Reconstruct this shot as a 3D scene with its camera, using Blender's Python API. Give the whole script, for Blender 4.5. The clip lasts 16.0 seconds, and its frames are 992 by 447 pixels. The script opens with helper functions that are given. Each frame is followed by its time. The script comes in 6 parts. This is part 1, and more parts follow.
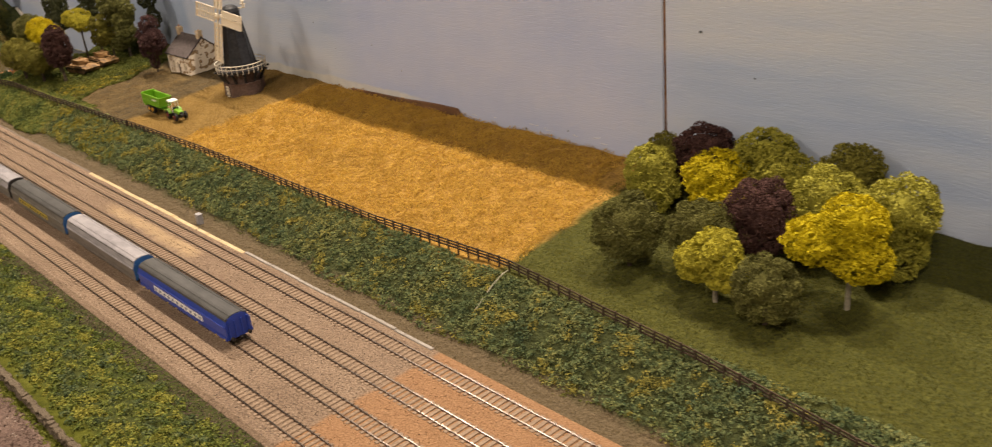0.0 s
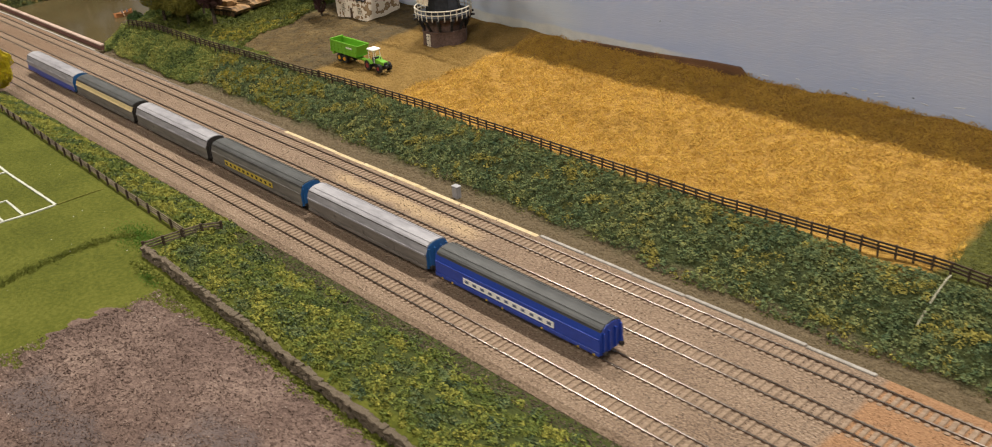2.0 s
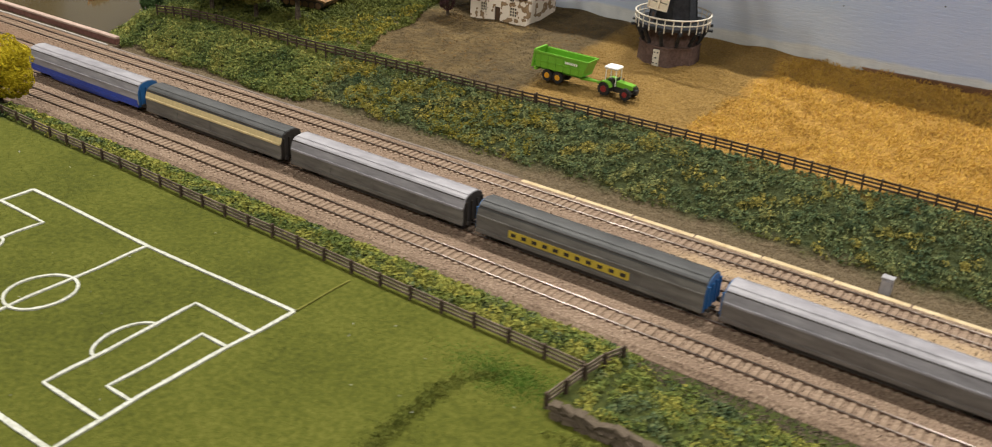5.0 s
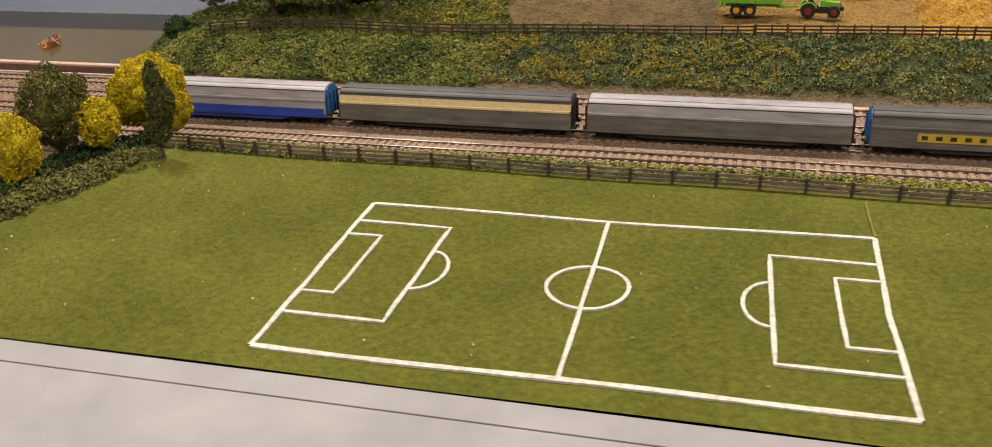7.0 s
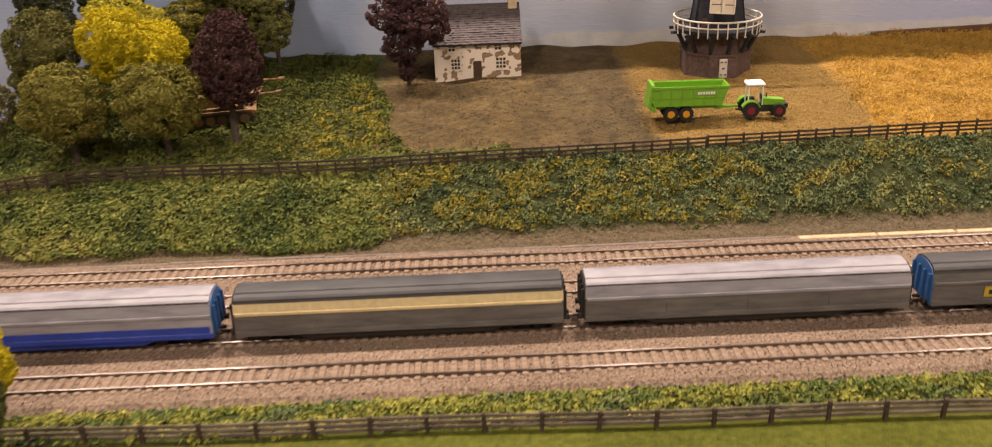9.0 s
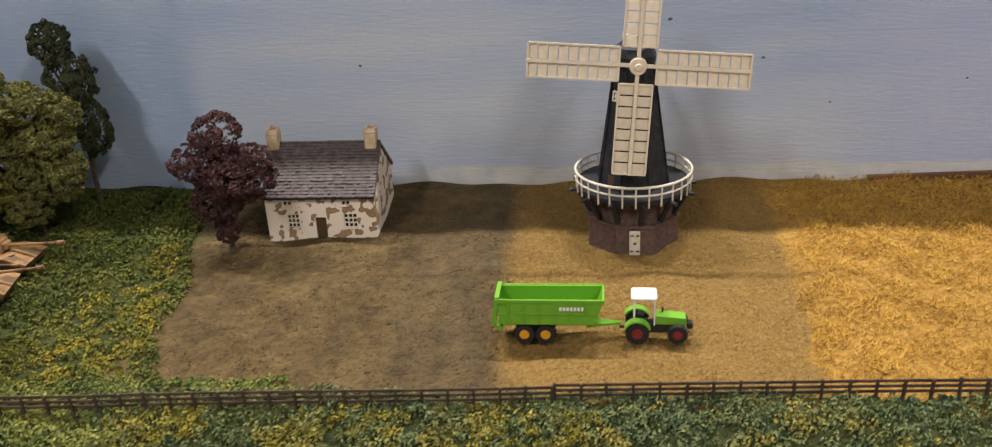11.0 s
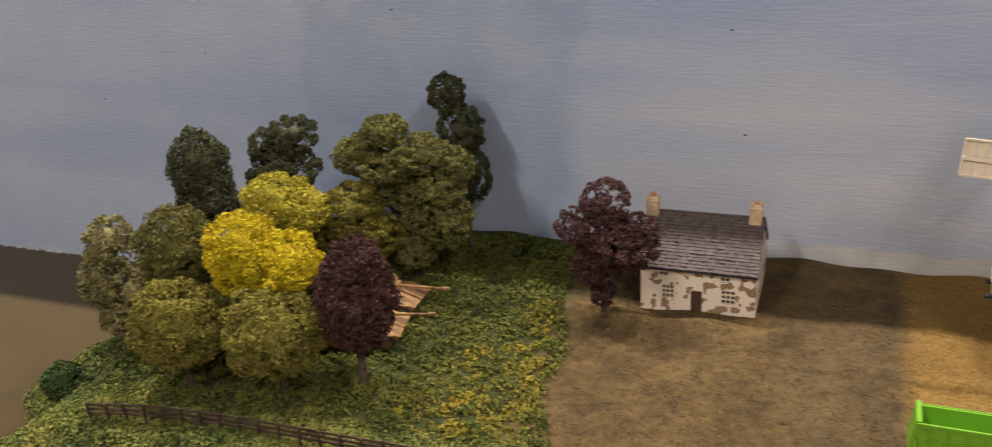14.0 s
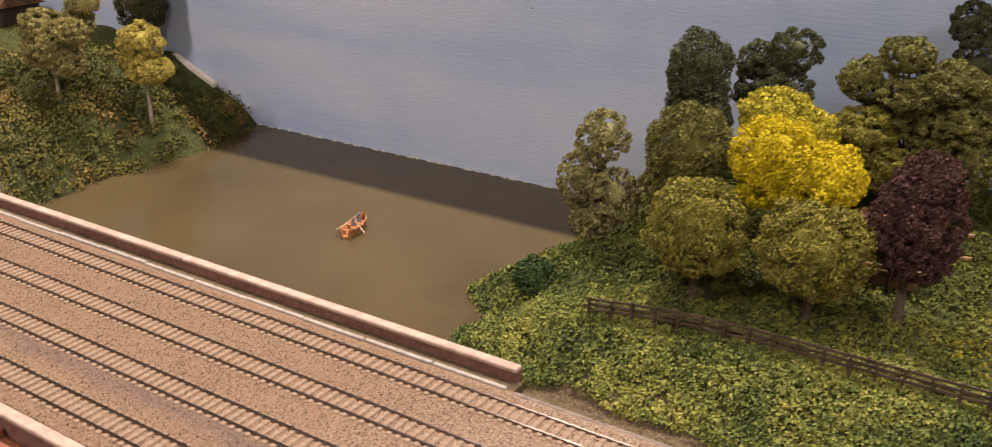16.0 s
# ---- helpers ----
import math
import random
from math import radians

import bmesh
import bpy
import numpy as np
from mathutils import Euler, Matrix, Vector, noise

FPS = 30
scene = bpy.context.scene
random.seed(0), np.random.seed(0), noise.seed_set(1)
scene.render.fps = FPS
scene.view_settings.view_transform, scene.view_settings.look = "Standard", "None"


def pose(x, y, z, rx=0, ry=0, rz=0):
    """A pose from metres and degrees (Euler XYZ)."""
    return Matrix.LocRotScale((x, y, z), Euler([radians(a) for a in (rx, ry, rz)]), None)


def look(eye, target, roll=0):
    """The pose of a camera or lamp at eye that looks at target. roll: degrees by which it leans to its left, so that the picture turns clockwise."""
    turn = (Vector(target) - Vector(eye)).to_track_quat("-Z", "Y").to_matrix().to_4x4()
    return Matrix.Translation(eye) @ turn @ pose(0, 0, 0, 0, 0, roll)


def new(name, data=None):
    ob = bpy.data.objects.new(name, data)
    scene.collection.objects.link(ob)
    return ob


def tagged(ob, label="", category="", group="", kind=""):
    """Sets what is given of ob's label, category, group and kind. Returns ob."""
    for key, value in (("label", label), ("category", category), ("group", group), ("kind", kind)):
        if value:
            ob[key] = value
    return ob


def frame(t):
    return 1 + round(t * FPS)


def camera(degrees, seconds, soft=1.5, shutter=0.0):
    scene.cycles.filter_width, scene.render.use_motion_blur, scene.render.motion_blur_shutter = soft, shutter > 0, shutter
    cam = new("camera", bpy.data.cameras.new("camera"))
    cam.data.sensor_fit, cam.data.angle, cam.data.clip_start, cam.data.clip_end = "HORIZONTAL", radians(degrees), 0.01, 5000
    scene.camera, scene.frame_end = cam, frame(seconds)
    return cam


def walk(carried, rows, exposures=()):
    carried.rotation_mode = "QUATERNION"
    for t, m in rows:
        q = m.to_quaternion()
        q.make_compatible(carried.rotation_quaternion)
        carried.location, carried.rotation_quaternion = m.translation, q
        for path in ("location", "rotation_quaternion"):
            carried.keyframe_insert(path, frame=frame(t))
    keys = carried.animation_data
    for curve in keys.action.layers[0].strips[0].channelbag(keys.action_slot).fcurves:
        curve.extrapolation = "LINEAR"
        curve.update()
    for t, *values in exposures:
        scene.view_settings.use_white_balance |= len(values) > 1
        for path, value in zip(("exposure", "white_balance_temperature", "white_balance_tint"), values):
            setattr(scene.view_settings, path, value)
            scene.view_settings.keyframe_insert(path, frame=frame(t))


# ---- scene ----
cam = camera(55.9, 16.0, soft=1.0, shutter=0.3)
PATH = [
    (0, (0.864, -0.174, 0.282), (-0.494, 1.039, -0.545), -5.5),
    (0.5, (0.827, -0.178, 0.282), (-0.583, 0.955, -0.571), -6.1),
    (1, (0.762, -0.193, 0.272), (-0.656, 0.915, -0.599), -7.0),
    (1.5, (0.699, -0.221, 0.26), (-0.686, 0.913, -0.632), -6.0),
    (2, (0.635, -0.249, 0.26), (-0.695, 0.94, -0.645), -4.0),
    (2.5, (0.584, -0.255, 0.256), (-0.713, 0.962, -0.658), -2.5),
    (3, (0.52, -0.254, 0.254), (-0.756, 0.983, -0.664), -0.7),
    (3.5, (0.455, -0.246, 0.238), (-0.805, 1.007, -0.679), -0.1),
    (4, (0.395, -0.245, 0.232), (-0.839, 1.036, -0.683), 0.8),
    (4.5, (0.334, -0.263, 0.217), (-0.85, 1.066, -0.695), 1.8),
    (5, (0.258, -0.306, 0.211), (-0.736, 1.18, -0.687), 2.9),
    (5.2, (0.23, -0.324, 0.203), (-0.726, 1.189, -0.69), 2.2),
    (7.3, (-0.06, -0.397, 0.143), (-0.429, 1.401, -0.652), -2.1),
    (7.5, (-0.075, -0.385, 0.149), (-0.362, 1.429, -0.642), -2.1),
    (8, (-0.121, -0.35, 0.165), (-0.173, 1.481, -0.639), -0.8),
    (8.5, (-0.147, -0.318, 0.17), (-0.11, 1.513, -0.635), -1.4),
    (9, (-0.137, -0.272, 0.172), (-0.101, 1.563, -0.622), -2.0),
    (9.5, (-0.109, -0.224, 0.179), (-0.08, 1.609, -0.62), -1.4),
    (10, (-0.081, -0.181, 0.189), (-0.088, 1.656, -0.602), -1.0),
    (10.2, (-0.068, -0.163, 0.191), (-0.116, 1.672, -0.604), -1.3),
    (12.3, (0.038, -0.09, 0.234), (-0.38, 1.699, -0.556), -5.0),
    (12.5, (0.03, -0.096, 0.236), (-0.429, 1.684, -0.551), -5.1),
    (13, (-0.008, -0.106, 0.238), (-0.53, 1.662, -0.539), -4.4),
    (13.5, (-0.041, -0.109, 0.236), (-0.641, 1.636, -0.536), -4.0),
    (14, (-0.076, -0.107, 0.235), (-0.769, 1.604, -0.536), -3.6),
    (14.5, (-0.118, -0.113, 0.228), (-0.898, 1.56, -0.542), -2.6),
    (15, (-0.159, -0.129, 0.22), (-1.028, 1.498, -0.554), -1.7),
    (15.5, (-0.194, -0.149, 0.21), (-1.144, 1.433, -0.562), -1.0),
    (16, (-0.218, -0.159, 0.193), (-1.211, 1.4, -0.571), 0.2),
]
EXPOSURES = [(0, 0.06, 7350, 13), (0.5, 0.05, 7150, 12), (1.0, 0.03, 6750, 11), (1.5, 0.01, 6450, 8), (3, -0.06, 5950, 3), (5, -0.03, 6000, 5), (7.5, 0.06, 6850, 16), (8.5, 0.11, 6950, 21), (9, 0.13, 7000, 21), (9.5, 0.14, 6600, 16), (10, 0.03, 5850, 9), (12.5, 0, 6400, 14), (13.5, -0.01, 6450, 15), (14.5, 0.10, 6550, 15), (15, 0.28, 6600, 15), (16, 0.31, 6750, 19)]
walk(cam, [(t, look(eye, target, roll)) for t, eye, target, roll in PATH], EXPOSURES)

# ---- light: a hall lit by ceiling battens ----
world = bpy.data.worlds.new("hall_air")
world.use_nodes = True
world.node_tree.nodes["Background"].inputs[0].default_value = (0.8, 0.85, 1.0, 1)
world.node_tree.nodes["Background"].inputs[1].default_value = 0.05
scene.world = world


def batten(name, x, y, z, sx, sy, watts, colour):
    data = bpy.data.lights.new(name, "AREA")
    data.shape, data.size, data.size_y = "RECTANGLE", sx, sy
    data.energy, data.color = watts, colour
    ob = new(name, data)
    ob.matrix_world = pose(x, y, z)
    return ob


WARM = (1.0, 0.90, 0.79)
# a row of ceiling panels behind the back board, whose top edge shades the rear of the layout
for x in (-1.20, -0.86, 0.22, 1.06):
    batten("ceiling_tube", x, 0.72, 1.98, 0.16, 0.045, 28.5, WARM)
# two battens in front of the layout
batten("ceiling_batten", 1.40, -1.60, 1.90, 0.12, 1.10, 38, WARM)
batten("ceiling_batten", -0.95, -1.60, 1.90, 0.12, 1.10, 38, WARM)

# ---- tools for meshes ----
rng = np.random.default_rng(7)


def sm(a, b, x):
    """Smooth step from a to b."""
    t = np.clip((np.asarray(x, float) - a) / (b - a), 0, 1)
    return t * t * (3 - 2 * t)


def put_mesh(name, verts, faces, material, parent=None, label="", smooth=False):
    me = bpy.data.meshes.new(name)
    me.from_pydata([tuple(v) for v in verts], [], [tuple(f) for f in faces])
    if material:
        me.materials.append(material)
    if smooth:
        me.polygons.foreach_set("use_smooth", [True] * len(me.polygons))
    me.update()
    ob = new(name, me)
    if parent:
        ob.parent = parent
    if label:
        ob["label"] = label
    return ob


def part(name, bm, material, parent=None, label="", smooth=False):
    """Links a bmesh as one mesh object under a thing or a part."""
    bmesh.ops.recalc_face_normals(bm, faces=bm.faces[:])
    me = bpy.data.meshes.new(name)
    if smooth:
        for f in bm.faces:
            f.smooth = True
    bm.to_mesh(me)
    bm.free()
    me.materials.append(material)
    ob = new(name, me)
    if parent:
        ob.parent = parent
    if label:
        ob["label"] = label
    return ob


def thing(name, label, category, m=None, group="", kind=""):
    ob = new(name)
    ob.empty_display_size = 0.01
    if m is not None:
        ob.matrix_world = m
    return tagged(ob, label, category, group, kind)


def box(bm, x0, x1, y0, y1, z0, z1, bevel=0.0):
    g = bmesh.ops.create_cube(bm, size=1)
    bmesh.ops.transform(bm, verts=g["verts"], matrix=Matrix.Translation(((x0 + x1) / 2, (y0 + y1) / 2, (z0 + z1) / 2)) @ Matrix.Diagonal((x1 - x0, y1 - y0, z1 - z0, 1)))
    if bevel:
        edges = list({e for v in g["verts"] for e in v.link_edges})
        bmesh.ops.bevel(bm, geom=edges, offset=bevel, segments=1, affect="EDGES")
    return bm


def boxed(*a, **k):
    return box(bmesh.new(), *a, **k)


def tube(bm, p, q, r0, r1=None, n=8):
    """A capped cone from p to q."""
    p, q = Vector(p), Vector(q)
    d = q - p
    g = bmesh.ops.create_cone(bm, cap_ends=True, segments=n, radius1=r0, radius2=r0 if r1 is None else r1, depth=d.length)
    m = Matrix.Translation((p + q) / 2) @ d.to_track_quat("Z", "Y").to_matrix().to_4x4()
    bmesh.ops.transform(bm, verts=g["verts"], matrix=m)
    return bm


def tubed(*a, **k):
    return tube(bmesh.new(), *a, **k)


def prism(bm, outline, y0, y1, axis="y"):
    """A closed outline drawn out along an axis."""
    def at(a, b, c):
        return {"y": (a, c, b), "x": (c, a, b), "z": (a, b, c)}[axis]
    lo = [bm.verts.new(at(a, b, y0)) for a, b in outline]
    hi = [bm.verts.new(at(a, b, y1)) for a, b in outline]
    n = len(outline)
    bm.faces.new(lo)
    bm.faces.new(hi[::-1])
    for i in range(n):
        bm.faces.new((lo[i], lo[(i + 1) % n], hi[(i + 1) % n], hi[i]))
    return bm


def prismed(*a, **k):
    return prism(bmesh.new(), *a, **k)


def blob(bm, c, rx, ry, rz, rough=0.15, sub=2, seed=0):
    """A lumpy ball."""
    g = bmesh.ops.create_icosphere(bm, subdivisions=sub, radius=1)
    for v in g["verts"]:
        d = v.co.normalized()
        k = 1 + rough * (noise.noise(d * 2.3 + Vector((seed * 3.1, seed, 0))) + 0.5 * noise.noise(d * 5 + Vector((0, seed, 3))))
        v.co = Vector((c[0] + d.x * rx * k, c[1] + d.y * ry * k, c[2] + d.z * rz * k))
    return bm


def cloud(name, pts, size, material, parent=None, label="", up=0.0, kind=""):
    """Many tiny leaf flakes (two triangles each), turned every way."""
    pts = np.asarray(pts, float)
    n = len(pts)
    a = rng.normal(size=(n, 3))
    if pts.shape[1] == 6:
        a = 0.6 * a + pts[:, 3:]
        pts = pts[:, :3]
    a[:, 2] += up
    a /= np.linalg.norm(a, axis=1)[:, None]
    b = np.cross(a, rng.normal(size=(n, 3)))
    b /= np.linalg.norm(b, axis=1)[:, None]
    c = np.cross(a, b)
    s = (size * rng.uniform(0.6, 1.4, n))[:, None]
    v = np.empty((n, 4, 3))
    v[:, 0], v[:, 2] = pts + b * s, pts - b * s
    v[:, 1], v[:, 3] = pts + c * s * 0.6 + a * s * 0.35, pts - c * s * 0.6 + a * s * 0.35
    i = np.arange(n)[:, None] * 4
    f = np.concatenate([i + [0, 1, 2], i + [0, 2, 3]])
    ob = put_mesh(name, v.reshape(-1, 3).tolist(), f.tolist(), material, parent, label)
    return tagged(ob, kind=kind)


def blades(name, pts, height, width, material, lean=0.6, parent=None, label=""):
    """Thin standing fibres, one triangle each."""
    pts = np.asarray(pts, float)
    n = len(pts)
    a = rng.uniform(0, 2 * np.pi, n)
    h = height * rng.uniform(0.6, 1.3, n)
    l = lean * h * rng.uniform(0, 1, n)
    t = rng.uniform(0, 2 * np.pi, n)
    v = np.empty((n, 3, 3))
    w = np.stack([np.cos(a), np.sin(a), 0 * a], 1) * width / 2
    v[:, 0], v[:, 1] = pts - w, pts + w
    v[:, 2] = pts + np.stack([np.cos(t) * l, np.sin(t) * l, h], 1)
    f = np.arange(3 * n).reshape(-1, 3)
    ob = put_mesh(name, v.reshape(-1, 3).tolist(), f.tolist(), material, parent, label)
    return ob


def spread(n, x0, x1, y0, y1):
    return rng.uniform(x0, x1, n), rng.uniform(y0, y1, n)

# ---- materials ----
def mat(name, stops, scale=300.0, rough=0.8, bump=0.3, depth=0.0004, fine=1500.0, metal=0.0, island=0.0, big=25.0, bigamt=0.25, spec=0.3, detail=6.0, stretch=None):
    """A grained surface: a ramp of colours over noise at one scale, wear at a larger one, relief at a finer one."""
    m = bpy.data.materials.new(name)
    m.use_nodes = True
    nt = m.node_tree
    bsdf = nt.nodes["Principled BSDF"]
    bsdf.inputs["Roughness"].default_value = rough
    bsdf.inputs["Metallic"].default_value = metal
    bsdf.inputs["Specular IOR Level"].default_value = spec
    tc = nt.nodes.new("ShaderNodeTexCoord")
    src = tc.outputs["Object"]
    if stretch:
        mp = nt.nodes.new("ShaderNodeMapping")
        mp.inputs["Scale"].default_value = stretch
        nt.links.new(src, mp.inputs["Vector"])
        src = mp.outputs["Vector"]

    def tex(s, d=detail, r=0.6):
        t = nt.nodes.new("ShaderNodeTexNoise")
        t.inputs["Scale"].default_value, t.inputs["Detail"].default_value, t.inputs["Roughness"].default_value = s, d, r
        nt.links.new(src, t.inputs["Vector"])
        return t.outputs["Fac"]

    def math_node(op, a, b):
        t = nt.nodes.new("ShaderNodeMath")
        t.operation = op
        for i, v in enumerate((a, b)):
            if isinstance(v, (int, float)):
                t.inputs[i].default_value = v
            else:
                nt.links.new(v, t.inputs[i])
        return t.outputs[0]

    ramp = nt.nodes.new("ShaderNodeValToRGB")
    while len(ramp.color_ramp.elements) < len(stops):
        ramp.color_ramp.elements.new(0.5)
    for e, (p, c) in zip(ramp.color_ramp.elements, stops):
        e.position, e.color = p, (*c, 1)
    base = tex(scale)
    large = tex(big, 3)
    fac = math_node("ADD", math_node("MULTIPLY", base, 1 - bigamt), math_node("MULTIPLY", large, bigamt))
    fac = math_node("ADD", math_node("MULTIPLY", math_node("SUBTRACT", fac, 0.5), 1.55), 0.5)
    if island:
        geo = nt.nodes.new("ShaderNodeNewGeometry")
        fac = math_node("ADD", fac, math_node("MULTIPLY", math_node("SUBTRACT", geo.outputs["Random Per Island"], 0.5), island))
    nt.links.new(fac, ramp.inputs[0])
    nt.links.new(ramp.outputs[0], bsdf.inputs["Base Color"])
    if bump:
        b = nt.nodes.new("ShaderNodeBump")
        b.inputs["Strength"].default_value, b.inputs["Distance"].default_value = bump, depth
        nt.links.new(tex(fine, 4), b.inputs["Height"])
        nt.links.new(b.outputs[0], bsdf.inputs["Normal"])
    return m


def plain(name, colour, rough=0.5, metal=0.0, wear=0.12, scale=400.0, bump=0.15, spec=0.4):
    """Paint or plastic with slight mottling."""
    dark = tuple(c * (1 - wear) for c in colour)
    light = tuple(min(1, c * (1 + wear)) for c in colour)
    return mat(name, [(0.3, dark), (0.7, light)], scale=scale, rough=rough, bump=bump, depth=0.0001, metal=metal, spec=spec)


def band_mask(nt, x0, x1, axis, soft=0.004, wobble=0.012, scale=60.0):
    """One between x0 and x1 along an axis, with an uneven edge."""
    tc = nt.nodes.new("ShaderNodeTexCoord")
    sep = nt.nodes.new("ShaderNodeSeparateXYZ")
    nt.links.new(tc.outputs["Object"], sep.inputs[0])
    no = nt.nodes.new("ShaderNodeTexNoise")
    no.inputs["Scale"].default_value, no.inputs["Detail"].default_value = scale, 5
    nt.links.new(tc.outputs["Object"], no.inputs["Vector"])

    def m2(op, a, b, clamp=False):
        t = nt.nodes.new("ShaderNodeMath")
        t.operation, t.use_clamp = op, clamp
        for i, v in enumerate((a, b)):
            if isinstance(v, (int, float)):
                t.inputs[i].default_value = v
            else:
                nt.links.new(v, t.inputs[i])
        return t.outputs[0]
    p = m2("ADD", sep.outputs[axis], m2("MULTIPLY", m2("SUBTRACT", no.outputs["Fac"], 0.5), wobble * 2))
    lo = m2("ADD", m2("DIVIDE", m2("SUBTRACT", p, x0), soft), 0.5, True)
    hi = m2("ADD", m2("DIVIDE", m2("SUBTRACT", x1, p), soft), 0.5, True)
    return m2("MULTIPLY", lo, hi)


def overlay(m, mask_args, stops, scale, amount=1.0, extra=None):
    """Lays another grained colour over a material inside one or two bands."""
    nt = m.node_tree
    bsdf = nt.nodes["Principled BSDF"]
    old = bsdf.inputs["Base Color"].links[0].from_socket
    tc = nt.nodes.new("ShaderNodeTexCoord")
    no = nt.nodes.new("ShaderNodeTexNoise")
    no.inputs["Scale"].default_value, no.inputs["Detail"].default_value, no.inputs["Roughness"].default_value = scale, 6, 0.65
    nt.links.new(tc.outputs["Object"], no.inputs["Vector"])
    ramp = nt.nodes.new("ShaderNodeValToRGB")
    while len(ramp.color_ramp.elements) < len(stops):
        ramp.color_ramp.elements.new(0.5)
    for e, (p, c) in zip(ramp.color_ramp.elements, stops):
        e.position, e.color = p, (*c, 1)
    nt.links.new(no.outputs["Fac"], ramp.inputs[0])
    fac = None
    for args in mask_args:
        k = band_mask(nt, *args)
        if fac is None:
            fac = k
        else:
            t = nt.nodes.new("ShaderNodeMath")
            t.operation = "MULTIPLY"
            nt.links.new(fac, t.inputs[0])
            nt.links.new(k, t.inputs[1])
            fac = t.outputs[0]
    t = nt.nodes.new("ShaderNodeMath")
    t.operation = "MULTIPLY"
    t.inputs[1].default_value = amount
    nt.links.new(fac, t.inputs[0])
    mix = nt.nodes.new("ShaderNodeMix")
    mix.data_type = "RGBA"
    nt.links.new(t.outputs[0], mix.inputs["Factor"])
    nt.links.new(old, mix.inputs["A"])
    nt.links.new(ramp.outputs[0], mix.inputs["B"])
    nt.links.new(mix.outputs["Result"], bsdf.inputs["Base Color"])


# sky-painted board: brushed blue and grey emulsion
SKY = mat("painted_sky", [(0.30, (0.29, 0.39, 0.62)), (0.5, (0.45, 0.525, 0.68)), (0.72, (0.57, 0.60, 0.67))], scale=9, big=3.2, bigamt=0.55, rough=0.55, bump=0.5, depth=0.0006, fine=300, stretch=(0.4, 1, 2.8))
overlay(SKY, [(0.12, 0.48, 0, 0.06, 0.03, 12)], [(0.35, (0.40, 0.47, 0.73)), (0.65, (0.49, 0.54, 0.76))], 14, 0.65)
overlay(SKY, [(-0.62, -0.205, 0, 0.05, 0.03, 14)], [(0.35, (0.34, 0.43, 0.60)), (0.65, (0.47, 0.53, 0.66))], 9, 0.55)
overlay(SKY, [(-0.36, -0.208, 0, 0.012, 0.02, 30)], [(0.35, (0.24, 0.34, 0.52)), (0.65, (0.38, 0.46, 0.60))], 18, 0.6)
overlay(SKY, [(-0.11, 0.22, 0, 0.04, 0.03, 14), (0.0, 0.0450, 2, 0.002, 0.004, 40)], [(0.35, (0.58, 0.57, 0.54)), (0.65, (0.74, 0.72, 0.66))], 60, 0.8)
BOARD = mat("raw_board", [(0.3, (0.10, 0.05, 0.025)), (0.7, (0.24, 0.12, 0.06))], scale=60, rough=0.8, stretch=(0.3, 1, 1))
GREYBOARD = mat("grey_painted_board", [(0.3, (0.20, 0.20, 0.215)), (0.7, (0.27, 0.265, 0.27))], scale=30, rough=0.5, bump=0.2, depth=0.0008, fine=90)
HALL = mat("hall_plaster", [(0.3, (0.38, 0.365, 0.34)), (0.7, (0.46, 0.445, 0.42))], scale=4, rough=0.9, bump=0.1, fine=40)
CARPET = mat("hall_floor", [(0.3, (0.10, 0.09, 0.085)), (0.7, (0.16, 0.15, 0.14))], scale=60, rough=0.95)
BALLAST = mat("ballast", [(0.25, (0.0791, 0.0513, 0.0340)), (0.45, (0.1814, 0.1237, 0.0850)), (0.60, (0.2465, 0.1741, 0.1214)), (0.80, (0.3720, 0.2840, 0.2104))], scale=900, rough=0.9, bump=0.9, depth=0.0007, fine=1000, big=14, bigamt=0.22, detail=3)
overlay(BALLAST, [(0.499, 3.0, 0, 0.003, 0.003, 40)], [(0.35, (0.20, 0.095, 0.042)), (0.65, (0.34, 0.19, 0.095))], 900, 0.85)
overlay(BALLAST, [(0.105, 0.255, 0, 0.02, 0.012, 50), (0.070, 0.080, 1, 0.006, 0.006, 70)], [(0.35, (0.31, 0.21, 0.115)), (0.65, (0.47, 0.345, 0.205))], 900, 0.75)
overlay(BALLAST, [(0.148, 0.190, 0, 0.014, 0.016, 60), (0.062, 0.067, 1, 0.004, 0.004, 80)], [(0.35, (0.060, 0.046, 0.040)), (0.65, (0.12, 0.095, 0.085))], 700, 0.7)
overlay(BALLAST, [(-3.0, -0.40, 0, 0.06, 0.03, 30)], [(0.35, (0.120, 0.071, 0.042)), (0.65, (0.235, 0.150, 0.094))], 900, 0.75)
overlay(BALLAST, [(-0.70, -0.40, 0, 0.04, 0.03, 30), (0.019, 0.027, 1, 0.008, 0.008, 60)], [(0.35, (0.07, 0.05, 0.045)), (0.65, (0.16, 0.11, 0.09))], 700, 0.8)
CLOD = mat("dried_soil_clods", [(0.25, (0.055, 0.033, 0.015)), (0.5, (0.130, 0.082, 0.034)), (0.75, (0.165, 0.106, 0.043))], scale=300, rough=0.95, bump=0.6, depth=0.0004, fine=1500, island=0.15, spec=0.1)
FIELD = mat("farm_ground", [(0.25, (0.0451, 0.0301, 0.0122)), (0.5, (0.0996, 0.0667, 0.0254)), (0.75, (0.1673, 0.1147, 0.0442))], scale=210, rough=0.95, bump=1.0, depth=0.0045, fine=270, big=45, bigamt=0.5)
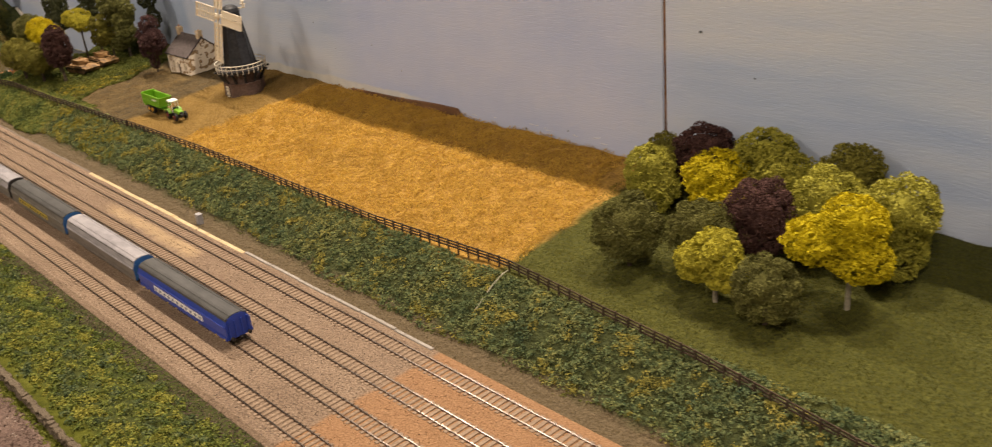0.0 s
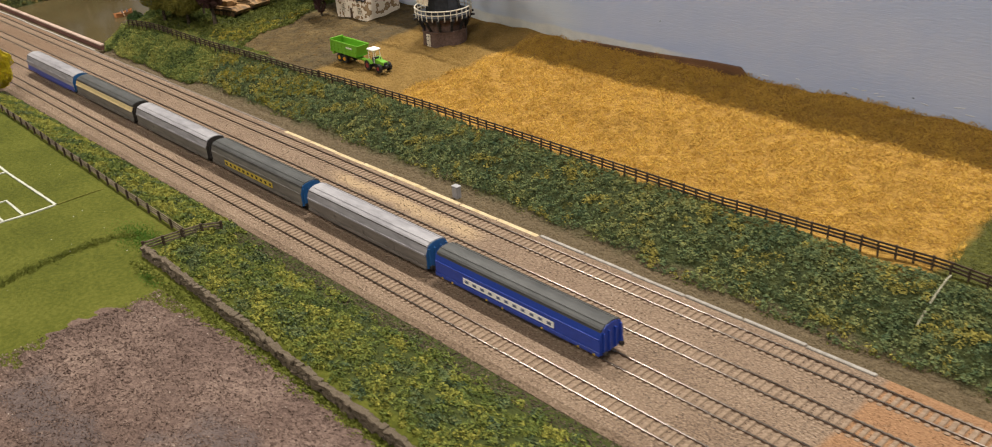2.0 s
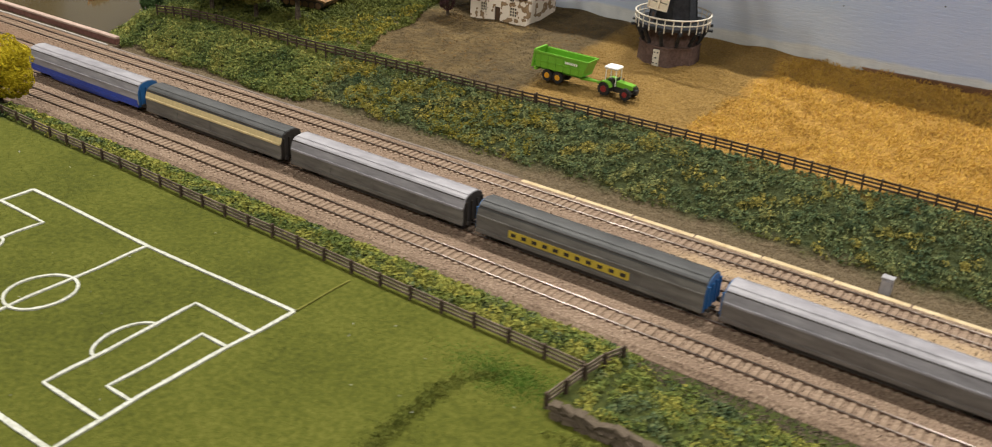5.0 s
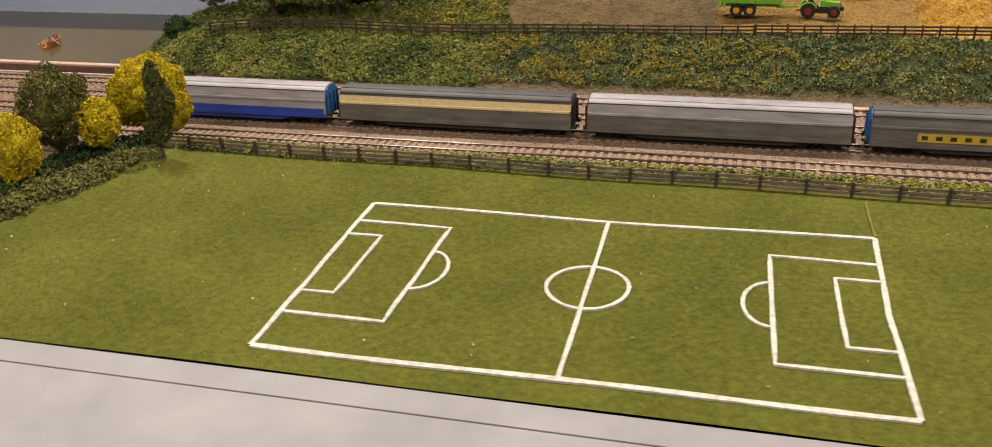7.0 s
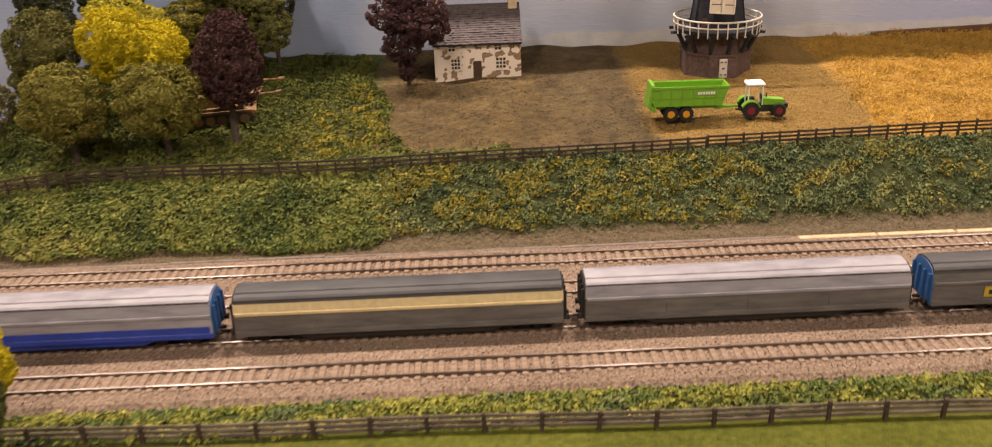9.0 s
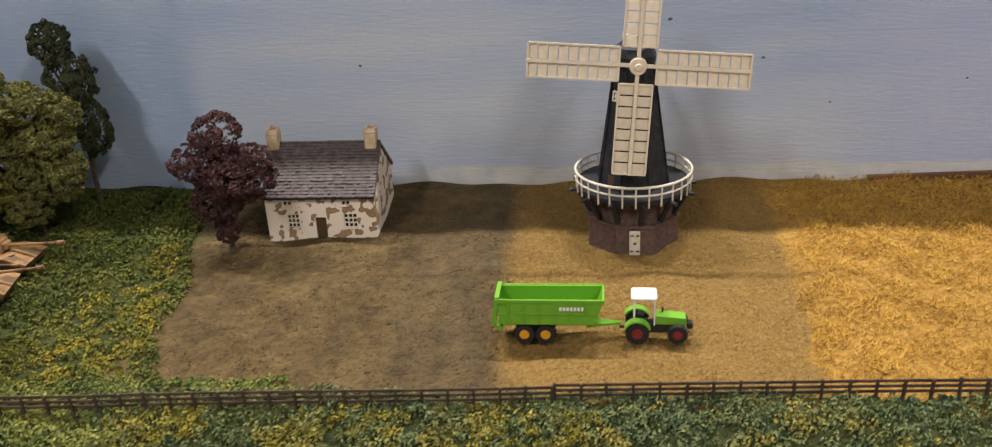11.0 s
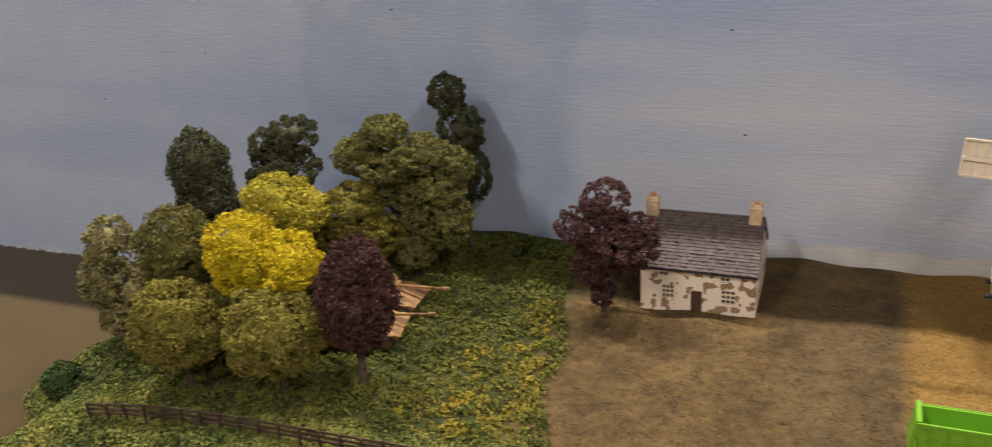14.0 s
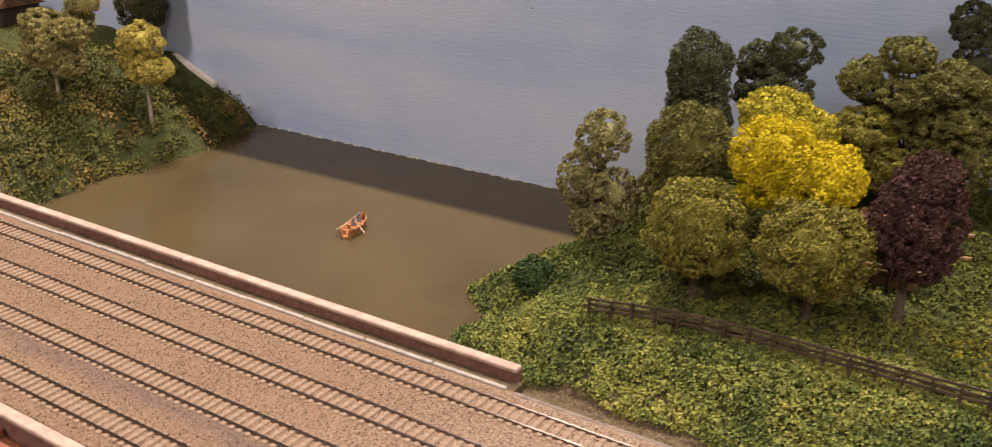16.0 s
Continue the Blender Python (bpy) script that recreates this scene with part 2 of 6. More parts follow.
overlay(FIELD, [(-0.048, 0.075, 0, 0.008, 0.006, 60)], [(0.3, (0.17, 0.100, 0.026)), (0.7, (0.34, 0.21, 0.056))], 700, 0.9)
overlay(FIELD, [(-0.090, -0.048, 0, 0.016, 0.014, 45)], [(0.35, (0.050, 0.036, 0.019)), (0.65, (0.120, 0.086, 0.040))], 90, 0.55)
overlay(FIELD, [(0.068, 0.492, 0, 0.004, 0.010, 70)], [(0.3, (0.22, 0.11, 0.018)), (0.7, (0.46, 0.27, 0.055))], 420)
# wood and river-bank ground darkened, painting shade into the gaps between tufts
overlay(FIELD, [(-3.0, -0.192, 0, 0.012, 0.012, 60)], [(0.3, (0.026, 0.036, 0.010)), (0.7, (0.070, 0.080, 0.020))], 300)
overlay(FIELD, [(0.488, 3.0, 0, 0.008, 0.008, 60)], [(0.3, (0.036, 0.040, 0.007)), (0.7, (0.10, 0.10, 0.016))], 500)
# bank soil coloured very dark, as shade showing between the foliage tufts
overlay(FIELD, [(0.05, 0.156, 1, 0.010, 0.005, 60)], [(0.3, (0.022, 0.032, 0.010)), (0.7, (0.060, 0.068, 0.018))], 300)
overlay(FIELD, [(0.0, 0.118, 1, 0.008, 0.007, 60)], [(0.3, (0.075, 0.055, 0.031)), (0.7, (0.165, 0.122, 0.070))], 800)
GRASS = mat("short_grass", [(0.25, (0.0487, 0.0550, 0.0072)), (0.5, (0.0830, 0.0902, 0.0117)), (0.75, (0.1245, 0.1237, 0.0217))], scale=420, rough=0.95, bump=0.8, depth=0.0005, fine=1600, big=16, bigamt=0.42, spec=0.15)
overlay(GRASS, [(-0.044, 0.0, 1, 0.004, 0.004, 60)], [(0.3, (0.026, 0.036, 0.010)), (0.7, (0.070, 0.078, 0.018))], 300)
EASTGRASS = GRASS.copy()
EASTGRASS.name = "rough_grass"
overlay(EASTGRASS, [(-0.069, 0.0, 1, 0.004, 0.003, 60)], [(0.3, (0.026, 0.036, 0.010)), (0.7, (0.070, 0.078, 0.018))], 300)
SCRUB = mat("scrub_ground", [(0.3, (0.035, 0.05, 0.012)), (0.7, (0.13, 0.13, 0.03))], scale=260, rough=0.95, bump=0.8, depth=0.001, fine=600)
PLOUGH = mat("ploughed_soil", [(0.25, (0.072, 0.045, 0.037)), (0.5, (0.14, 0.092, 0.075)), (0.75, (0.24, 0.17, 0.138))], scale=520, rough=0.95, bump=1.0, depth=0.001, fine=700, big=26, bigamt=0.45)
overlay(PLOUGH, [(0.30, 0.42, 0, 0.02, 0.05, 45), (-0.150, -0.122, 1, 0.006, 0.02, 45)], [(0.35, (0.05, 0.042, 0.045)), (0.65, (0.11, 0.09, 0.09))], 300, 0.6)
overlay(PLOUGH, [(0.20, 0.28, 0, 0.02, 0.05, 45), (-0.185, -0.165, 1, 0.006, 0.02, 45)], [(0.35, (0.05, 0.042, 0.045)), (0.65, (0.11, 0.09, 0.09))], 300, 0.6)
BANK = mat("bank_foliage", [(0.15, (0.0322, 0.0644, 0.0385)), (0.44, (0.128, 0.163, 0.073)), (0.66, (0.215, 0.220, 0.078)), (0.92, (0.37, 0.325, 0.095))], scale=170, rough=0.9, bump=0, island=0.26, big=26, bigamt=0.5, spec=0.15, detail=3)
BANKGREEN = mat("green_bank_foliage", [(0.20, (0.0330, 0.0594, 0.0215)), (0.45, (0.1320, 0.1628, 0.0440)), (0.62, (0.2200, 0.2288, 0.0572)), (0.85, (0.3630, 0.3300, 0.0880))], scale=140, rough=0.9, bump=0, island=0.30, big=32, bigamt=0.6, spec=0.15)
NEARBANK = mat("near_bank_foliage", [(0.15, (0.0350, 0.0630, 0.0252)), (0.42, (0.120, 0.152, 0.038)), (0.66, (0.20, 0.212, 0.045)), (0.92, (0.33, 0.295, 0.060))], scale=150, rough=0.9, bump=0, island=0.26, big=30, bigamt=0.6, spec=0.15, detail=3)
# bank green darkened in its colour to stand for the trees' shade
SHADEDGROWTH = mat("shade_darkened_undergrowth", [(0.15, (0.0350, 0.0534, 0.0166)), (0.45, (0.1012, 0.1173, 0.0276)), (0.65, (0.1437, 0.1472, 0.0322)), (0.9, (0.2415, 0.2070, 0.0483))], scale=140, rough=0.9, bump=0, island=0.15, big=32, bigamt=0.6, spec=0.15)
MUSTARD = mat("mustard_bank_foliage", [(0.2, (0.0863, 0.0900, 0.0255)), (0.5, (0.240, 0.212, 0.050)), (0.8, (0.385, 0.325, 0.082))], scale=260, rough=0.9, bump=0, island=0.32, big=40, bigamt=0.4, spec=0.15, detail=3)
TEAL = mat("deep_green_bank_foliage", [(0.2, (0.0295, 0.0521, 0.0270)), (0.5, (0.1026, 0.1367, 0.0589)), (0.8, (0.2075, 0.2081, 0.0708))], scale=260, rough=0.9, bump=0, island=0.32, big=40, bigamt=0.4, spec=0.15, detail=3)
LEMON = mat("yellow_green_bank_foliage", [(0.2, (0.105, 0.125, 0.030)), (0.5, (0.235, 0.235, 0.048)), (0.8, (0.37, 0.335, 0.070))], scale=260, rough=0.9, bump=0, island=0.30, big=40, bigamt=0.4, spec=0.15, detail=3)
YELLOWSCRUB = mat("yellow_scrub_foliage", [(0.25, (0.101, 0.114, 0.025)), (0.5, (0.202, 0.180, 0.028)), (0.75, (0.352, 0.273, 0.040))], scale=170, rough=0.9, bump=0, island=0.12, big=25, spec=0.15)
WHEAT = mat("wheat_straw", [(0.20, (0.24, 0.140, 0.032)), (0.42, (0.48, 0.288, 0.052)), (0.60, (0.555, 0.342, 0.062)), (0.80, (0.63, 0.405, 0.085))], scale=170, rough=0.85, bump=0, island=0.10, big=26, bigamt=0.5, spec=0.2)
LAWN = mat("lawn_fibres", [(0.2, (0.0560, 0.0622, 0.0090)), (0.5, (0.0929, 0.0983, 0.0144)), (0.8, (0.1471, 0.1426, 0.0298))], scale=200, rough=0.9, bump=0, island=0.3, big=18, bigamt=0.4, spec=0.15)
WORN = mat("yellowed_grass", [(0.35, (0.10, 0.103, 0.014)), (0.7, (0.19, 0.180, 0.034))], scale=400, rough=0.95, bump=0.6, depth=0.0003)
LINE = mat("white_line_paint", [(0.35, (0.36, 0.36, 0.30)), (0.6, (0.52, 0.52, 0.46))], scale=500, rough=0.8, bump=0.5, depth=0.0003, fine=1600)
WATER = mat("brown_resin_water", [(0.25, (0.0490, 0.0348, 0.0156)), (0.75, (0.0828, 0.0632, 0.0302))], scale=10, rough=0.16, bump=0.05, depth=0.0012, fine=35, big=3, bigamt=0.5, spec=0.14)
RAIL = mat("rusty_rail", [(0.3, (0.085, 0.052, 0.036)), (0.7, (0.165, 0.104, 0.074))], scale=500, rough=0.75, bump=0.2)
RAILTOP = mat("polished_rail_head", [(0.3, (0.16, 0.136, 0.118)), (0.7, (0.37, 0.32, 0.285))], scale=90, rough=0.30, bump=0.04, metal=1.0, stretch=(0.3, 1, 1))
# grinding marks along the rail spread its shine across it
across = RAILTOP.node_tree.nodes.new("ShaderNodeCombineXYZ")
across.inputs[1].default_value = 1.0
RAILTOP.node_tree.nodes["Principled BSDF"].inputs["Anisotropic"].default_value = 0.98
RAILTOP.node_tree.links.new(across.outputs[0], RAILTOP.node_tree.nodes["Principled BSDF"].inputs["Tangent"])
SLEEPER = mat("concrete_sleeper", [(0.3, (0.18, 0.1231, 0.08265)), (0.7, (0.29, 0.2118, 0.1522))], scale=700, rough=0.9, bump=0.3)
FENCE = mat("weathered_fence_wood", [(0.3, (0.035, 0.023, 0.016)), (0.7, (0.10, 0.07, 0.045))], scale=300, rough=0.85, bump=0.3, stretch=(0.4, 1, 1))
NEARFENCE = mat("silvered_fence_wood", [(0.3, (0.085, 0.062, 0.044)), (0.7, (0.20, 0.155, 0.115))], scale=300, rough=0.85, bump=0.3, stretch=(0.4, 1, 1))
PALELID = mat("pale_grey_trough_lid", [(0.3, (0.24, 0.215, 0.19)), (0.7, (0.36, 0.33, 0.30))], scale=200, rough=0.85)
CREAM = mat("cream_trough_lid", [(0.3, (0.40, 0.30, 0.16)), (0.7, (0.56, 0.45, 0.28))], scale=160, rough=0.8)
GREYLID = mat("grey_trough_lid", [(0.3, (0.12, 0.094, 0.078)), (0.7, (0.20, 0.165, 0.14))], scale=200, rough=0.85)
COPING = mat("pink_coping", [(0.3, (0.32, 0.225, 0.18)), (0.7, (0.44, 0.33, 0.275))], scale=180, rough=0.8)
PARAPET = mat("parapet_brick", [(0.3, (0.10, 0.045, 0.035)), (0.7, (0.20, 0.095, 0.075))], scale=260, rough=0.85)
RUSTRED = plain("girder_red_oxide", (0.22, 0.075, 0.04), rough=0.6)
STONE = mat("dry_stone", [(0.3, (0.050, 0.038, 0.026)), (0.5, (0.115, 0.088, 0.060)), (0.75, (0.23, 0.18, 0.13))], scale=500, rough=0.9, bump=0.7, island=0.5)
BARK = mat("bark", [(0.3, (0.045, 0.032, 0.022)), (0.7, (0.13, 0.10, 0.07))], scale=600, rough=0.9, bump=0.5)
PALEBARK = mat("pale_bark", [(0.3, (0.22, 0.19, 0.14)), (0.7, (0.42, 0.37, 0.29))], scale=600, rough=0.9, bump=0.5)


def leafmat(name, c, spread=0.5):
    d, l = tuple(v * (1 - spread) for v in c), tuple(min(1, v * (1 + spread)) for v in c)
    c, d, l = (tuple(1.45 * v for v in q) for q in (c, d, l))
    return mat(name, [(0.2, d), (0.5, c), (0.8, l)], scale=150, rough=0.85, bump=0, island=0.16, big=45, bigamt=0.35, spec=0.2)


OLIVE = leafmat("olive_foliage", (0.125, 0.113, 0.022))
DKOLIVE = leafmat("dark_olive_foliage", (0.086, 0.083, 0.023))
DKGREEN = leafmat("dark_green_foliage", (0.047, 0.052, 0.026))
MIDOLIVE = leafmat("mid_olive_foliage", (0.095, 0.094, 0.028))
LTOLIVE = leafmat("light_olive_foliage", (0.215, 0.20, 0.032))
YELLOW = leafmat("bright_yellow_foliage", (0.335, 0.270, 0.010), 0.25)
YOLIVE = leafmat("yellow_olive_foliage", (0.27, 0.24, 0.028), 0.35)
PURPLE = leafmat("copper_beech_foliage", (0.054, 0.026, 0.023))
PURPLE2 = leafmat("purple_maple_foliage", (0.058, 0.029, 0.028))
GREYGREEN = leafmat("grey_green_foliage", (0.15, 0.138, 0.058))
BUSH = leafmat("deep_green_foliage", (0.030, 0.052, 0.016))

# ---- the hall around the layout: unseen, added to bounce the lamp light ----
def slab(name, x0, x1, y0, y1, z0, z1, material, label, category):
    ob = part(name, boxed(x0, x1, y0, y1, z0, z1), material)
    return tagged(ob, label, category, kind="structure")


slab("floor", -3.5, 3.5, -2.8, 2.8, -0.98, -0.95, CARPET, "unseen dark floor of the hall", "floor")
slab("ceiling", -3.5, 3.5, -2.8, 2.8, 2.10, 2.13, HALL, "unseen pale plaster ceiling of the hall", "ceiling")
slab("wall_north", -3.5, 3.5, 2.80, 2.85, -0.95, 2.10, HALL, "plain pale hall wall out of view", "wall")
slab("wall_south", -3.5, 3.5, -2.85, -2.80, -0.95, 2.10, HALL, "plain pale hall wall out of view", "wall")
slab("wall_west", -3.55, -3.50, -2.8, 2.8, -0.95, 2.10, HALL, "plain pale hall wall out of view", "wall")
slab("wall_east", 3.50, 3.55, -2.8, 2.8, -0.95, 2.10, HALL, "plain pale hall wall out of view", "wall")

# ---- back board painted as sky, in two sheets with a joint ----
WALL_Y = 0.323
WALL_TOP = 0.26
SEAM = 0.491
SPECK = mat("dark_paint_fleck", [(0.3, (0.09, 0.11, 0.13)), (0.7, (0.19, 0.21, 0.24))], scale=300, rough=0.7)
back = thing("backdrop", "tall back boards painted in streaky blue-grey sky", "backdrop", kind="structure")
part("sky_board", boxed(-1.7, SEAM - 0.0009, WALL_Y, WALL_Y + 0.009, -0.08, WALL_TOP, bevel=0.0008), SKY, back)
part("sky_board", boxed(SEAM + 0.0009, 1.7, WALL_Y + 0.0004, WALL_Y + 0.0095, -0.08, WALL_TOP, bevel=0.0008), SKY, back)
part("joint_strip", boxed(SEAM - 0.0009, SEAM + 0.0009, WALL_Y + 0.0012, WALL_Y + 0.008, -0.08, WALL_TOP), BOARD, back, "brown gap between the two boards")

for k, (x, z, r) in enumerate(((0.025, 0.116, 0.0014), (-0.122, 0.098, 0.0011), (-0.13, 0.147, 0.0010), (0.068, 0.097, 0.0012), (0.10, 0.075, 0.0008), (0.16, 0.085, 0.0009), (-0.30, 0.155, 0.0012), (0.52, 0.135, 0.0016), (0.56, 0.11, 0.0010), (0.355, 0.040, 0.0014), (0.40, 0.046, 0.0010), (-0.50, 0.10, 0.0010), (-0.62, 0.06, 0.0008), (-0.42, 0.13, 0.0011), (0.20, 0.066, 0.0009))):
    part("paint_fleck", blob(bmesh.new(), (x, WALL_Y, z), r * 0.8, 0.0004, r * 0.5, 0.5, 2, k), SPECK, back)

rr = random.Random(23)
PEEL = mat("peeled_white_paint", [(0.3, (0.52, 0.54, 0.58)), (0.7, (0.66, 0.67, 0.69))], scale=300, rough=0.7)
for k in range(9):
    x, z, w = rr.uniform(0.29, 0.44), rr.uniform(0.0400, 0.0460), rr.uniform(0.0008, 0.0035)
    flake = part("paint_peel", boxed(-w, w, -0.0003, 0.0002, -0.0003, 0.0002, bevel=0.0001), PEEL, back, "peeling edge of white paint")
    flake.matrix_local = pose(x, WALL_Y, z, 0, rr.uniform(-12, 25), 0)


# ---- ground heights ----
def bank_edge(x):
    """Where the bank's slope meets the level field."""
    return 0.153 - 0.012 * sm(-0.17, -0.34, x)


def bank_rise(x, y):
    """Nought at the foot of the bank, one at its top: an even slope, eased at both ends."""
    foot, top = 0.111 - 0.005 * sm(-0.17, -0.34, x), bank_edge(x) + 0.004
    return 0.72 * np.clip((y - foot) / (top - foot), 0, 1) + 0.28 * sm(foot, top, y)


def far_height(x, y):
    x, y = np.asarray(x, float), np.asarray(y, float)
    wob = 0.010 * np.sin(y * 55 + 1.0) + 0.006 * np.sin(y * 131)
    bank = -0.0036 + 0.0261 * bank_rise(x, y) + 0.085 * np.maximum(0, y - 0.153)
    right = sm(-0.475 + wob, -0.365 + wob, x)
    rise = np.minimum(0.055, 0.50 * np.maximum(0, -0.705 - x + wob))
    left = -0.030 + rise + (0.022 - 0.012 * sm(0.235, 0.305, y) * sm(-0.90, -0.85, x)) * sm(-0.70, -0.76, x)
    z = np.where(x > -0.6, -0.030 + (bank + 0.030) * right, np.maximum(-0.030, left))
    n = 0.0011 * np.sin(x * 61 + 3 * np.sin(y * 37)) * np.cos(y * 73 + x * 23) + 0.0006 * np.sin(x * 170 + y * 210)
    return z + n * sm(0.110, 0.125, y)


def near_height(x, y):
    x, y = np.asarray(x, float), np.asarray(y, float)
    bank = -0.0036 + 0.0112 * sm(-0.010, -0.034, y)
    east = -0.0036 + 0.0112 * sm(-0.013, -0.060, y)
    k = sm(0.125, 0.155, x)
    z = bank * (1 - k) + east * k
    edge = -0.318 + 0.25 * np.minimum(0, y + 0.12) * 0.1
    z = z - 0.036 * sm(edge, edge - 0.06, x)
    return z + 0.0004 * np.sin(x * 47 + 2 * np.sin(y * 61)) * np.cos(y * 83)


def sheet(name, height, x0, x1, y0, y1, step, material, label, category):
    xs = np.arange(x0, x1 + step / 2, step)
    ys = np.arange(y0, y1 + step / 2, step)
    gx, gy = np.meshgrid(xs, ys)
    gz = height(gx, gy)
    v = np.stack([gx.ravel(), gy.ravel(), gz.ravel()], 1)
    w = len(xs)
    i = (np.arange(len(ys) - 1)[:, None] * w + np.arange(w - 1)[None]).ravel()
    f = np.stack([i, i + 1, i + 1 + w, i + w], 1)
    return tagged(put_mesh(name, v.tolist(), f.tolist(), material, smooth=True), label, category, kind="structure")


ground = sheet("ground", far_height, -1.4, 1.4, 0.094, 0.322, 0.004, FIELD, "model farmland of bare soil, straw stubble and scrub behind the railway", "ground")
pitch_ground = sheet("ground", near_height, -0.60, 0.128, -0.2035, -0.0075, 0.004, GRASS, "bright green scatter grass of a model sports field", "ground")
east_ground = sheet("ground", near_height, 0.128, 1.30, -0.2035, -0.0075, 0.004, EASTGRASS, "rough model grassland beside the railway", "ground")
slab("table", -1.6, 1.6, -0.2040, 0.322, -0.100, -0.034, BOARD, "plywood baseboard under the layout", "table")
slab("trim", -1.6, 1.6, -0.2140, -0.2042, -0.100, 0.0074, GREYBOARD, "grey painted front edge of the baseboard", "trim")
slab("shelf", -1.6, 1.6, -0.60, -0.2142, -0.030, 0.0070, GREYBOARD, "grey painted shelf in front of the layout", "shelf")
water = sheet("water", lambda x, y: 0 * x - 0.0095, -0.82, -0.33, -0.2035, 0.3225, 0.0263, WATER, "still brown resin river with a glossy surface", "water")

DECKDIRT = mat("dull_deck_dirt", [(0.3, (0.06, 0.042, 0.024)), (0.7, (0.13, 0.095, 0.055))], scale=300, rough=0.95, bump=0.6, depth=0.0005, fine=700)
slab("bridge_deck", -0.762, -0.376, 0.0940, 0.1120, -0.012, -0.0024, DECKDIRT, "dull brown deck beside the bridge tracks", "bridge deck")
# trackbed: a long ballast deck with sloped shoulders
TRACKS = [0.0046 + 0.0275 * i for i in range(4)]
RAIL_TOP = 0.0
deck = prismed([(-0.0125, -0.012), (-0.0112, -0.0034), (-0.0085, -0.0012), (0.1000, -0.0012), (0.1015, -0.0030), (0.1045, -0.010), (0.1045, -0.012)], -1.4, 1.4, axis="x")
tagged(part("track_bed", deck, BALLAST), "pinkish brown stone ballast under four railway tracks", "railway bed", kind="structure")

# ---- railway ----
def railway(y, x0, x1):
    t = thing("railway_track", "worn railway track with concrete sleepers in pinkish ballast", "track", group="railway tracks")
    for s in (-0.0046, 0.0046):
        part("rail", prismed([(y + s - 0.00055, -0.0024), (y + s + 0.00055, -0.0024), (y + s + 0.00030, -0.0018), (y + s + 0.00030, -0.0006), (y + s + 0.00042, -0.0004), (y + s + 0.00042, -0.00012), (y + s - 0.00042, -0.00012), (y + s - 0.00042, -0.0004), (y + s - 0.00030, -0.0006), (y + s - 0.00030, -0.0018)], x0, x1, axis="x"), RAIL, t)
        part("rail_head", prismed([(y + s - 0.00040, -0.00011), (y + s + 0.00040, -0.00011), (y + s + 0.00030, 0.0), (y + s - 0.00030, 0.0)], x0, x1, axis="x"), RAILTOP, t, "polished steel running surface")
    return t


tracks = [railway(y, -1.38, 1.38) for y in TRACKS]


def trough(x0, x1, material, label, y=0.0968, wide=0.0034, top=-0.0010):
    t = thing("cable_trough", label, "cable trough")
    n = max(1, round((x1 - x0) / 0.035))
    w = (x1 - x0) / n
    for i in range(n):
        dy = 0.0003 * math.sin(i * 2.1)
        part("lid", boxed(x0 + i * w + 0.0003, x0 + (i + 1) * w - 0.0003, y + dy, y + wide + dy, -0.0040, top + 0.0002 * math.sin(i * 5), bevel=0.0003), material, t)
    return t


trough(0.003, 0.283, CREAM, "cream concrete cable trough beside the track")
trough(0.284, 0.494, PALELID, "grey weathered cable trough beside the track", 0.0985, 0.0022, -0.0003)
trough(-0.375, 0.000, GREYLID, "dull grey-brown cable trough beside the track", 0.0985, 0.0020, -0.0009)
trough(-0.760, -0.378, PALELID, "pale grey cable trough along the bridge", 0.0990, 0.0020, -0.0003)

cab = thing("relay_cabinet", "small pale grey trackside relay cabinet", "cabinet", pose(0.1995, 0.1075, -0.0020) @ Matrix.Diagonal((0.9, 0.9, 0.95, 1)))
CABGREY = plain("cabinet_grey", (0.30, 0.29, 0.30), rough=0.6)
part("body", boxed(-0.0028, 0.0028, -0.002, 0.002, -0.004, 0.0062, bevel=0.0003), CABGREY, cab)
part("lid", boxed(-0.0032, 0.0032, -0.0024, 0.0024, 0.0064, 0.0072, bevel=0.0002), CABGREY, cab)
part("door", boxed(-0.0024, 0.0024, -0.0024, -0.00205, -0.002, 0.0055), CABGREY, cab)


# ---- bridge over the river ----
def parapet(name, y, x0, x1, top, label):
    t = thing(name, label, "wall", kind="")
    part("wall_face", boxed(x0, x1, y - 0.0018, y + 0.0018, -0.034, top - 0.0016, bevel=0.0002), PARAPET, t)
    n = max(1, round((x1 - x0) / 0.16))
    w = (x1 - x0) / n
    for i in range(n):
        part("coping", boxed(x0 + i * w + 0.0002, x0 + (i + 1) * w - 0.0002, y - 0.0023, y + 0.0023, top - 0.0016, top + 0.0003, bevel=0.0004), COPING, t, "pale pink coping stone")
    return t


parapet("bridge_parapet", 0.1095, -0.760, -0.378, 0.0034, "dark red brick bridge parapet with pale pink coping")
near_par = parapet("bridge_parapet", -0.0160, -0.760, -0.425, 0.0050, "bridge parapet with pink coping over red oxide girders")
for i in range(9):
    x = -0.745 + i * 0.038
    part("girder_rib", boxed(x, x + 0.004, -0.0225, -0.0187, -0.030, 0.000, bevel=0.0004), RUSTRED, near_par)
part("girder_flange", boxed(-0.758, -0.427, -0.0235, -0.0187, -0.006, -0.0035, bevel=0.0004), RUSTRED, near_par)


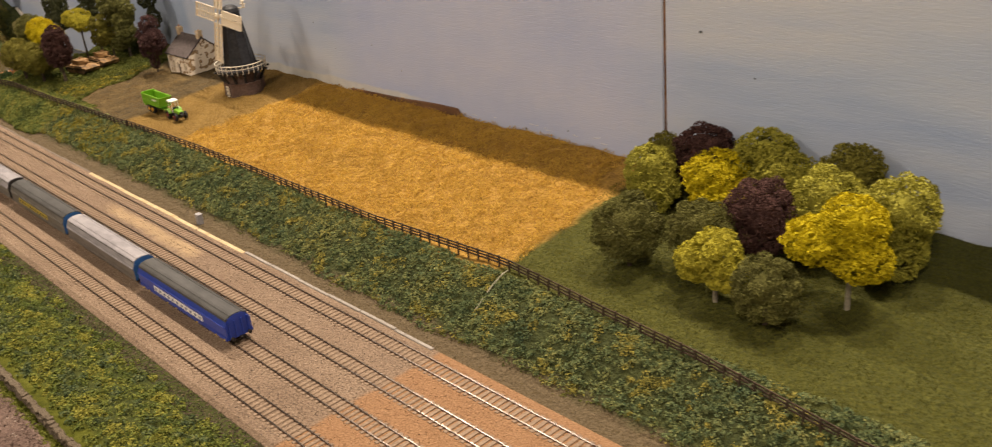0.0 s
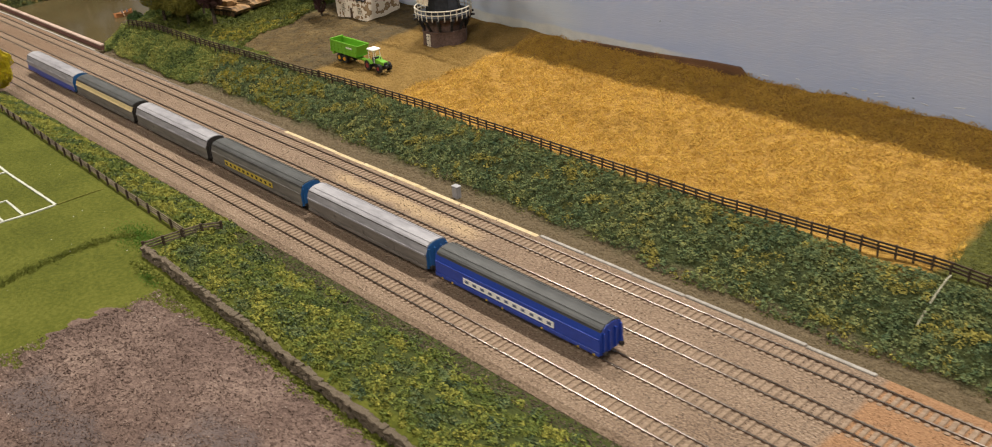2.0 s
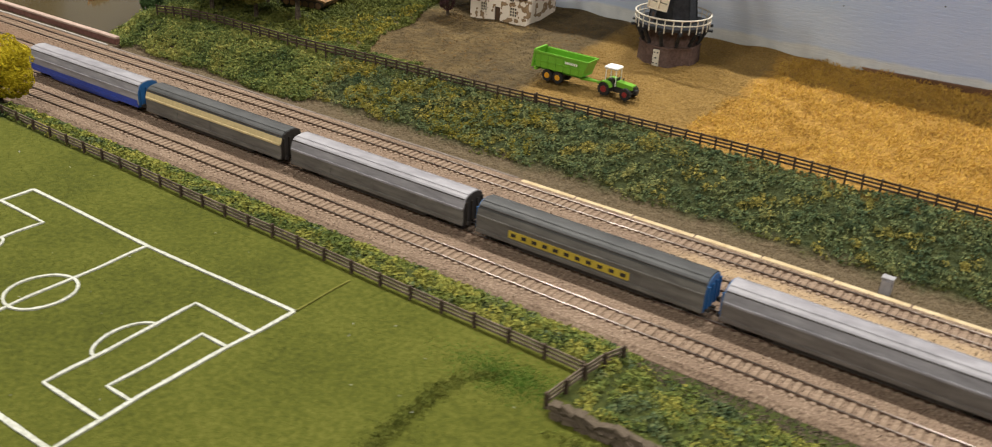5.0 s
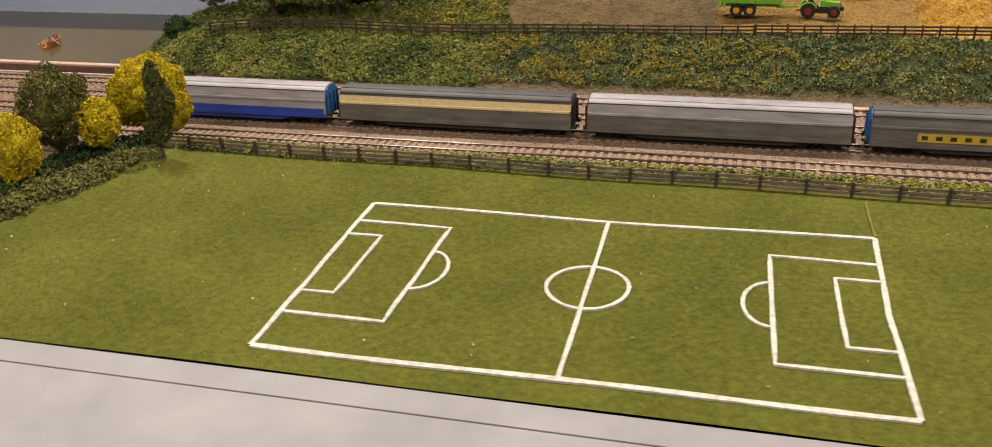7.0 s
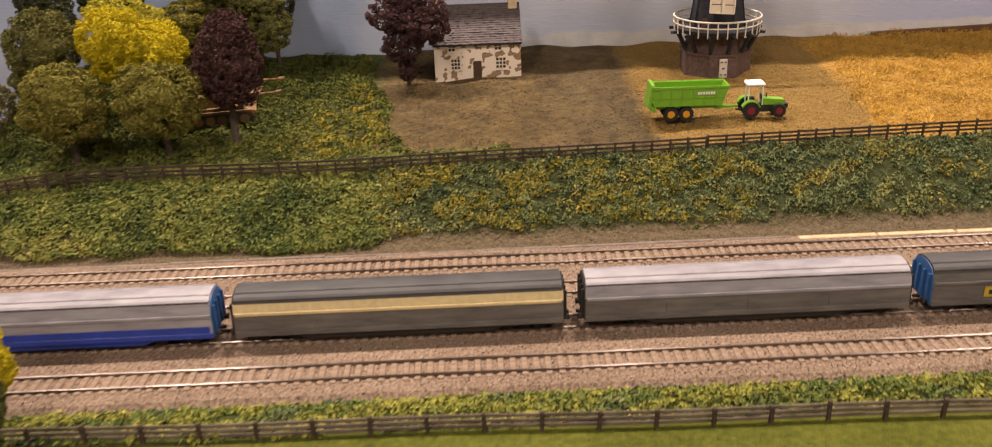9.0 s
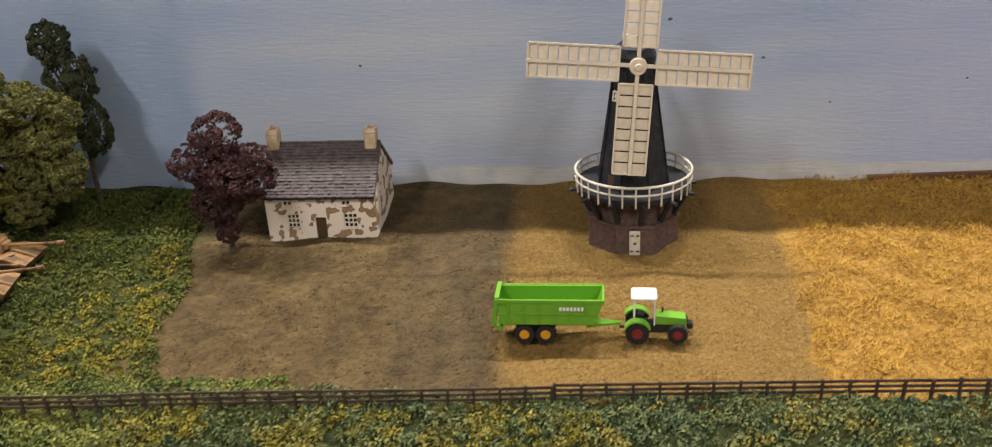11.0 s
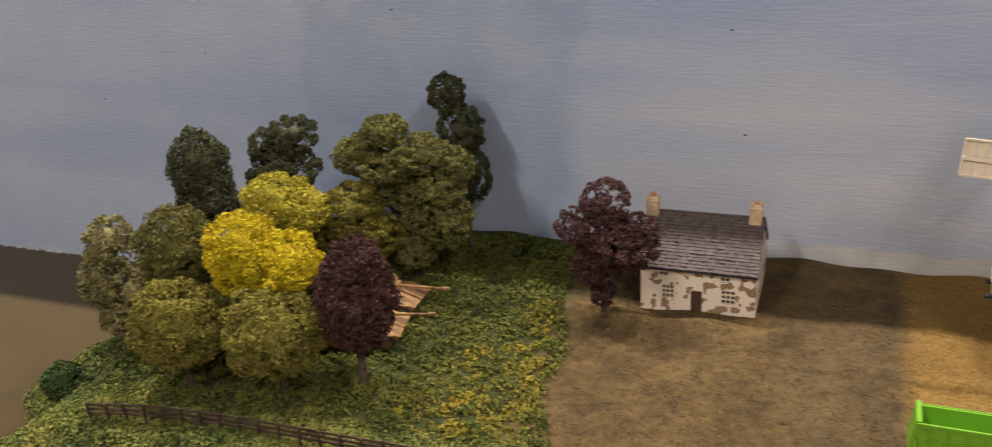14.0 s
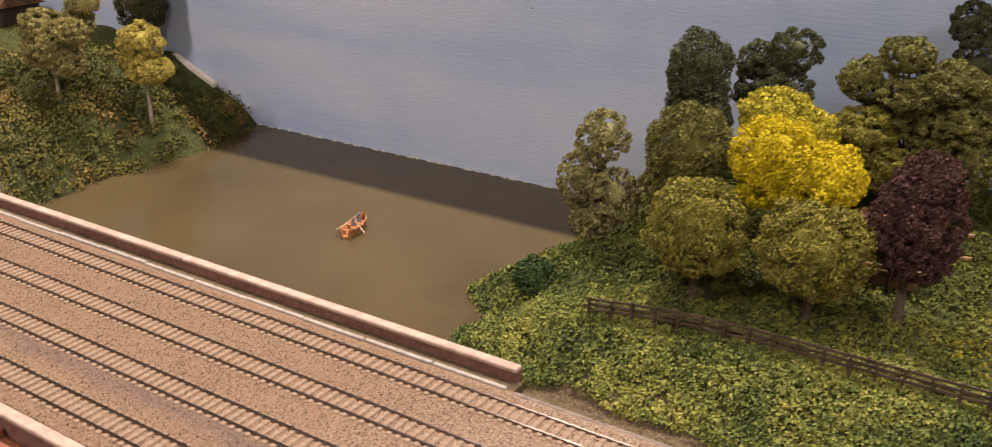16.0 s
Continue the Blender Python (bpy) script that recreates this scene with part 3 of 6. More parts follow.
# ---- fences ----
def fence(label, pts, post_gap, height, post, rail_z, base, wood=None):
    """A post and rail fence along a line of (x, y)."""
    t = thing("fence", label, "fence")
    pts = [Vector((x, y, 0)) for x, y in pts]
    run = [0.0]
    for a, b in zip(pts, pts[1:]):
        run.append(run[-1] + (b - a).length)

    def at(d):
        for i in range(len(pts) - 1):
            if d <= run[i + 1] or i == len(pts) - 2:
                k = (d - run[i]) / (run[i + 1] - run[i])
                return pts[i].lerp(pts[i + 1], k)
    n = max(2, round(run[-1] / post_gap))
    mesh = None
    spots = []
    for i in range(n + 1):
        p = at(run[-1] * i / n)
        p.z = float(base(p.x, p.y))
        spots.append(p)
        r = random.Random(i)
        if mesh is None:
            ob = part("post", boxed(-post / 2, post / 2, -post / 2, post / 2, -0.004, height, bevel=post * 0.12), FENCE, t)
            mesh = ob.data
        else:
            ob = new("post", mesh)
            ob.parent = t
        ob.matrix_local = pose(p.x, p.y, p.z + r.uniform(-0.0003, 0.0003), r.uniform(-3, 3), r.uniform(-3, 3), r.uniform(-8, 8))
    for k, z in enumerate(rail_z):
        for i in range(0, n, 4):
            bm = bmesh.new()
            for j in range(i, min(i + 4, n)):
                p, q = spots[j], spots[j + 1]
                d = (q - p).normalized()
                side = Vector((-d.y, d.x, 0)) * (post * 0.62)
                a, b = p + side + Vector((0, 0, z)), q + side + Vector((0, 0, z))
                w = 0.00022
                h = 0.00050
                vs = [bm.verts.new(o + side.normalized() * sx * w + Vector((0, 0, sz * h))) for o in (a, b) for sx, sz in ((-1, -1), (1, -1), (1, 1), (-1, 1))]
                for f in ((0, 1, 2, 3), (7, 6, 5, 4), (0, 4, 5, 1), (1, 5, 6, 2), (2, 6, 7, 3), (3, 7, 4, 0)):
                    bm.faces.new([vs[c] for c in f])
            part("fence_rail", bm, wood or FENCE, t)
    return t


def fence_base(x, y):
    """The ground under the long fence, smoothed."""
    k = float(bank_rise(x, y))
    right = float(sm(-0.475, -0.365, x))
    return -0.030 + (0.0264 + 0.0261 * k + 0.085 * max(0, y - 0.153)) * right + 0.0007 + 0.0008 * float(sm(-0.05, -0.15, x))


fence("dark brown three-rail timber fence along the top of the bank", [(-0.363, 0.1370), (-0.333, 0.1405), (-0.297, 0.1430), (-0.26, 0.1447), (-0.172, 0.1492), (-0.026, 0.1535)], 0.0088, 0.0072, 0.0010, (0.0019, 0.0040, 0.0061), fence_base)
fence("long dark brown three-rail timber fence above the cutting", [(-0.025, 0.1545), (0.115, 0.1575), (0.37, 0.1565), (0.492, 0.163), (0.567, 0.156), (0.633, 0.1525), (0.725, 0.1435), (0.85, 0.140), (1.05, 0.138)], 0.0088, 0.0070, 0.0010, (0.0018, 0.0038, 0.0058), fence_base)
fence("weathered three-rail timber fence behind the sports field", [(-0.288, -0.0415), (-0.168, -0.0445), (-0.071, -0.0470), (0.017, -0.0490), (0.070, -0.0500), (0.129, -0.0510)], 0.0165, 0.0066, 0.0012, (0.0015, 0.0033, 0.0051), near_height, NEARFENCE)
fence("short weathered timber fence across the end of the bank", [(0.1290, -0.0760), (0.1310, -0.0520), (0.1345, -0.0290)], 0.0120, 0.0066, 0.0014, (0.0015, 0.0033, 0.0051), near_height, NEARFENCE)
fence("low timber fence round a far paddock", [(-0.96, 0.190), (-0.845, 0.203)], 0.0088, 0.0066, 0.0010, (0.0016, 0.0034, 0.0053), far_height)

# ---- dry stone wall along the ploughed field ----
stone_wall = thing("stone_wall", "low grey-brown dry stone wall beside the embankment", "wall")


def stone_course(x0, x1):
    r = random.Random(5)
    meshes = []
    for k in range(6):
        bm = bmesh.new()
        box(bm, -0.5, 0.5, -0.5, 0.5, -0.5, 0.5)
        bmesh.ops.bevel(bm, geom=bm.edges[:], offset=0.12, segments=1, affect="EDGES")
        for v in bm.verts:
            v.co += Vector([r.uniform(-0.15, 0.15) for _ in range(3)])
        me = bpy.data.meshes.new("stone")
        bm.to_mesh(me)
        bm.free()
        me.materials.append(STONE)
        meshes.append(me)
    for row in range(3):
        x = x0 + r.uniform(0, 0.003)
        while x < x1:
            w = r.uniform(0.0028, 0.0056)
            ob = new("stone", r.choice(meshes))
            ob.parent = stone_wall
            y = -0.0775 - 0.0050 * sm(0.14, 0.36, x)
            z = float(near_height(x, y)) - 0.0003 + 0.0021 * row + 0.0010
            ob.matrix_local = pose(x + w / 2, y + r.uniform(-0.0007, 0.0007), z, r.uniform(-12, 12), r.uniform(-12, 12), r.uniform(-12, 12)) @ Matrix.Diagonal((w * 1.04, r.uniform(0.0032, 0.0048) * (1 - 0.12 * row), r.uniform(0.0019, 0.0028), 1))
            x += w


# ---- pitch markings ----
def stripe(name, pts, width, parent, paint=None, closed=False):
    """A painted line along (x, y) points."""
    p = np.array(pts, float)
    if closed:
        p = np.vstack([p, p[:1]])
    fine = [p[0]]
    for a, b in zip(p, p[1:]):
        n = max(1, int(np.linalg.norm(b - a) / 0.006))
        fine += [a + (b - a) * (i + 1) / n for i in range(n)]
    p = np.array(fine)
    d = np.gradient(p, axis=0)
    d /= np.linalg.norm(d, axis=1)[:, None]
    s = np.stack([-d[:, 1], d[:, 0]], 1) * width / 2
    k = np.arange(len(p))
    wob = 1 + 0.18 * np.sin(k * 1.7) * np.cos(k * 0.61)
    l, r = p + s * wob[:, None], p - s * wob[:, None]
    zz = near_height(p[:, 0], p[:, 1]) + 0.0007
    n = len(p)
    v = np.vstack([np.column_stack([l, zz]), np.column_stack([r, zz]), np.column_stack([l, zz - 0.002]), np.column_stack([r, zz - 0.002])])
    f = []
    for i in range(n - 1):
        f += [(i, i + 1, n + i + 1, n + i), (2 * n + i, 2 * n + i + 1, i + 1, i), (n + i, n + i + 1, 3 * n + i + 1, 3 * n + i)]
    return put_mesh(name, v.tolist(), f, paint or LINE, parent)


marks = thing("pitch_marking", "white painted football pitch lines on green grass", "pitch marking")
LW = 0.0016
stripe("touch_line", [(-0.1640, -0.0880), (-0.0735, -0.0890), (0.0165, -0.0868)], LW, marks)
stripe("touch_line", [(-0.1605, -0.1930), (-0.0720, -0.1930), (0.0165, -0.1920)], LW * 1.25, marks)
stripe("goal_line", [(-0.1640, -0.0880), (-0.1605, -0.1930)], LW, marks)
stripe("goal_line", [(0.0165, -0.0868), (0.0150, -0.1400), (0.0165, -0.1920)], LW, marks)
stripe("halfway_line", [(-0.0735, -0.0890), (-0.0720, -0.1930)], LW * 0.85, marks)
stripe("centre_circle", [(-0.0728 + 0.0128 * math.cos(a * math.tau / 40), -0.1400 + 0.0143 * math.sin(a * math.tau / 40)) for a in range(40)], LW * 0.8, marks, closed=True)
stripe("worn_line", [(0.0168, -0.0855), (0.0165, -0.0700), (0.0165, -0.0545)], 0.0007, marks, WORN)["label"] = "faint yellowed line in the grass"
for gx, ix, lean, end, top, low, gtop, glow, xg in ((-0.1630, -0.1280, 0.0, 0.0020, -0.1050, -0.1730, -0.1165, -0.1590, -0.1500), (0.0158, -0.0180, 0.0010, -0.0004, -0.1072, -0.1735, -0.1200, -0.1615, 0.0015)):
    stripe("penalty_area", [(gx, top), (ix, top), (ix + lean, low), (gx + end, low)], LW * 0.9, marks)
    stripe("goal_area", [(gx + 0.0006, gtop), (xg, gtop), (xg + lean * 0.6, glow), (gx + end * 0.8, glow)], LW * 0.8, marks)
    s = 1 if ix < -0.05 else -1
    arc = [(ix + lean / 2 + s * 0.0085 * math.cos(a), (top + low) / 2 + 0.0005 + 0.0135 * math.sin(a)) for a in np.linspace(-1.5, 1.5, 14)]
    stripe("penalty_arc", arc, LW * 0.75, marks)

# ploughed patch and the low hedge line beside the pitch
xs, ys = np.meshgrid(np.linspace(0, 1, 60), np.linspace(0, 1, 36))
px = 0.177 + 0.31 * xs + 0.008 * np.sin(ys * 7) + 0.0012 * np.sin(ys * 31)
py = -0.2030 + (0.118 - 0.012 * sm(0.0, 0.25, 0.25 - xs)) * ys
pz = near_height(px, py) + 0.0010 * np.minimum(1, 12 * np.minimum(np.minimum(xs, 1 - xs), 1 - ys)) + 0.0003 * np.sin(py * 410 + 3 * np.sin(px * 160)) * np.sin(px * 330) - 0.0002
i = (np.arange(35)[:, None] * 60 + np.arange(59)[None]).ravel()
tagged(put_mesh("ploughed_patch", np.stack([px.ravel(), py.ravel(), pz.ravel()], 1).tolist(), np.stack([i, i + 1, i + 61, i + 60], 1).tolist(), PLOUGH, smooth=True), "rough pinkish brown ploughed soil patch", "soil", kind="structure")


# ---- trees ----
def shell_points(c, rx, ry, rz, n, seed, fill=0.25, holes=0.0):
    """Points over many overlapping lumps of foam that make up a ball, with the way each faces."""
    r = np.random.default_rng(seed)
    m = 150 if holes else 120
    k = np.arange(m) + 0.5
    lat, lon = np.arccos(1 - 2 * k / m), k * 2.39996 + seed
    d = np.stack([np.cos(lon) * np.sin(lat), np.sin(lon) * np.sin(lat), np.cos(lat)], 1) + r.normal(0, 0.13, (m, 3))
    d /= np.linalg.norm(d, axis=1)[:, None]
    size = r.uniform(0.14, 0.26, m) * (0.72 if holes else 1)
    far = r.uniform(0.70, 0.87, m)
    if holes:
        keep = r.uniform(size=m) > holes * 0.6
        d, size, far = d[keep], size[keep], far[keep]
    which = r.choice(len(d), n, p=size ** 2 / np.sum(size ** 2))
    e = r.normal(size=(n, 3))
    e /= np.linalg.norm(e, axis=1)[:, None]
    back = np.sum(e * d[which], 1) < -0.35
    e[back] = -e[back]
    q = d[which] * far[which, None] + e * size[which, None] * (1 - fill * r.uniform(0, 1, n) ** 2)[:, None]
    return np.hstack([np.array(c) + q * np.array([rx, ry, rz]), e])


TREE_N = [0]


def tree(label, material, base, lobes, leaf=0.0008, density=0.9, trunk=0.0012, bark=None, core=0.56, holes=0.0, name="tree", category="tree", group=""):
    """Trunk with limbs into each lobe; a crown of many small leaf flakes over a dark lumpy heart."""
    TREE_N[0] += 1
    seed = TREE_N[0]
    t = thing(name, label, category, pose(*base), group)
    bx, by, bz = base
    top = max(lobes, key=lambda l: l[2])
    bm = bmesh.new()
    if trunk:
        fork = Vector((0, 0, max(0.004, (min(l[2] - l[4] * 0.3 for l in lobes) - bz) * 0.8)))
        tube(bm, (0, 0, -0.004), fork, trunk * 1.25, trunk * 0.8, 7)
        for l in lobes:
            e = Vector((l[0] - bx, l[1] - by, l[2] - bz))
            tube(bm, fork * 0.9, e, trunk * 0.75, trunk * 0.3, 6)
            for j in range(4):
                a = j * 1.6 + seed
                q = e + Vector((math.cos(a) * l[3] * 0.7, math.sin(a) * l[3] * 0.7, l[4] * 0.3 * math.sin(j * 2.3)))
                tube(bm, fork.lerp(e, 0.55), q, trunk * 0.35, trunk * 0.12, 5)
        part("trunk", bm, bark or BARK, t)
    else:
        bm.free()
    pts = []
    hb = bmesh.new()
    for j, l in enumerate(lobes):
        c = (l[0] - bx, l[1] - by, l[2] - bz)
        area = (l[3] * l[3] + 2 * l[3] * l[4]) / 3 * 12.57
        n = int(area / (leaf * leaf) * 1.5 * density)
        pts.append(shell_points(c, l[3], l[3], l[4], n, seed * 10 + j, holes=holes))
        if core:
            blob(hb, c, l[3] * core, l[3] * core, l[4] * core, 0.25, 2, seed + j)
    crown = cloud("crown", np.vstack(pts), leaf, material, t)
    if core:
        part("crown_heart", hb, material, t, smooth=True)
    else:
        hb.free()
    return t


def gz(x, y):
    return (x, y, float(far_height(x, y)))


def nz(x, y):
    return (x, y, float(near_height(x, y)))


G = "trees of the riverside wood"
tree("lacy grey-green tree at the river bank", GREYGREEN, gz(-0.390, 0.192), [(-0.387, 0.192, 0.074, 0.0125, 0.0125), (-0.396, 0.192, 0.053, 0.0130, 0.0140), (-0.380, 0.192, 0.048, 0.0125, 0.0130), (-0.390, 0.192, 0.036, 0.0120, 0.0100)], leaf=0.0011, density=0.6, core=0.5, holes=0.45, group=G)
tree("rounded olive-green tree in the riverside wood", DKOLIVE, gz(-0.348, 0.193), [(-0.347, 0.190, 0.0765, 0.0180, 0.0190), (-0.351, 0.190, 0.060, 0.0145, 0.0130)], group=G)
tree("tall dark green oval tree against the painted sky", DKGREEN, gz(-0.359, 0.229), [(-0.360, 0.229, 0.0985, 0.0145, 0.0190), (-0.359, 0.229, 0.082, 0.0150, 0.0170)], group=G)
tree("dark green tree with gaps in its crown", DKGREEN, gz(-0.335, 0.262), [(-0.328, 0.262, 0.1060, 0.0130, 0.0110), (-0.344, 0.262, 0.0995, 0.0105, 0.0095), (-0.336, 0.262, 0.088, 0.0200, 0.0130)], holes=0.55, core=0.35, group=G)
tree("yellow-green tree in the riverside wood", YOLIVE, gz(-0.322, 0.238), [(-0.326, 0.238, 0.0815, 0.0175, 0.0125), (-0.312, 0.238, 0.077, 0.0125, 0.0105)], group=G)
tree("bright yellow round tree in the riverside wood", YELLOW, gz(-0.303, 0.196), [(-0.312, 0.190, 0.0795, 0.0175, 0.0150), (-0.294, 0.190, 0.0735, 0.0175, 0.0145), (-0.313, 0.188, 0.0685, 0.0125, 0.0110)], leaf=0.0007, group=G)
tree("ball-shaped olive tree beside the fence", OLIVE, gz(-0.331, 0.164), [(-0.331, 0.163, 0.0545, 0.0205, 0.0195)], trunk=0.0016, group=G)
tree("ball-shaped olive tree with dense foliage", OLIVE, gz(-0.288, 0.170), [(-0.288, 0.169, 0.0540, 0.0215, 0.0184)], trunk=0.0016, group=G)
tree("broad olive tree in the middle of the wood", OLIVE, gz(-0.283, 0.256), [(-0.295, 0.254, 0.0730, 0.0170, 0.0150), (-0.283, 0.253, 0.0615, 0.0140, 0.0115), (-0.303, 0.252, 0.0570, 0.0120, 0.0110)], holes=0.3, core=0.5, group=G)
tree("large drooping olive tree", MIDOLIVE, gz(-0.270, 0.270), [(-0.283, 0.271, 0.1075, 0.0130, 0.0085), (-0.263, 0.268, 0.0985, 0.0155, 0.0095), (-0.297, 0.268, 0.0955, 0.0135, 0.0105), (-0.278, 0.264, 0.0920, 0.0150, 0.0075), (-0.255, 0.266, 0.0820, 0.0145, 0.0110), (-0.285, 0.272, 0.0790, 0.0150, 0.0100), (-0.251, 0.264, 0.0670, 0.0130, 0.0150), (-0.267, 0.260, 0.0520, 0.0120, 0.0090), (-0.248, 0.270, 0.0930, 0.0105, 0.0100), (-0.272, 0.270, 0.0800, 0.0135, 0.0120), (-0.266, 0.268, 0.0670, 0.0120, 0.0120)], holes=0.3, core=0.5, trunk=0.0018, group=G)
tree("tall narrow dark tree touching the painted sky", DKGREEN, gz(-0.256, 0.301), [(-0.263, 0.301, 0.118, 0.0105, 0.0115), (-0.257, 0.301, 0.100, 0.0130, 0.0150), (-0.251, 0.301, 0.076, 0.0095, 0.0150)], holes=0.5, core=0.36, group=G)
tree("dark purple copper beech at the edge of the wood", PURPLE, gz(-0.258, 0.184), [(-0.257, 0.184, 0.0665, 0.0180, 0.0190), (-0.255, 0.184, 0.0830, 0.0110, 0.0100), (-0.257, 0.184, 0.0775, 0.0148, 0.0110), (-0.256, 0.183, 0.0555, 0.0150, 0.0125)], trunk=0.0018, holes=0.15, core=0.55, group=G)
tree("purple-leaved maple with gaps in its crown beside the cottage", PURPLE2, gz(-0.174, 0.259), [(-0.173, 0.260, 0.085, 0.0120, 0.0105), (-0.185, 0.259, 0.073, 0.0115, 0.0090), (-0.164, 0.257, 0.066, 0.0165, 0.0110), (-0.176, 0.258, 0.056, 0.0128, 0.0110), (-0.172, 0.258, 0.070, 0.0120, 0.0120), (-0.174, 0.258, 0.043, 0.0060, 0.0100), (-0.158, 0.257, 0.074, 0.0100, 0.0080)], holes=0.50, core=0.28, density=0.62, leaf=0.0009)
tree("small dense dark green bush on the river bank", BUSH, gz(-0.402, 0.165), [(-0.402, 0.161, 0.0155, 0.0098, 0.0090)], trunk=0.0008, name="bush", category="bush")

G = "trees of the copse beside the wheat field"
for lab, m, lobes in (
    ("small olive tree at the back of the copse", OLIVE, [(0.505, 0.305, 0.057, 0.0120, 0.0120)]),
    ("dark purple tree at the back of the copse", PURPLE, [(0.538, 0.302, 0.066, 0.0184, 0.0150), (0.535, 0.302, 0.052, 0.016, 0.014)]),
    ("light olive tree against the back board", LTOLIVE, [(0.580, 0.305, 0.069, 0.0180, 0.0160), (0.575, 0.305, 0.055, 0.016, 0.015)]),
    ("bright yellow tree in the copse", YELLOW, [(0.559, 0.286, 0.058, 0.0200, 0.0150), (0.567, 0.285, 0.048, 0.0215, 0.0130)]),
    ("light olive tree at the field corner", LTOLIVE, [(0.516, 0.274, 0.056, 0.0160, 0.0170), (0.521, 0.271, 0.045, 0.0155, 0.0140)]),
    ("dark copper-coloured round tree in the copse", PURPLE, [(0.610, 0.253, 0.055, 0.0202, 0.0220)]),
    ("dense dark olive ball-shaped tree", DKOLIVE, [(0.553, 0.205, 0.052, 0.0190, 0.0185)]),
    ("dense olive ball-shaped tree beside another", DKOLIVE, [(0.590, 0.223, 0.052, 0.0175, 0.0175)]),
    ("small yellow-green tree with a thin trunk", YOLIVE, [(0.615, 0.200, 0.056, 0.0130, 0.0120), (0.605, 0.200, 0.048, 0.0120, 0.0110), (0.621, 0.200, 0.046, 0.0120, 0.0100)]),
    ("olive ball-shaped tree at the front of the copse", DKOLIVE, [(0.648, 0.195, 0.047, 0.0158, 0.0165)]),
    ("large bright yellow spreading tree with pale trunk", YELLOW, [(0.674, 0.230, 0.077, 0.0155, 0.0135), (0.656, 0.230, 0.063, 0.0170, 0.0115), (0.680, 0.228, 0.060, 0.0150, 0.0105), (0.669, 0.229, 0.067, 0.0180, 0.0115)]),
    ("light olive tree behind the yellow one", LTOLIVE, [(0.640, 0.271, 0.066, 0.0185, 0.0180), (0.636, 0.272, 0.05, 0.018, 0.015)]),
    ("olive tree at the back of the copse", OLIVE, [(0.636, 0.303, 0.071, 0.0172, 0.0155), (0.632, 0.303, 0.055, 0.0172, 0.0165)]),
    ("light olive tree in the back row", LTOLIVE, [(0.602, 0.292, 0.063, 0.0176, 0.0155), (0.598, 0.292, 0.05, 0.0170, 0.0155)]),
    ("tall light olive tree at the copse edge", LTOLIVE, [(0.681, 0.270, 0.07, 0.0176, 0.0185), (0.678, 0.270, 0.05, 0.0160, 0.0180)]),
):
    lobes = [(x, y, z, rx * 1.10, rz * 1.07) for x, y, z, rx, rz in lobes]
    tree(lab, m, gz(lobes[0][0], lobes[0][1]), lobes, group=G, trunk=0.0013, bark=PALEBARK if "thin trunk" in lab or "pale trunk" in lab else BARK, leaf=0.00075 if m in (DKOLIVE, PURPLE) else 0.00095)

G = "trees beside the sports field"
tree("bright yellow tree between sports field and track", YELLOW, nz(-0.305, -0.024), [(-0.303, -0.021, 0.0300, 0.0175, 0.0150), (-0.314, -0.021, 0.0225, 0.0125, 0.0120), (-0.296, -0.020, 0.0200, 0.0125, 0.0130)], leaf=0.0007, group=G)
SAPLING = leafmat("sapling_foliage", (0.058, 0.062, 0.018))
tree("slim dark green sapling in front of the yellow tree", SAPLING, nz(-0.276, -0.056), [(-0.275, -0.056, 0.0445, 0.0038, 0.0080), (-0.273, -0.056, 0.0340, 0.0066, 0.0120), (-0.276, -0.056, 0.0220, 0.0062, 0.0075)], holes=0.2, core=0.55, trunk=0.0009, group=G)
tree("rounded dark olive tree beside the sports field", DKOLIVE, nz(-0.322, -0.064), [(-0.322, -0.062, 0.031, 0.0155, 0.0190)], group=G)
tree("small bright yellow tree between larger ones", YELLOW, nz(-0.305, -0.058), [(-0.305, -0.058, 0.024, 0.0095, 0.0115)], leaf=0.0008, trunk=0.0009, group=G)
tree("yellow rounded tree at the board edge", YELLOW, nz(-0.319, -0.096), [(-0.319, -0.096, 0.024, 0.0125, 0.0150)], leaf=0.0007, group=G)

G = "trees on the far river bank"
LTGREY = leafmat("grey_olive_foliage", (0.185, 0.160, 0.060))
FARDARK = leafmat("dark_brown_green_foliage", (0.052, 0.052, 0.023))
DULLYELLOW = leafmat("dull_yellow_foliage", (0.27, 0.225, 0.055))
tree("open olive tree on the far river bank", LTGREY, gz(-0.785, 0.194), [(-0.785, 0.194, 0.066, 0.0200, 0.0150), (-0.790, 0.194, 0.080, 0.0170, 0.0120), (-0.764, 0.196, 0.078, 0.0120, 0.0100), (-0.770, 0.194, 0.058, 0.013, 0.010)], holes=0.45, core=0.4, bark=PALEBARK, group=G)
tree("yellow-olive tree with a pale trunk on the far bank", DULLYELLOW, gz(-0.744, 0.232), [(-0.744, 0.232, 0.068, 0.0160, 0.0140), (-0.738, 0.232, 0.050, 0.0160, 0.0100), (-0.750, 0.232, 0.054, 0.0130, 0.0110)], holes=0.2, core=0.5, bark=PALEBARK, group=G)
tree("tall dark green tree against the back board", FARDARK, gz(-0.828, 0.300), [(-0.826, 0.298, 0.076, 0.0190, 0.0230), (-0.834, 0.298, 0.101, 0.0180, 0.0180), (-0.818, 0.298, 0.096, 0.0120, 0.0110)], group=G)
tree("small olive tree on the far bank", LTGREY, gz(-0.800, 0.225), [(-0.786, 0.222, 0.092, 0.0120, 0.0095), (-0.795, 0.222, 0.078, 0.012, 0.010)], group=G)

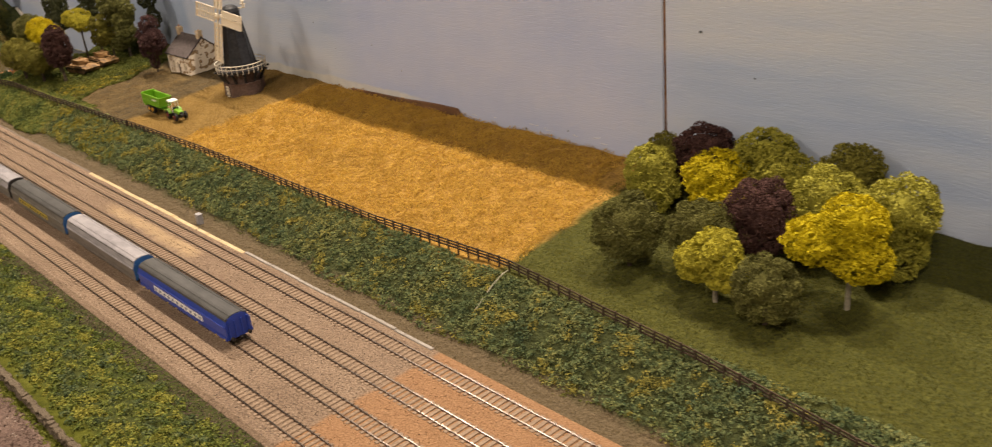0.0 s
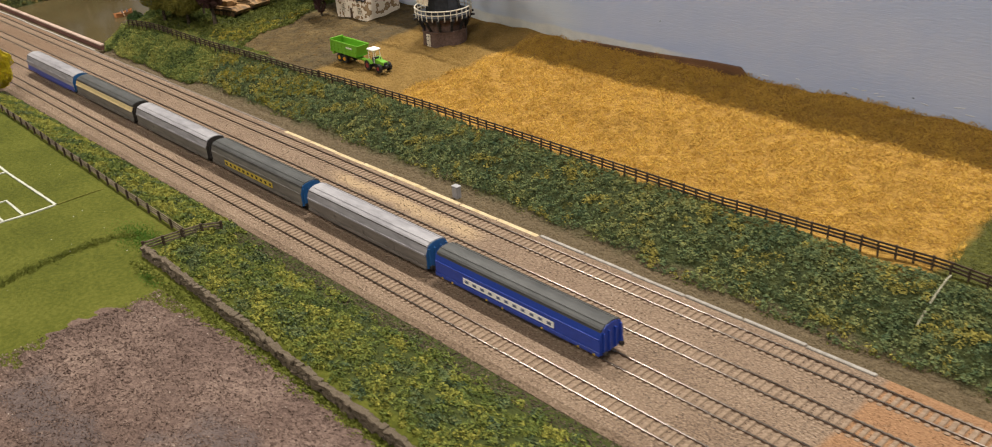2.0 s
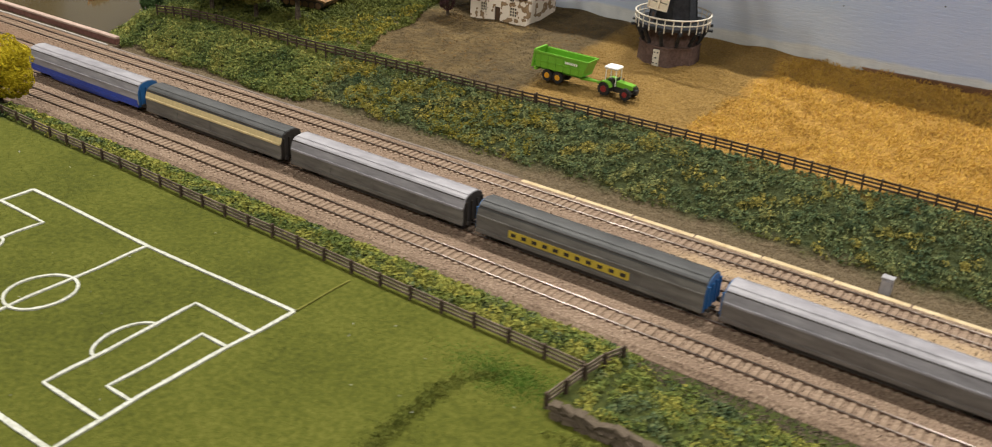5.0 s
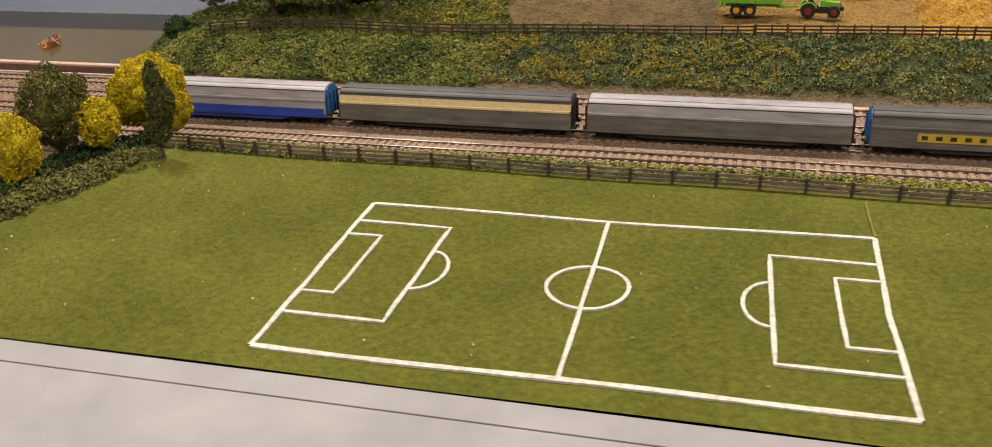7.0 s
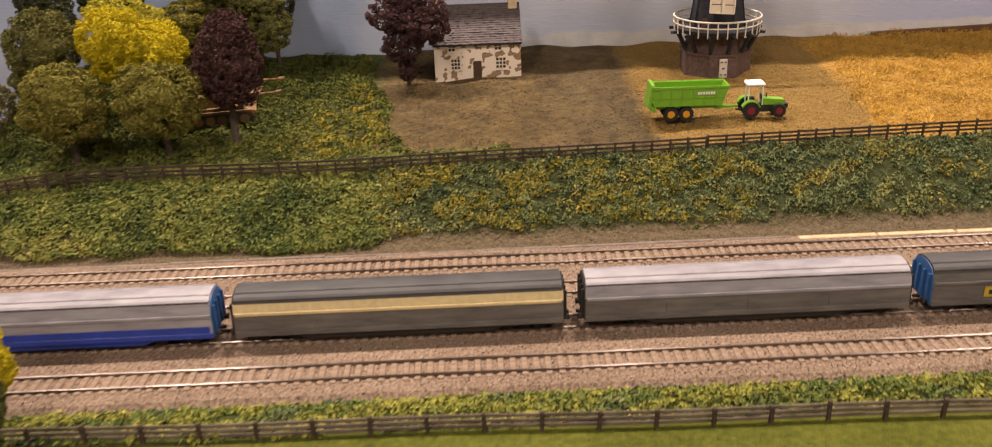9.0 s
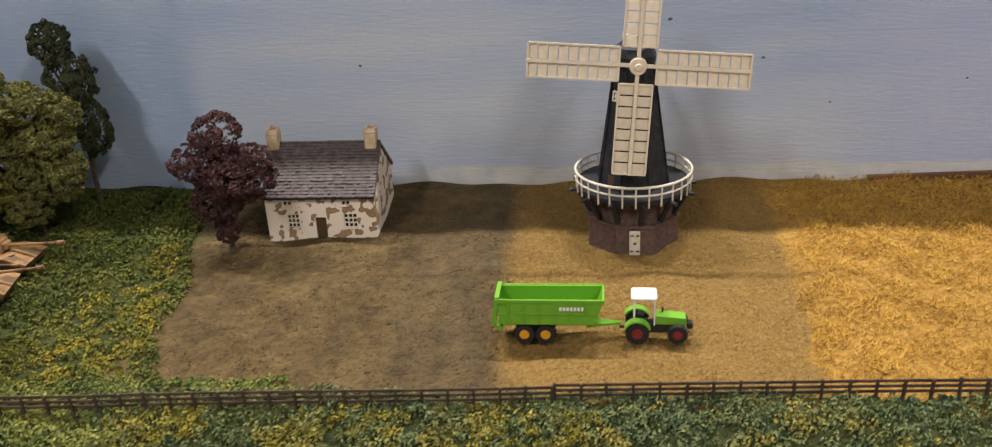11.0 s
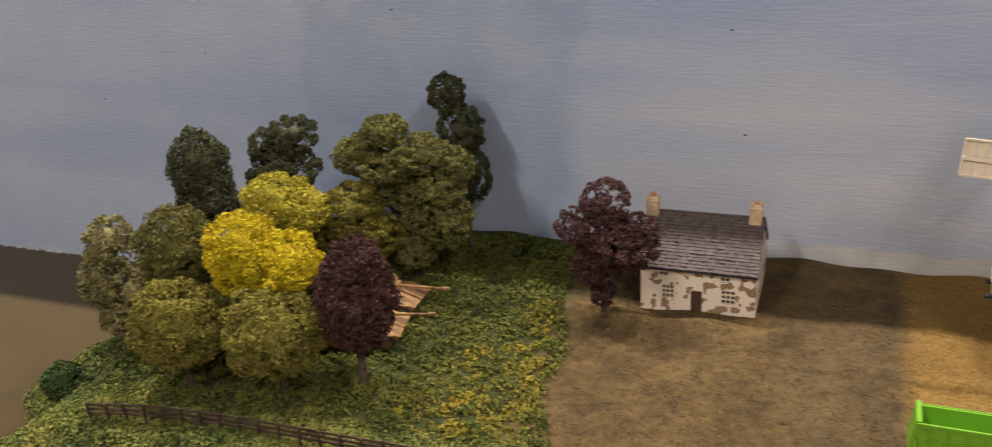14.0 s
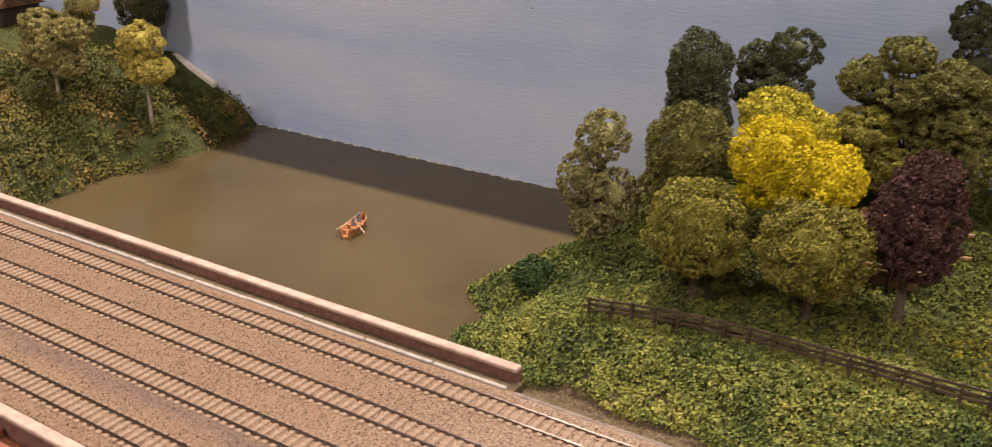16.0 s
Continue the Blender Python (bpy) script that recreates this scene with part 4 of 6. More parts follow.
# ---- ground cover, too fine to count ----
def clumps(n, x0, x1, y0, y1, height, k, r, lift=0.0):
    """Points in tufts over a ground."""
    cx, cy = spread(n, x0, x1, y0, y1)
    size = rng.uniform(0.5, 1.4, n) * r
    d = rng.normal(size=(n, k, 3))
    d /= np.linalg.norm(d, axis=2)[:, :, None]
    d[:, :, 2] = np.abs(d[:, :, 2]) * 1.15
    p = d * size[:, None, None] * rng.uniform(0.55, 1, (n, k))[:, :, None]
    p[:, :, 0] += cx[:, None]
    p[:, :, 1] += cy[:, None]
    p[:, :, 2] += (height(cx, cy) + lift)[:, None]
    return np.concatenate([p, d], 2).reshape(-1, 6)


def cover(name, pts, leaf, material, label, category="ground cover", flat=0.8):
    return tagged(cloud(name, pts, leaf, material, up=0.25 if np.shape(pts)[1] == 6 else flat), label, category, kind="stuff")


def bank_foot(x):
    """Where the growth on the bank gives way to bare soil."""
    return 0.1095 + 0.0085 * sm(-0.20, -0.15, x) - 0.0045 * sm(0.28, 0.37, x) + 0.0030 * sm(0.45, 0.56, x) + 0.0012 * np.sin(x * 64) + 0.0008 * np.sin(x * 173)


def sorted_clumps(pts, k, bounds, seed):
    """Splits tufts into colours: patches a few centimetres wide, with single tufts strewn among them."""
    tuft = pts.reshape(-1, k, 6)
    x, y = tuft[:, :, 0].mean(1), tuft[:, :, 1].mean(1)
    field = np.sin(x * 118 + 2.2 * np.sin(y * 150 + seed)) + np.sin(y * 210 + 2.0 * np.sin(x * 61 + seed)) + 0.8 * np.sin(x * 301 + 1.7 * np.sin(y * 260))
    field = field / 2.8 + rng.normal(0, 0.17, len(x))
    level = np.digitize(field, bounds)
    return [tuft[level == i].reshape(-1, 6) for i in range(len(bounds) + 1)]


def clear_of_fence(pts):
    """Trims growth that would hide the fence along the wood."""
    fy = np.interp(pts[:, 0], [-0.363, -0.333, -0.297, -0.26, -0.172, -0.026], [0.1370, 0.1405, 0.1430, 0.1447, 0.1492, 0.1535])
    near = (pts[:, 1] > fy - 0.0055) & (pts[:, 1] < fy + 0.003) & (pts[:, 0] > -0.366)
    return pts[~(near & (pts[:, 2] > far_height(pts[:, 0], pts[:, 1]) + 0.0016))]


bank_right = clumps(5900, -0.188, 1.10, 0.1105, 0.1560, far_height, 26, 0.0029)
for colour, pts, words in zip((MUSTARD, BANK, TEAL), sorted_clumps(bank_right, 26, (-0.40, 0.38), 1.0), ("mustard yellow", "mottled green and yellow", "deep blue-green")):
    pts = pts[pts[:, 1] > bank_foot(pts[:, 0]) + rng.normal(0, 0.0006, len(pts))]
    cover("bank_foliage", pts, 0.00074, colour, words + " foam foliage on the railway bank")
bank_left = clumps(2350, -0.44, -0.178, 0.107, 0.1530, far_height, 36, 0.0034)
bank_left = bank_left[(bank_left[:, 1] < bank_edge(bank_left[:, 0]) + 0.001) & (bank_left[:, 2] > -0.011) & (bank_left[:, 1] > bank_foot(bank_left[:, 0]))]
bank_left = clear_of_fence(bank_left)
cover("bank_foliage", bank_left, 0.0008, BANKGREEN, "green foam foliage on the left part of the bank")
wood_floor = clumps(6600, -0.455, -0.165, 0.147, 0.317, far_height, 16, 0.0025)
wood_floor = wood_floor[(wood_floor[:, 1] > bank_edge(wood_floor[:, 0]) + 0.009) & (wood_floor[:, 2] > -0.011) & (wood_floor[:, 0] < -0.170 + 0.003 * np.sin(wood_floor[:, 1] * 90) - 0.20 * (wood_floor[:, 1] - 0.155))]
yellow = (wood_floor[:, 0] > -0.218 + 0.016 * np.sin(wood_floor[:, 1] * 30) + 0.008 * np.sin(wood_floor[:, 1] * 170)) & (wood_floor[:, 0] < -0.176 - 0.20 * (wood_floor[:, 1] - 0.155)) & (wood_floor[:, 1] < 0.268) & (np.sin(wood_floor[:, 0] * 260 + 2.5 * np.sin(wood_floor[:, 1] * 190)) + rng.normal(0, 0.5, len(wood_floor)) > -0.6)
shore = ~yellow & (wood_floor[:, 0] < -0.345) & (wood_floor[:, 1] < 0.20)
yellow = yellow | shore
cover("undergrowth", wood_floor[shore], 0.0009, BANKGREEN, "pale green growth along the river shore")
cover("undergrowth", wood_floor[~yellow], 0.0009, SHADEDGROWTH, "low green undergrowth beneath the riverside trees")
cover("undergrowth", wood_floor[yellow & ~shore], 0.0008, YELLOWSCRUB, "yellow-flecked scrub beside the bare field")
lip = clumps(4200, -0.40, -0.12, 0.132, 0.164, far_height, 11, 0.0014)
lip = clear_of_fence(lip[np.abs(lip[:, 1] - bank_edge(lip[:, 0]) - 0.002) < 0.009])
cover("undergrowth", lip, 0.0007, BANKGREEN, "low foliage under the timber fence")
lip = clumps(4200, -0.13, 1.10, 0.1485, 0.1580, far_height, 11, 0.0014)
cover("undergrowth", lip, 0.0007, BANK, "low mottled foliage under the long timber fence")
fringe = clumps(2600, -0.13, 1.10, 0.1085, 0.1215, far_height, 9, 0.0010)
gap = fringe[:, 1] - bank_foot(fringe[:, 0])
fringe = fringe[(gap > -0.0045) & (gap < 0.002) & (np.sin(fringe[:, 0] * 130 + 3 * np.sin(fringe[:, 1] * 300)) + gap * 330 > 0)]
cover("undergrowth", fringe, 0.0005, SHADEDGROWTH, "thin low growth along the foot of the bank")
tufts = clumps(900, -0.186, -0.01, 0.1180, 0.1510, far_height, 24, 0.0023)
tufts = tufts[np.sin(tufts[:, 0] * 95 + 2 * np.sin(tufts[:, 1] * 160)) > -0.45]
tufts = tufts[tufts[:, 1] > bank_foot(tufts[:, 0])]
cover("bank_foliage", tufts, 0.00068, YELLOWSCRUB, "yellow tufts among the green foliage of the bank")
vx, vy = spread(12000, -1.16, -0.87, 0.212, 0.318)
tagged(blades("paddock_grass", np.stack([vx, vy, far_height(vx, vy) - 0.0003], 1), 0.0013, 0.0006, LAWN, lean=0.9), "short green grass of a far paddock", "grass", kind="stuff")
far_bank = clumps(2700, -1.15, -0.725, 0.115, 0.320, far_height, 38, 0.0060)
far_bank = far_bank[(far_bank[:, 2] > -0.0115) & ~((far_bank[:, 1] > 0.302) & (far_bank[:, 0] < -0.775)) & ~((far_bank[:, 0] < -0.865) & (far_bank[:, 1] > 0.212))]
AUTUMN = mat("autumn_foliage", [(0.2, (0.075, 0.060, 0.022)), (0.5, (0.160, 0.118, 0.036)), (0.8, (0.29, 0.20, 0.06))], scale=200, rough=0.9, bump=0, island=0.2, big=40, spec=0.15)
FARBANK = mat("river_bank_foliage", [(0.15, (0.038, 0.058, 0.022)), (0.42, (0.090, 0.098, 0.029)), (0.62, (0.14, 0.125, 0.034)), (0.9, (0.26, 0.18, 0.05))], scale=130, rough=0.9, bump=0, island=0.12, big=28, bigamt=0.55, spec=0.15)
tan = np.sin(far_bank[:, 0] * 83 + 2 * np.sin(far_bank[:, 1] * 71)) + np.sin(far_bank[:, 1] * 127) + rng.normal(0, 0.35, len(far_bank)) > 1.0
cover("bank_foliage", far_bank[~tan], 0.0012, FARBANK, "thick mottled foliage on the far river bank")
cover("bank_foliage", far_bank[tan], 0.0012, AUTUMN, "tan autumn foliage on the far river bank")
near_bank = clumps(2000, -0.285, 0.135, -0.0430, -0.0150, near_height, 16, 0.0022)
for colour, pts, words in zip((LEMON, NEARBANK, TEAL), sorted_clumps(near_bank, 16, (-0.10, 0.58), 2.0), ("yellow-green", "mottled green", "deep green")):
    cover("bank_foliage", pts, 0.0009, colour, "low " + words + " foliage between fence and track")
east_bank = clumps(4300, 0.134, 0.90, -0.0745, -0.0185, near_height, 22, 0.0026)
foot = east_bank.reshape(-1, 22, 6)[:, :, :2].mean(1)
foot = foot[:, 1] < -0.0212 + 0.0022 * np.sin(foot[:, 0] * 83) + 0.0018 * np.sin(foot[:, 0] * 211) + rng.normal(0, 0.0012, len(foot))
east_bank = east_bank.reshape(-1, 22, 6)[foot].reshape(-1, 6)
for colour, pts, words in zip((LEMON, NEARBANK, TEAL), sorted_clumps(east_bank, 22, (-0.28, 0.34), 4.0), ("yellow-green", "mottled green and yellow", "deep green")):
    cover("bank_foliage", pts, 0.00078, colour, words + " foliage on the near bank")
nx, ny = spread(20000, -0.36, 1.05, -0.0250, -0.0100)
keep = (nx > 0.134) | (ny > -0.0200)
nx, ny = nx[keep], ny[keep]
ny = ny + 0.0015 * np.sin(nx * 70)
NEARGRIT = mat("dark_cess_grit", [(0.1, (0.035, 0.026, 0.018)), (0.5, (0.085, 0.062, 0.042)), (0.9, (0.15, 0.115, 0.08))], scale=200, rough=0.95, bump=0, island=0.6, big=25)
cover("cess_grit", np.stack([nx, ny, near_height(nx, ny) + 0.0001], 1), 0.0007, NEARGRIT, "dark brown grit along the foot of the near bank", "soil", 2.0)
# loose stones over the ballast
STONEMAT = mat("ballast_stones", [(0.1, (0.0744, 0.0485, 0.0332)), (0.45, (0.1860, 0.1282, 0.0874)), (0.65, (0.2651, 0.1896, 0.1327)), (0.9, (0.4278, 0.3481, 0.2630))], scale=200, rough=0.9, bump=0, island=0.9, big=14, bigamt=0.3)
for nodes_ in ((0.499, 3.0, 0, 0.003, 0.003, 40, (0.20, 0.095, 0.042), (0.35, 0.195, 0.098)), (-3.0, -0.40, 0, 0.06, 0.03, 30, (0.100, 0.060, 0.036), (0.20, 0.131, 0.083)), (0.405, 0.498, 0, 0.016, 0.02, 40, (0.090, 0.066, 0.055), (0.190, 0.150, 0.130))):
    overlay(STONEMAT, [nodes_[:6]], [(0.35, nodes_[6]), (0.65, nodes_[7])], 1500, 0.7)
sx, sy = spread(85000, -0.80, 0.75, -0.0088, 0.0962)
on_rail = np.min([np.abs(sy - t - s) for t in TRACKS for s in (-0.0046, 0.0046)], axis=0) < 0.0007
sx, sy = sx[~on_rail], sy[~on_rail]
cover("ballast_stones", np.stack([sx, sy, 0 * sx - 0.0012 + rng.uniform(-0.0001, 0.0003, len(sx))], 1), 0.00042, STONEMAT, "fine pinkish brown ballast stones between the rails", "ballast")
hedge_x = rng.uniform(0.10, 1, 1500)
hx = 0.116 - 0.022 * sm(0.0, 0.20, hedge_x) + 0.009 * sm(0.4, 0.8, hedge_x)
hy = -0.056 - 0.146 * hedge_x
hp = np.stack([hx + rng.normal(0, 0.0022, 1500), hy, near_height(hx, hy) + 0.0003], 1)
hp = (hp[:, None, :] + rng.normal(0, 0.0008, (1500, 7, 3))).reshape(-1, 3)
HEDGE = mat("rank_grass", [(0.2, (0.0775, 0.0925, 0.0175)), (0.5, (0.1375, 0.1525, 0.0275)), (0.85, (0.2250, 0.2250, 0.0500))], scale=200, rough=0.9, bump=0, island=0.3, big=40, spec=0.15)
tagged(blades("undergrowth", hp - np.array([0, 0, 0.0009]), 0.0012, 0.0006, HEDGE, lean=1.3), "thin line of low growth between two fields", "ground cover", kind="stuff")
gx, gy = rng.normal(0.108, 0.013, 5200), rng.normal(-0.0690, 0.0060, 5200)
gx, gy = np.append(gx, rng.normal(0.163, 0.007, 1500)), np.append(gy, rng.normal(-0.0885, 0.0022, 1500))
ok = (gy < -0.053) & ((gx < 0.129) | (gy < -0.083))
gx, gy = gx[ok], gy[ok]
LUSH = mat("lush_grass", [(0.2, (0.045, 0.110, 0.016)), (0.8, (0.110, 0.22, 0.032))], scale=200, rough=0.9, bump=0, island=0.3, spec=0.15)
tagged(blades("lawn_grass", np.stack([gx, gy, near_height(gx, gy) - 0.0003], 1), 0.0009, 0.0005, LUSH, lean=1.1), "lush dark green grass patch near the fence corner", "grass", kind="stuff")
ux, uy = rng.uniform(0.136, 0.56, 900), rng.normal(-0.0865, 0.0022, 900)
uy = np.minimum(uy, -0.0815 - 0.0050 * sm(0.14, 0.36, ux))
up_ = np.stack([ux, uy, near_height(ux, uy) + 0.0003], 1)
up_ = (up_[:, None, :] + rng.normal(0, 0.0008, (900, 7, 3))).reshape(-1, 3)
cover("undergrowth", up_, 0.0007, HEDGE, "rank grass along the foot of the stone wall")
def mounds(cx, cy, r, k):
    """Rounded cushions of foliage at given spots."""
    n = len(cx)
    d = rng.normal(size=(n, k, 3))
    d /= np.linalg.norm(d, axis=2)[:, :, None]
    d[:, :, 2] = np.abs(d[:, :, 2])
    size = rng.uniform(0.55, 1.3, n) * r
    p = d * size[:, None, None] * rng.uniform(0.8, 1, (n, k))[:, :, None]
    p += np.stack([cx, cy, near_height(cx, cy)], 1)[:, None, :]
    return np.concatenate([p, d], 2).reshape(-1, 6)


bx = rng.uniform(0, 1, 230)
cover("undergrowth", mounds(-0.288 - 0.030 * bx + rng.normal(0, 0.004, 230), -0.052 - 0.13 * bx, 0.0048, 70), 0.0009, DKOLIVE, "low dark hedge along the edge of the sports field")
bx = rng.uniform(0, 1, 200)
cover("undergrowth", mounds(-0.296 - 0.030 * bx - 0.028 * rng.uniform(0, 1, 200), -0.034 - 0.12 * bx, 0.0045, 60), 0.0010, BUSH, "dark undergrowth beneath the trees beside the sports field")

wx, wy = spread(215000, 0.066, 0.494, 0.1625, 0.3225)
left_edge = 0.069 + 0.006 * np.sin(wy * 60) + 0.012 * sm(0.24, 0.27, wy) + 0.01 * np.sin(wy * 140) * 0.4
right_edge = 0.492 - 0.006 * sm(0.17, 0.24, wy) - 0.028 * sm(0.23, 0.318, wy) + 0.002 * np.sin(wy * 150)
front_edge = 0.1650 + 0.0015 * np.sin(wx * 90)
ok = (wx > left_edge) & (wx < right_edge) & (wy > front_edge)
wx, wy = wx[ok], wy[ok]
thin = np.zeros(len(wx), bool)
for spot in range(16):
    px, py, pr = rng.uniform(0.09, 0.48), rng.uniform(0.172, 0.262), rng.uniform(0.003, 0.007)
    thin |= (((wx - px) / 1.7) ** 2 + (wy - py) ** 2 < pr ** 2 * rng.uniform(0.3, 1.2, len(wx))) & (rng.uniform(size=len(wx)) < 0.72)
wx, wy = wx[~thin], wy[~thin]
swirl = 0.0025 * np.sin(wx * 1050 + 3 * np.sin(wy * 400)) * np.sin(wy * 950 + 3 * np.sin(wx * 370)) + 0.0005 * np.sin(wx * 210 + 2 * np.sin(wy * 190))
tagged(blades("wheat", np.stack([wx, wy, far_height(wx, wy) + swirl - 0.0002], 1), 0.0012, 0.0005, WHEAT, lean=2.3), "golden wheat of matted straw fibres", "crop", kind="stuff")
lx, ly = spread(140000, -0.312, 0.60, -0.2030, -0.0400)
ok = (ly < np.where(lx > 0.13, -0.083, -0.041)) & ~((lx > 0.182) & (lx < 0.474) & (ly < -0.090))
lx, ly = lx[ok], ly[ok]
tagged(blades("lawn_grass", np.stack([lx, ly, near_height(lx, ly) - 0.0003], 1), 0.0007, 0.0003, LAWN, lean=1.1), "short bright green scatter grass", "grass", kind="stuff")
qx, qy = spread(70, -0.29, 0.13, -0.2, -0.055)
cover("grass_flecks", np.stack([qx, qy, near_height(qx, qy) + 0.0007], 1), 0.0005, LINE, "tiny pale flecks lying on the grass", "fleck")
mx, my = spread(95000, 0.480, 1.05, 0.1580, 0.3225)
ok = mx > 0.494 - 0.006 * sm(0.17, 0.24, my) - 0.028 * sm(0.23, 0.318, my) + 0.003 * np.sin(my * 110)
mx, my = mx[ok], my[ok]
MEADOW = mat("meadow_fibres", [(0.25, (0.046, 0.049, 0.008)), (0.5, (0.090, 0.091, 0.014)), (0.75, (0.155, 0.140, 0.023))], scale=200, rough=0.9, bump=0, island=0.3, big=22, bigamt=0.45, spec=0.15)
tagged(blades("meadow_grass", np.stack([mx, my, far_height(mx, my) - 0.0003], 1), 0.0014, 0.0004, MEADOW, lean=1.0), "olive green meadow grass below the copse", "grass", kind="stuff")

# crumbs of soil, short stubble and clods
fx, fy = spread(5000, -0.175, -0.030, 0.159, 0.320)
ok = (fx > -0.168 - 0.20 * (fy - 0.155)) & (fx < -0.046 + 0.004 * np.sin(fy * 120))
fx, fy = fx[ok], fy[ok]
CRUMB = mat("soil_crumbs", [(0.1, (0.0620, 0.0430, 0.0190)), (0.5, (0.0840, 0.0580, 0.0230)), (0.9, (0.1450, 0.1040, 0.0450))], scale=200, rough=0.95, bump=0, island=0.6, big=25)
cover("soil_crumbs", np.stack([fx, fy, far_height(fx, fy) + 0.00005], 1), 0.00055, CRUMB, "loose brown soil crumbs on the bare field", "soil", 3.0)
tx, ty = spread(45000, -0.050, 0.080, 0.1600, 0.3220)
ok = (tx > -0.047 + 0.004 * np.sin(ty * 120)) & (tx < 0.071 + 0.006 * np.sin(ty * 60))
tx, ty = tx[ok], ty[ok]
STUBBLE = mat("stubble_fibres", [(0.1, (0.145, 0.082, 0.020)), (0.5, (0.275, 0.168, 0.045)), (0.9, (0.40, 0.275, 0.09))], scale=120, rough=0.9, bump=0, island=0.5, big=25)
tagged(blades("stubble", np.stack([tx, ty, far_height(tx, ty) - 0.0002], 1), 0.0008, 0.0003, STUBBLE, lean=1.2), "short tan straw stubble round the windmill", "crop", kind="stuff")
cx, cy = spread(30000, 0.179, 0.484, -0.2025, -0.0900)
PLOUGHCLOD = mat("plough_clods", [(0.05, (0.085, 0.055, 0.046)), (0.5, (0.145, 0.096, 0.078)), (0.8, (0.24, 0.172, 0.14)), (0.97, (0.6, 0.52, 0.46))], scale=120, rough=0.95, bump=0, island=0.5, big=18, bigamt=0.4)
cover("plough_clods", np.stack([cx, cy, near_height(cx, cy) + 0.0009], 1), 0.0006, PLOUGHCLOD, "crumbly pinkish brown clods on the ploughed patch", "soil", 1.8)
dx, dy = spread(11000, -0.36, 0.80, 0.0995, 0.1185)
cover("cess_grit", np.stack([dx, dy, far_height(dx, dy) + 0.0001], 1), 0.0004, CRUMB, "dull brown grit between track and bank", "soil", 3.0)


# loose clods on the bare soil of the yard
def clods(n, x0, x1, y0, y1, seed):
    r = np.random.default_rng(seed)
    x, y = r.uniform(x0, x1, n), r.uniform(y0, y1, n)
    thick = np.sin(x * 90 + 2 * np.sin(y * 60)) * np.cos(y * 110 + x * 35) + r.uniform(-0.9, 0.9, n)
    x, y = x[thick > 0.15], y[thick > 0.15]
    k = len(x)
    size = 0.0003 + 0.0010 * r.uniform(0, 1, k) ** 4
    unit = np.array([(1, 0, 0), (0.3, 0.9, 0), (-0.8, 0.5, 0), (-0.7, -0.6, 0), (0.4, -0.9, 0), (0.1, 0.1, 0.6), (-0.3, -0.1, 0.5)])
    shape = unit[None] * r.uniform(0.6, 1.4, (k, 7, 3)) * size[:, None, None]
    turn = r.uniform(0, 6.283, k)
    c, s = np.cos(turn)[:, None], np.sin(turn)[:, None]
    v = np.stack([shape[:, :, 0] * c - shape[:, :, 1] * s, shape[:, :, 0] * s + shape[:, :, 1] * c, shape[:, :, 2]], 2)
    v += np.stack([x, y, far_height(x, y) - 0.0001], 1)[:, None, :]
    tri = [(0, 1, 5), (1, 2, 5), (2, 6, 5), (2, 3, 6), (3, 4, 6), (4, 5, 6), (4, 0, 5)]
    faces = [tuple(7 * i + j for j in f) for i in range(k) for f in tri]
    return v.reshape(-1, 3), faces


cv, cf = clods(6500, -0.178, -0.046, 0.153, 0.314, 5)
tagged(put_mesh("soil_clods", cv, cf, CLOD), "loose dry brown clods scattered over bare soil", "soil", kind="stuff")

# ---- windmill ----
def ring(bm, r0, z0, r1, z1, n=8, turn=0.0, cap=True):
    """An n-sided frustum."""
    lo = [bm.verts.new((r0 * math.cos(turn + i * math.tau / n), r0 * math.sin(turn + i * math.tau / n), z0)) for i in range(n)]
    hi = [bm.verts.new((r1 * math.cos(turn + i * math.tau / n), r1 * math.sin(turn + i * math.tau / n), z1)) for i in range(n)]
    for i in range(n):
        bm.faces.new((lo[i], lo[(i + 1) % n], hi[(i + 1) % n], hi[i]))
    if cap:
        bm.faces.new(lo[::-1])
        bm.faces.new(hi)
    return bm


TAR = mat("black_tarred_boards", [(0.3, (0.012, 0.013, 0.017)), (0.7, (0.035, 0.036, 0.042))], scale=300, rough=0.5, bump=0.3)
MILLBRICK = mat("brown_plastic_brick", [(0.3, (0.075, 0.045, 0.036)), (0.7, (0.14, 0.09, 0.075))], scale=500, rough=0.7, bump=0.4, fine=1400)
MILLCREAM = plain("cream_plastic", (0.66, 0.60, 0.50), rough=0.5, wear=0.08)
SAILWHITE = plain("ivory_plastic", (0.74, 0.64, 0.50), rough=0.5, wear=0.08)
BROWNDOOR = plain("brown_door_paint", (0.075, 0.042, 0.022), rough=0.6)
GLASSDARK = plain("dark_window_glass", (0.02, 0.022, 0.026), rough=0.15)

MX, MY = 0.0062, 0.2690
MZ = float(far_height(MX, MY - 0.012)) - 0.0006
mill = thing("windmill", "black tower windmill with cream sails on a brown brick base", "windmill", pose(MX, MY, MZ))
T8 = math.pi / 8
part("base", ring(bmesh.new(), 0.0210, -0.003, 0.0202, 0.0132, 8, T8), MILLBRICK, mill, "brown brick octagonal base")
for i in range(5):
    part("brick_course", ring(bmesh.new(), 0.02092 - 0.00013 * i, 0.0010 + 0.0024 * i, 0.02090 - 0.00013 * i, 0.0013 + 0.0024 * i, 8, T8), MILLBRICK, mill)
part("plinth_band", ring(bmesh.new(), 0.0208, 0.0130, 0.0208, 0.0142, 8, T8), MILLBRICK, mill)
part("upper_base", ring(bmesh.new(), 0.0186, 0.0140, 0.0162, 0.0258, 8, T8), MILLBRICK, mill)
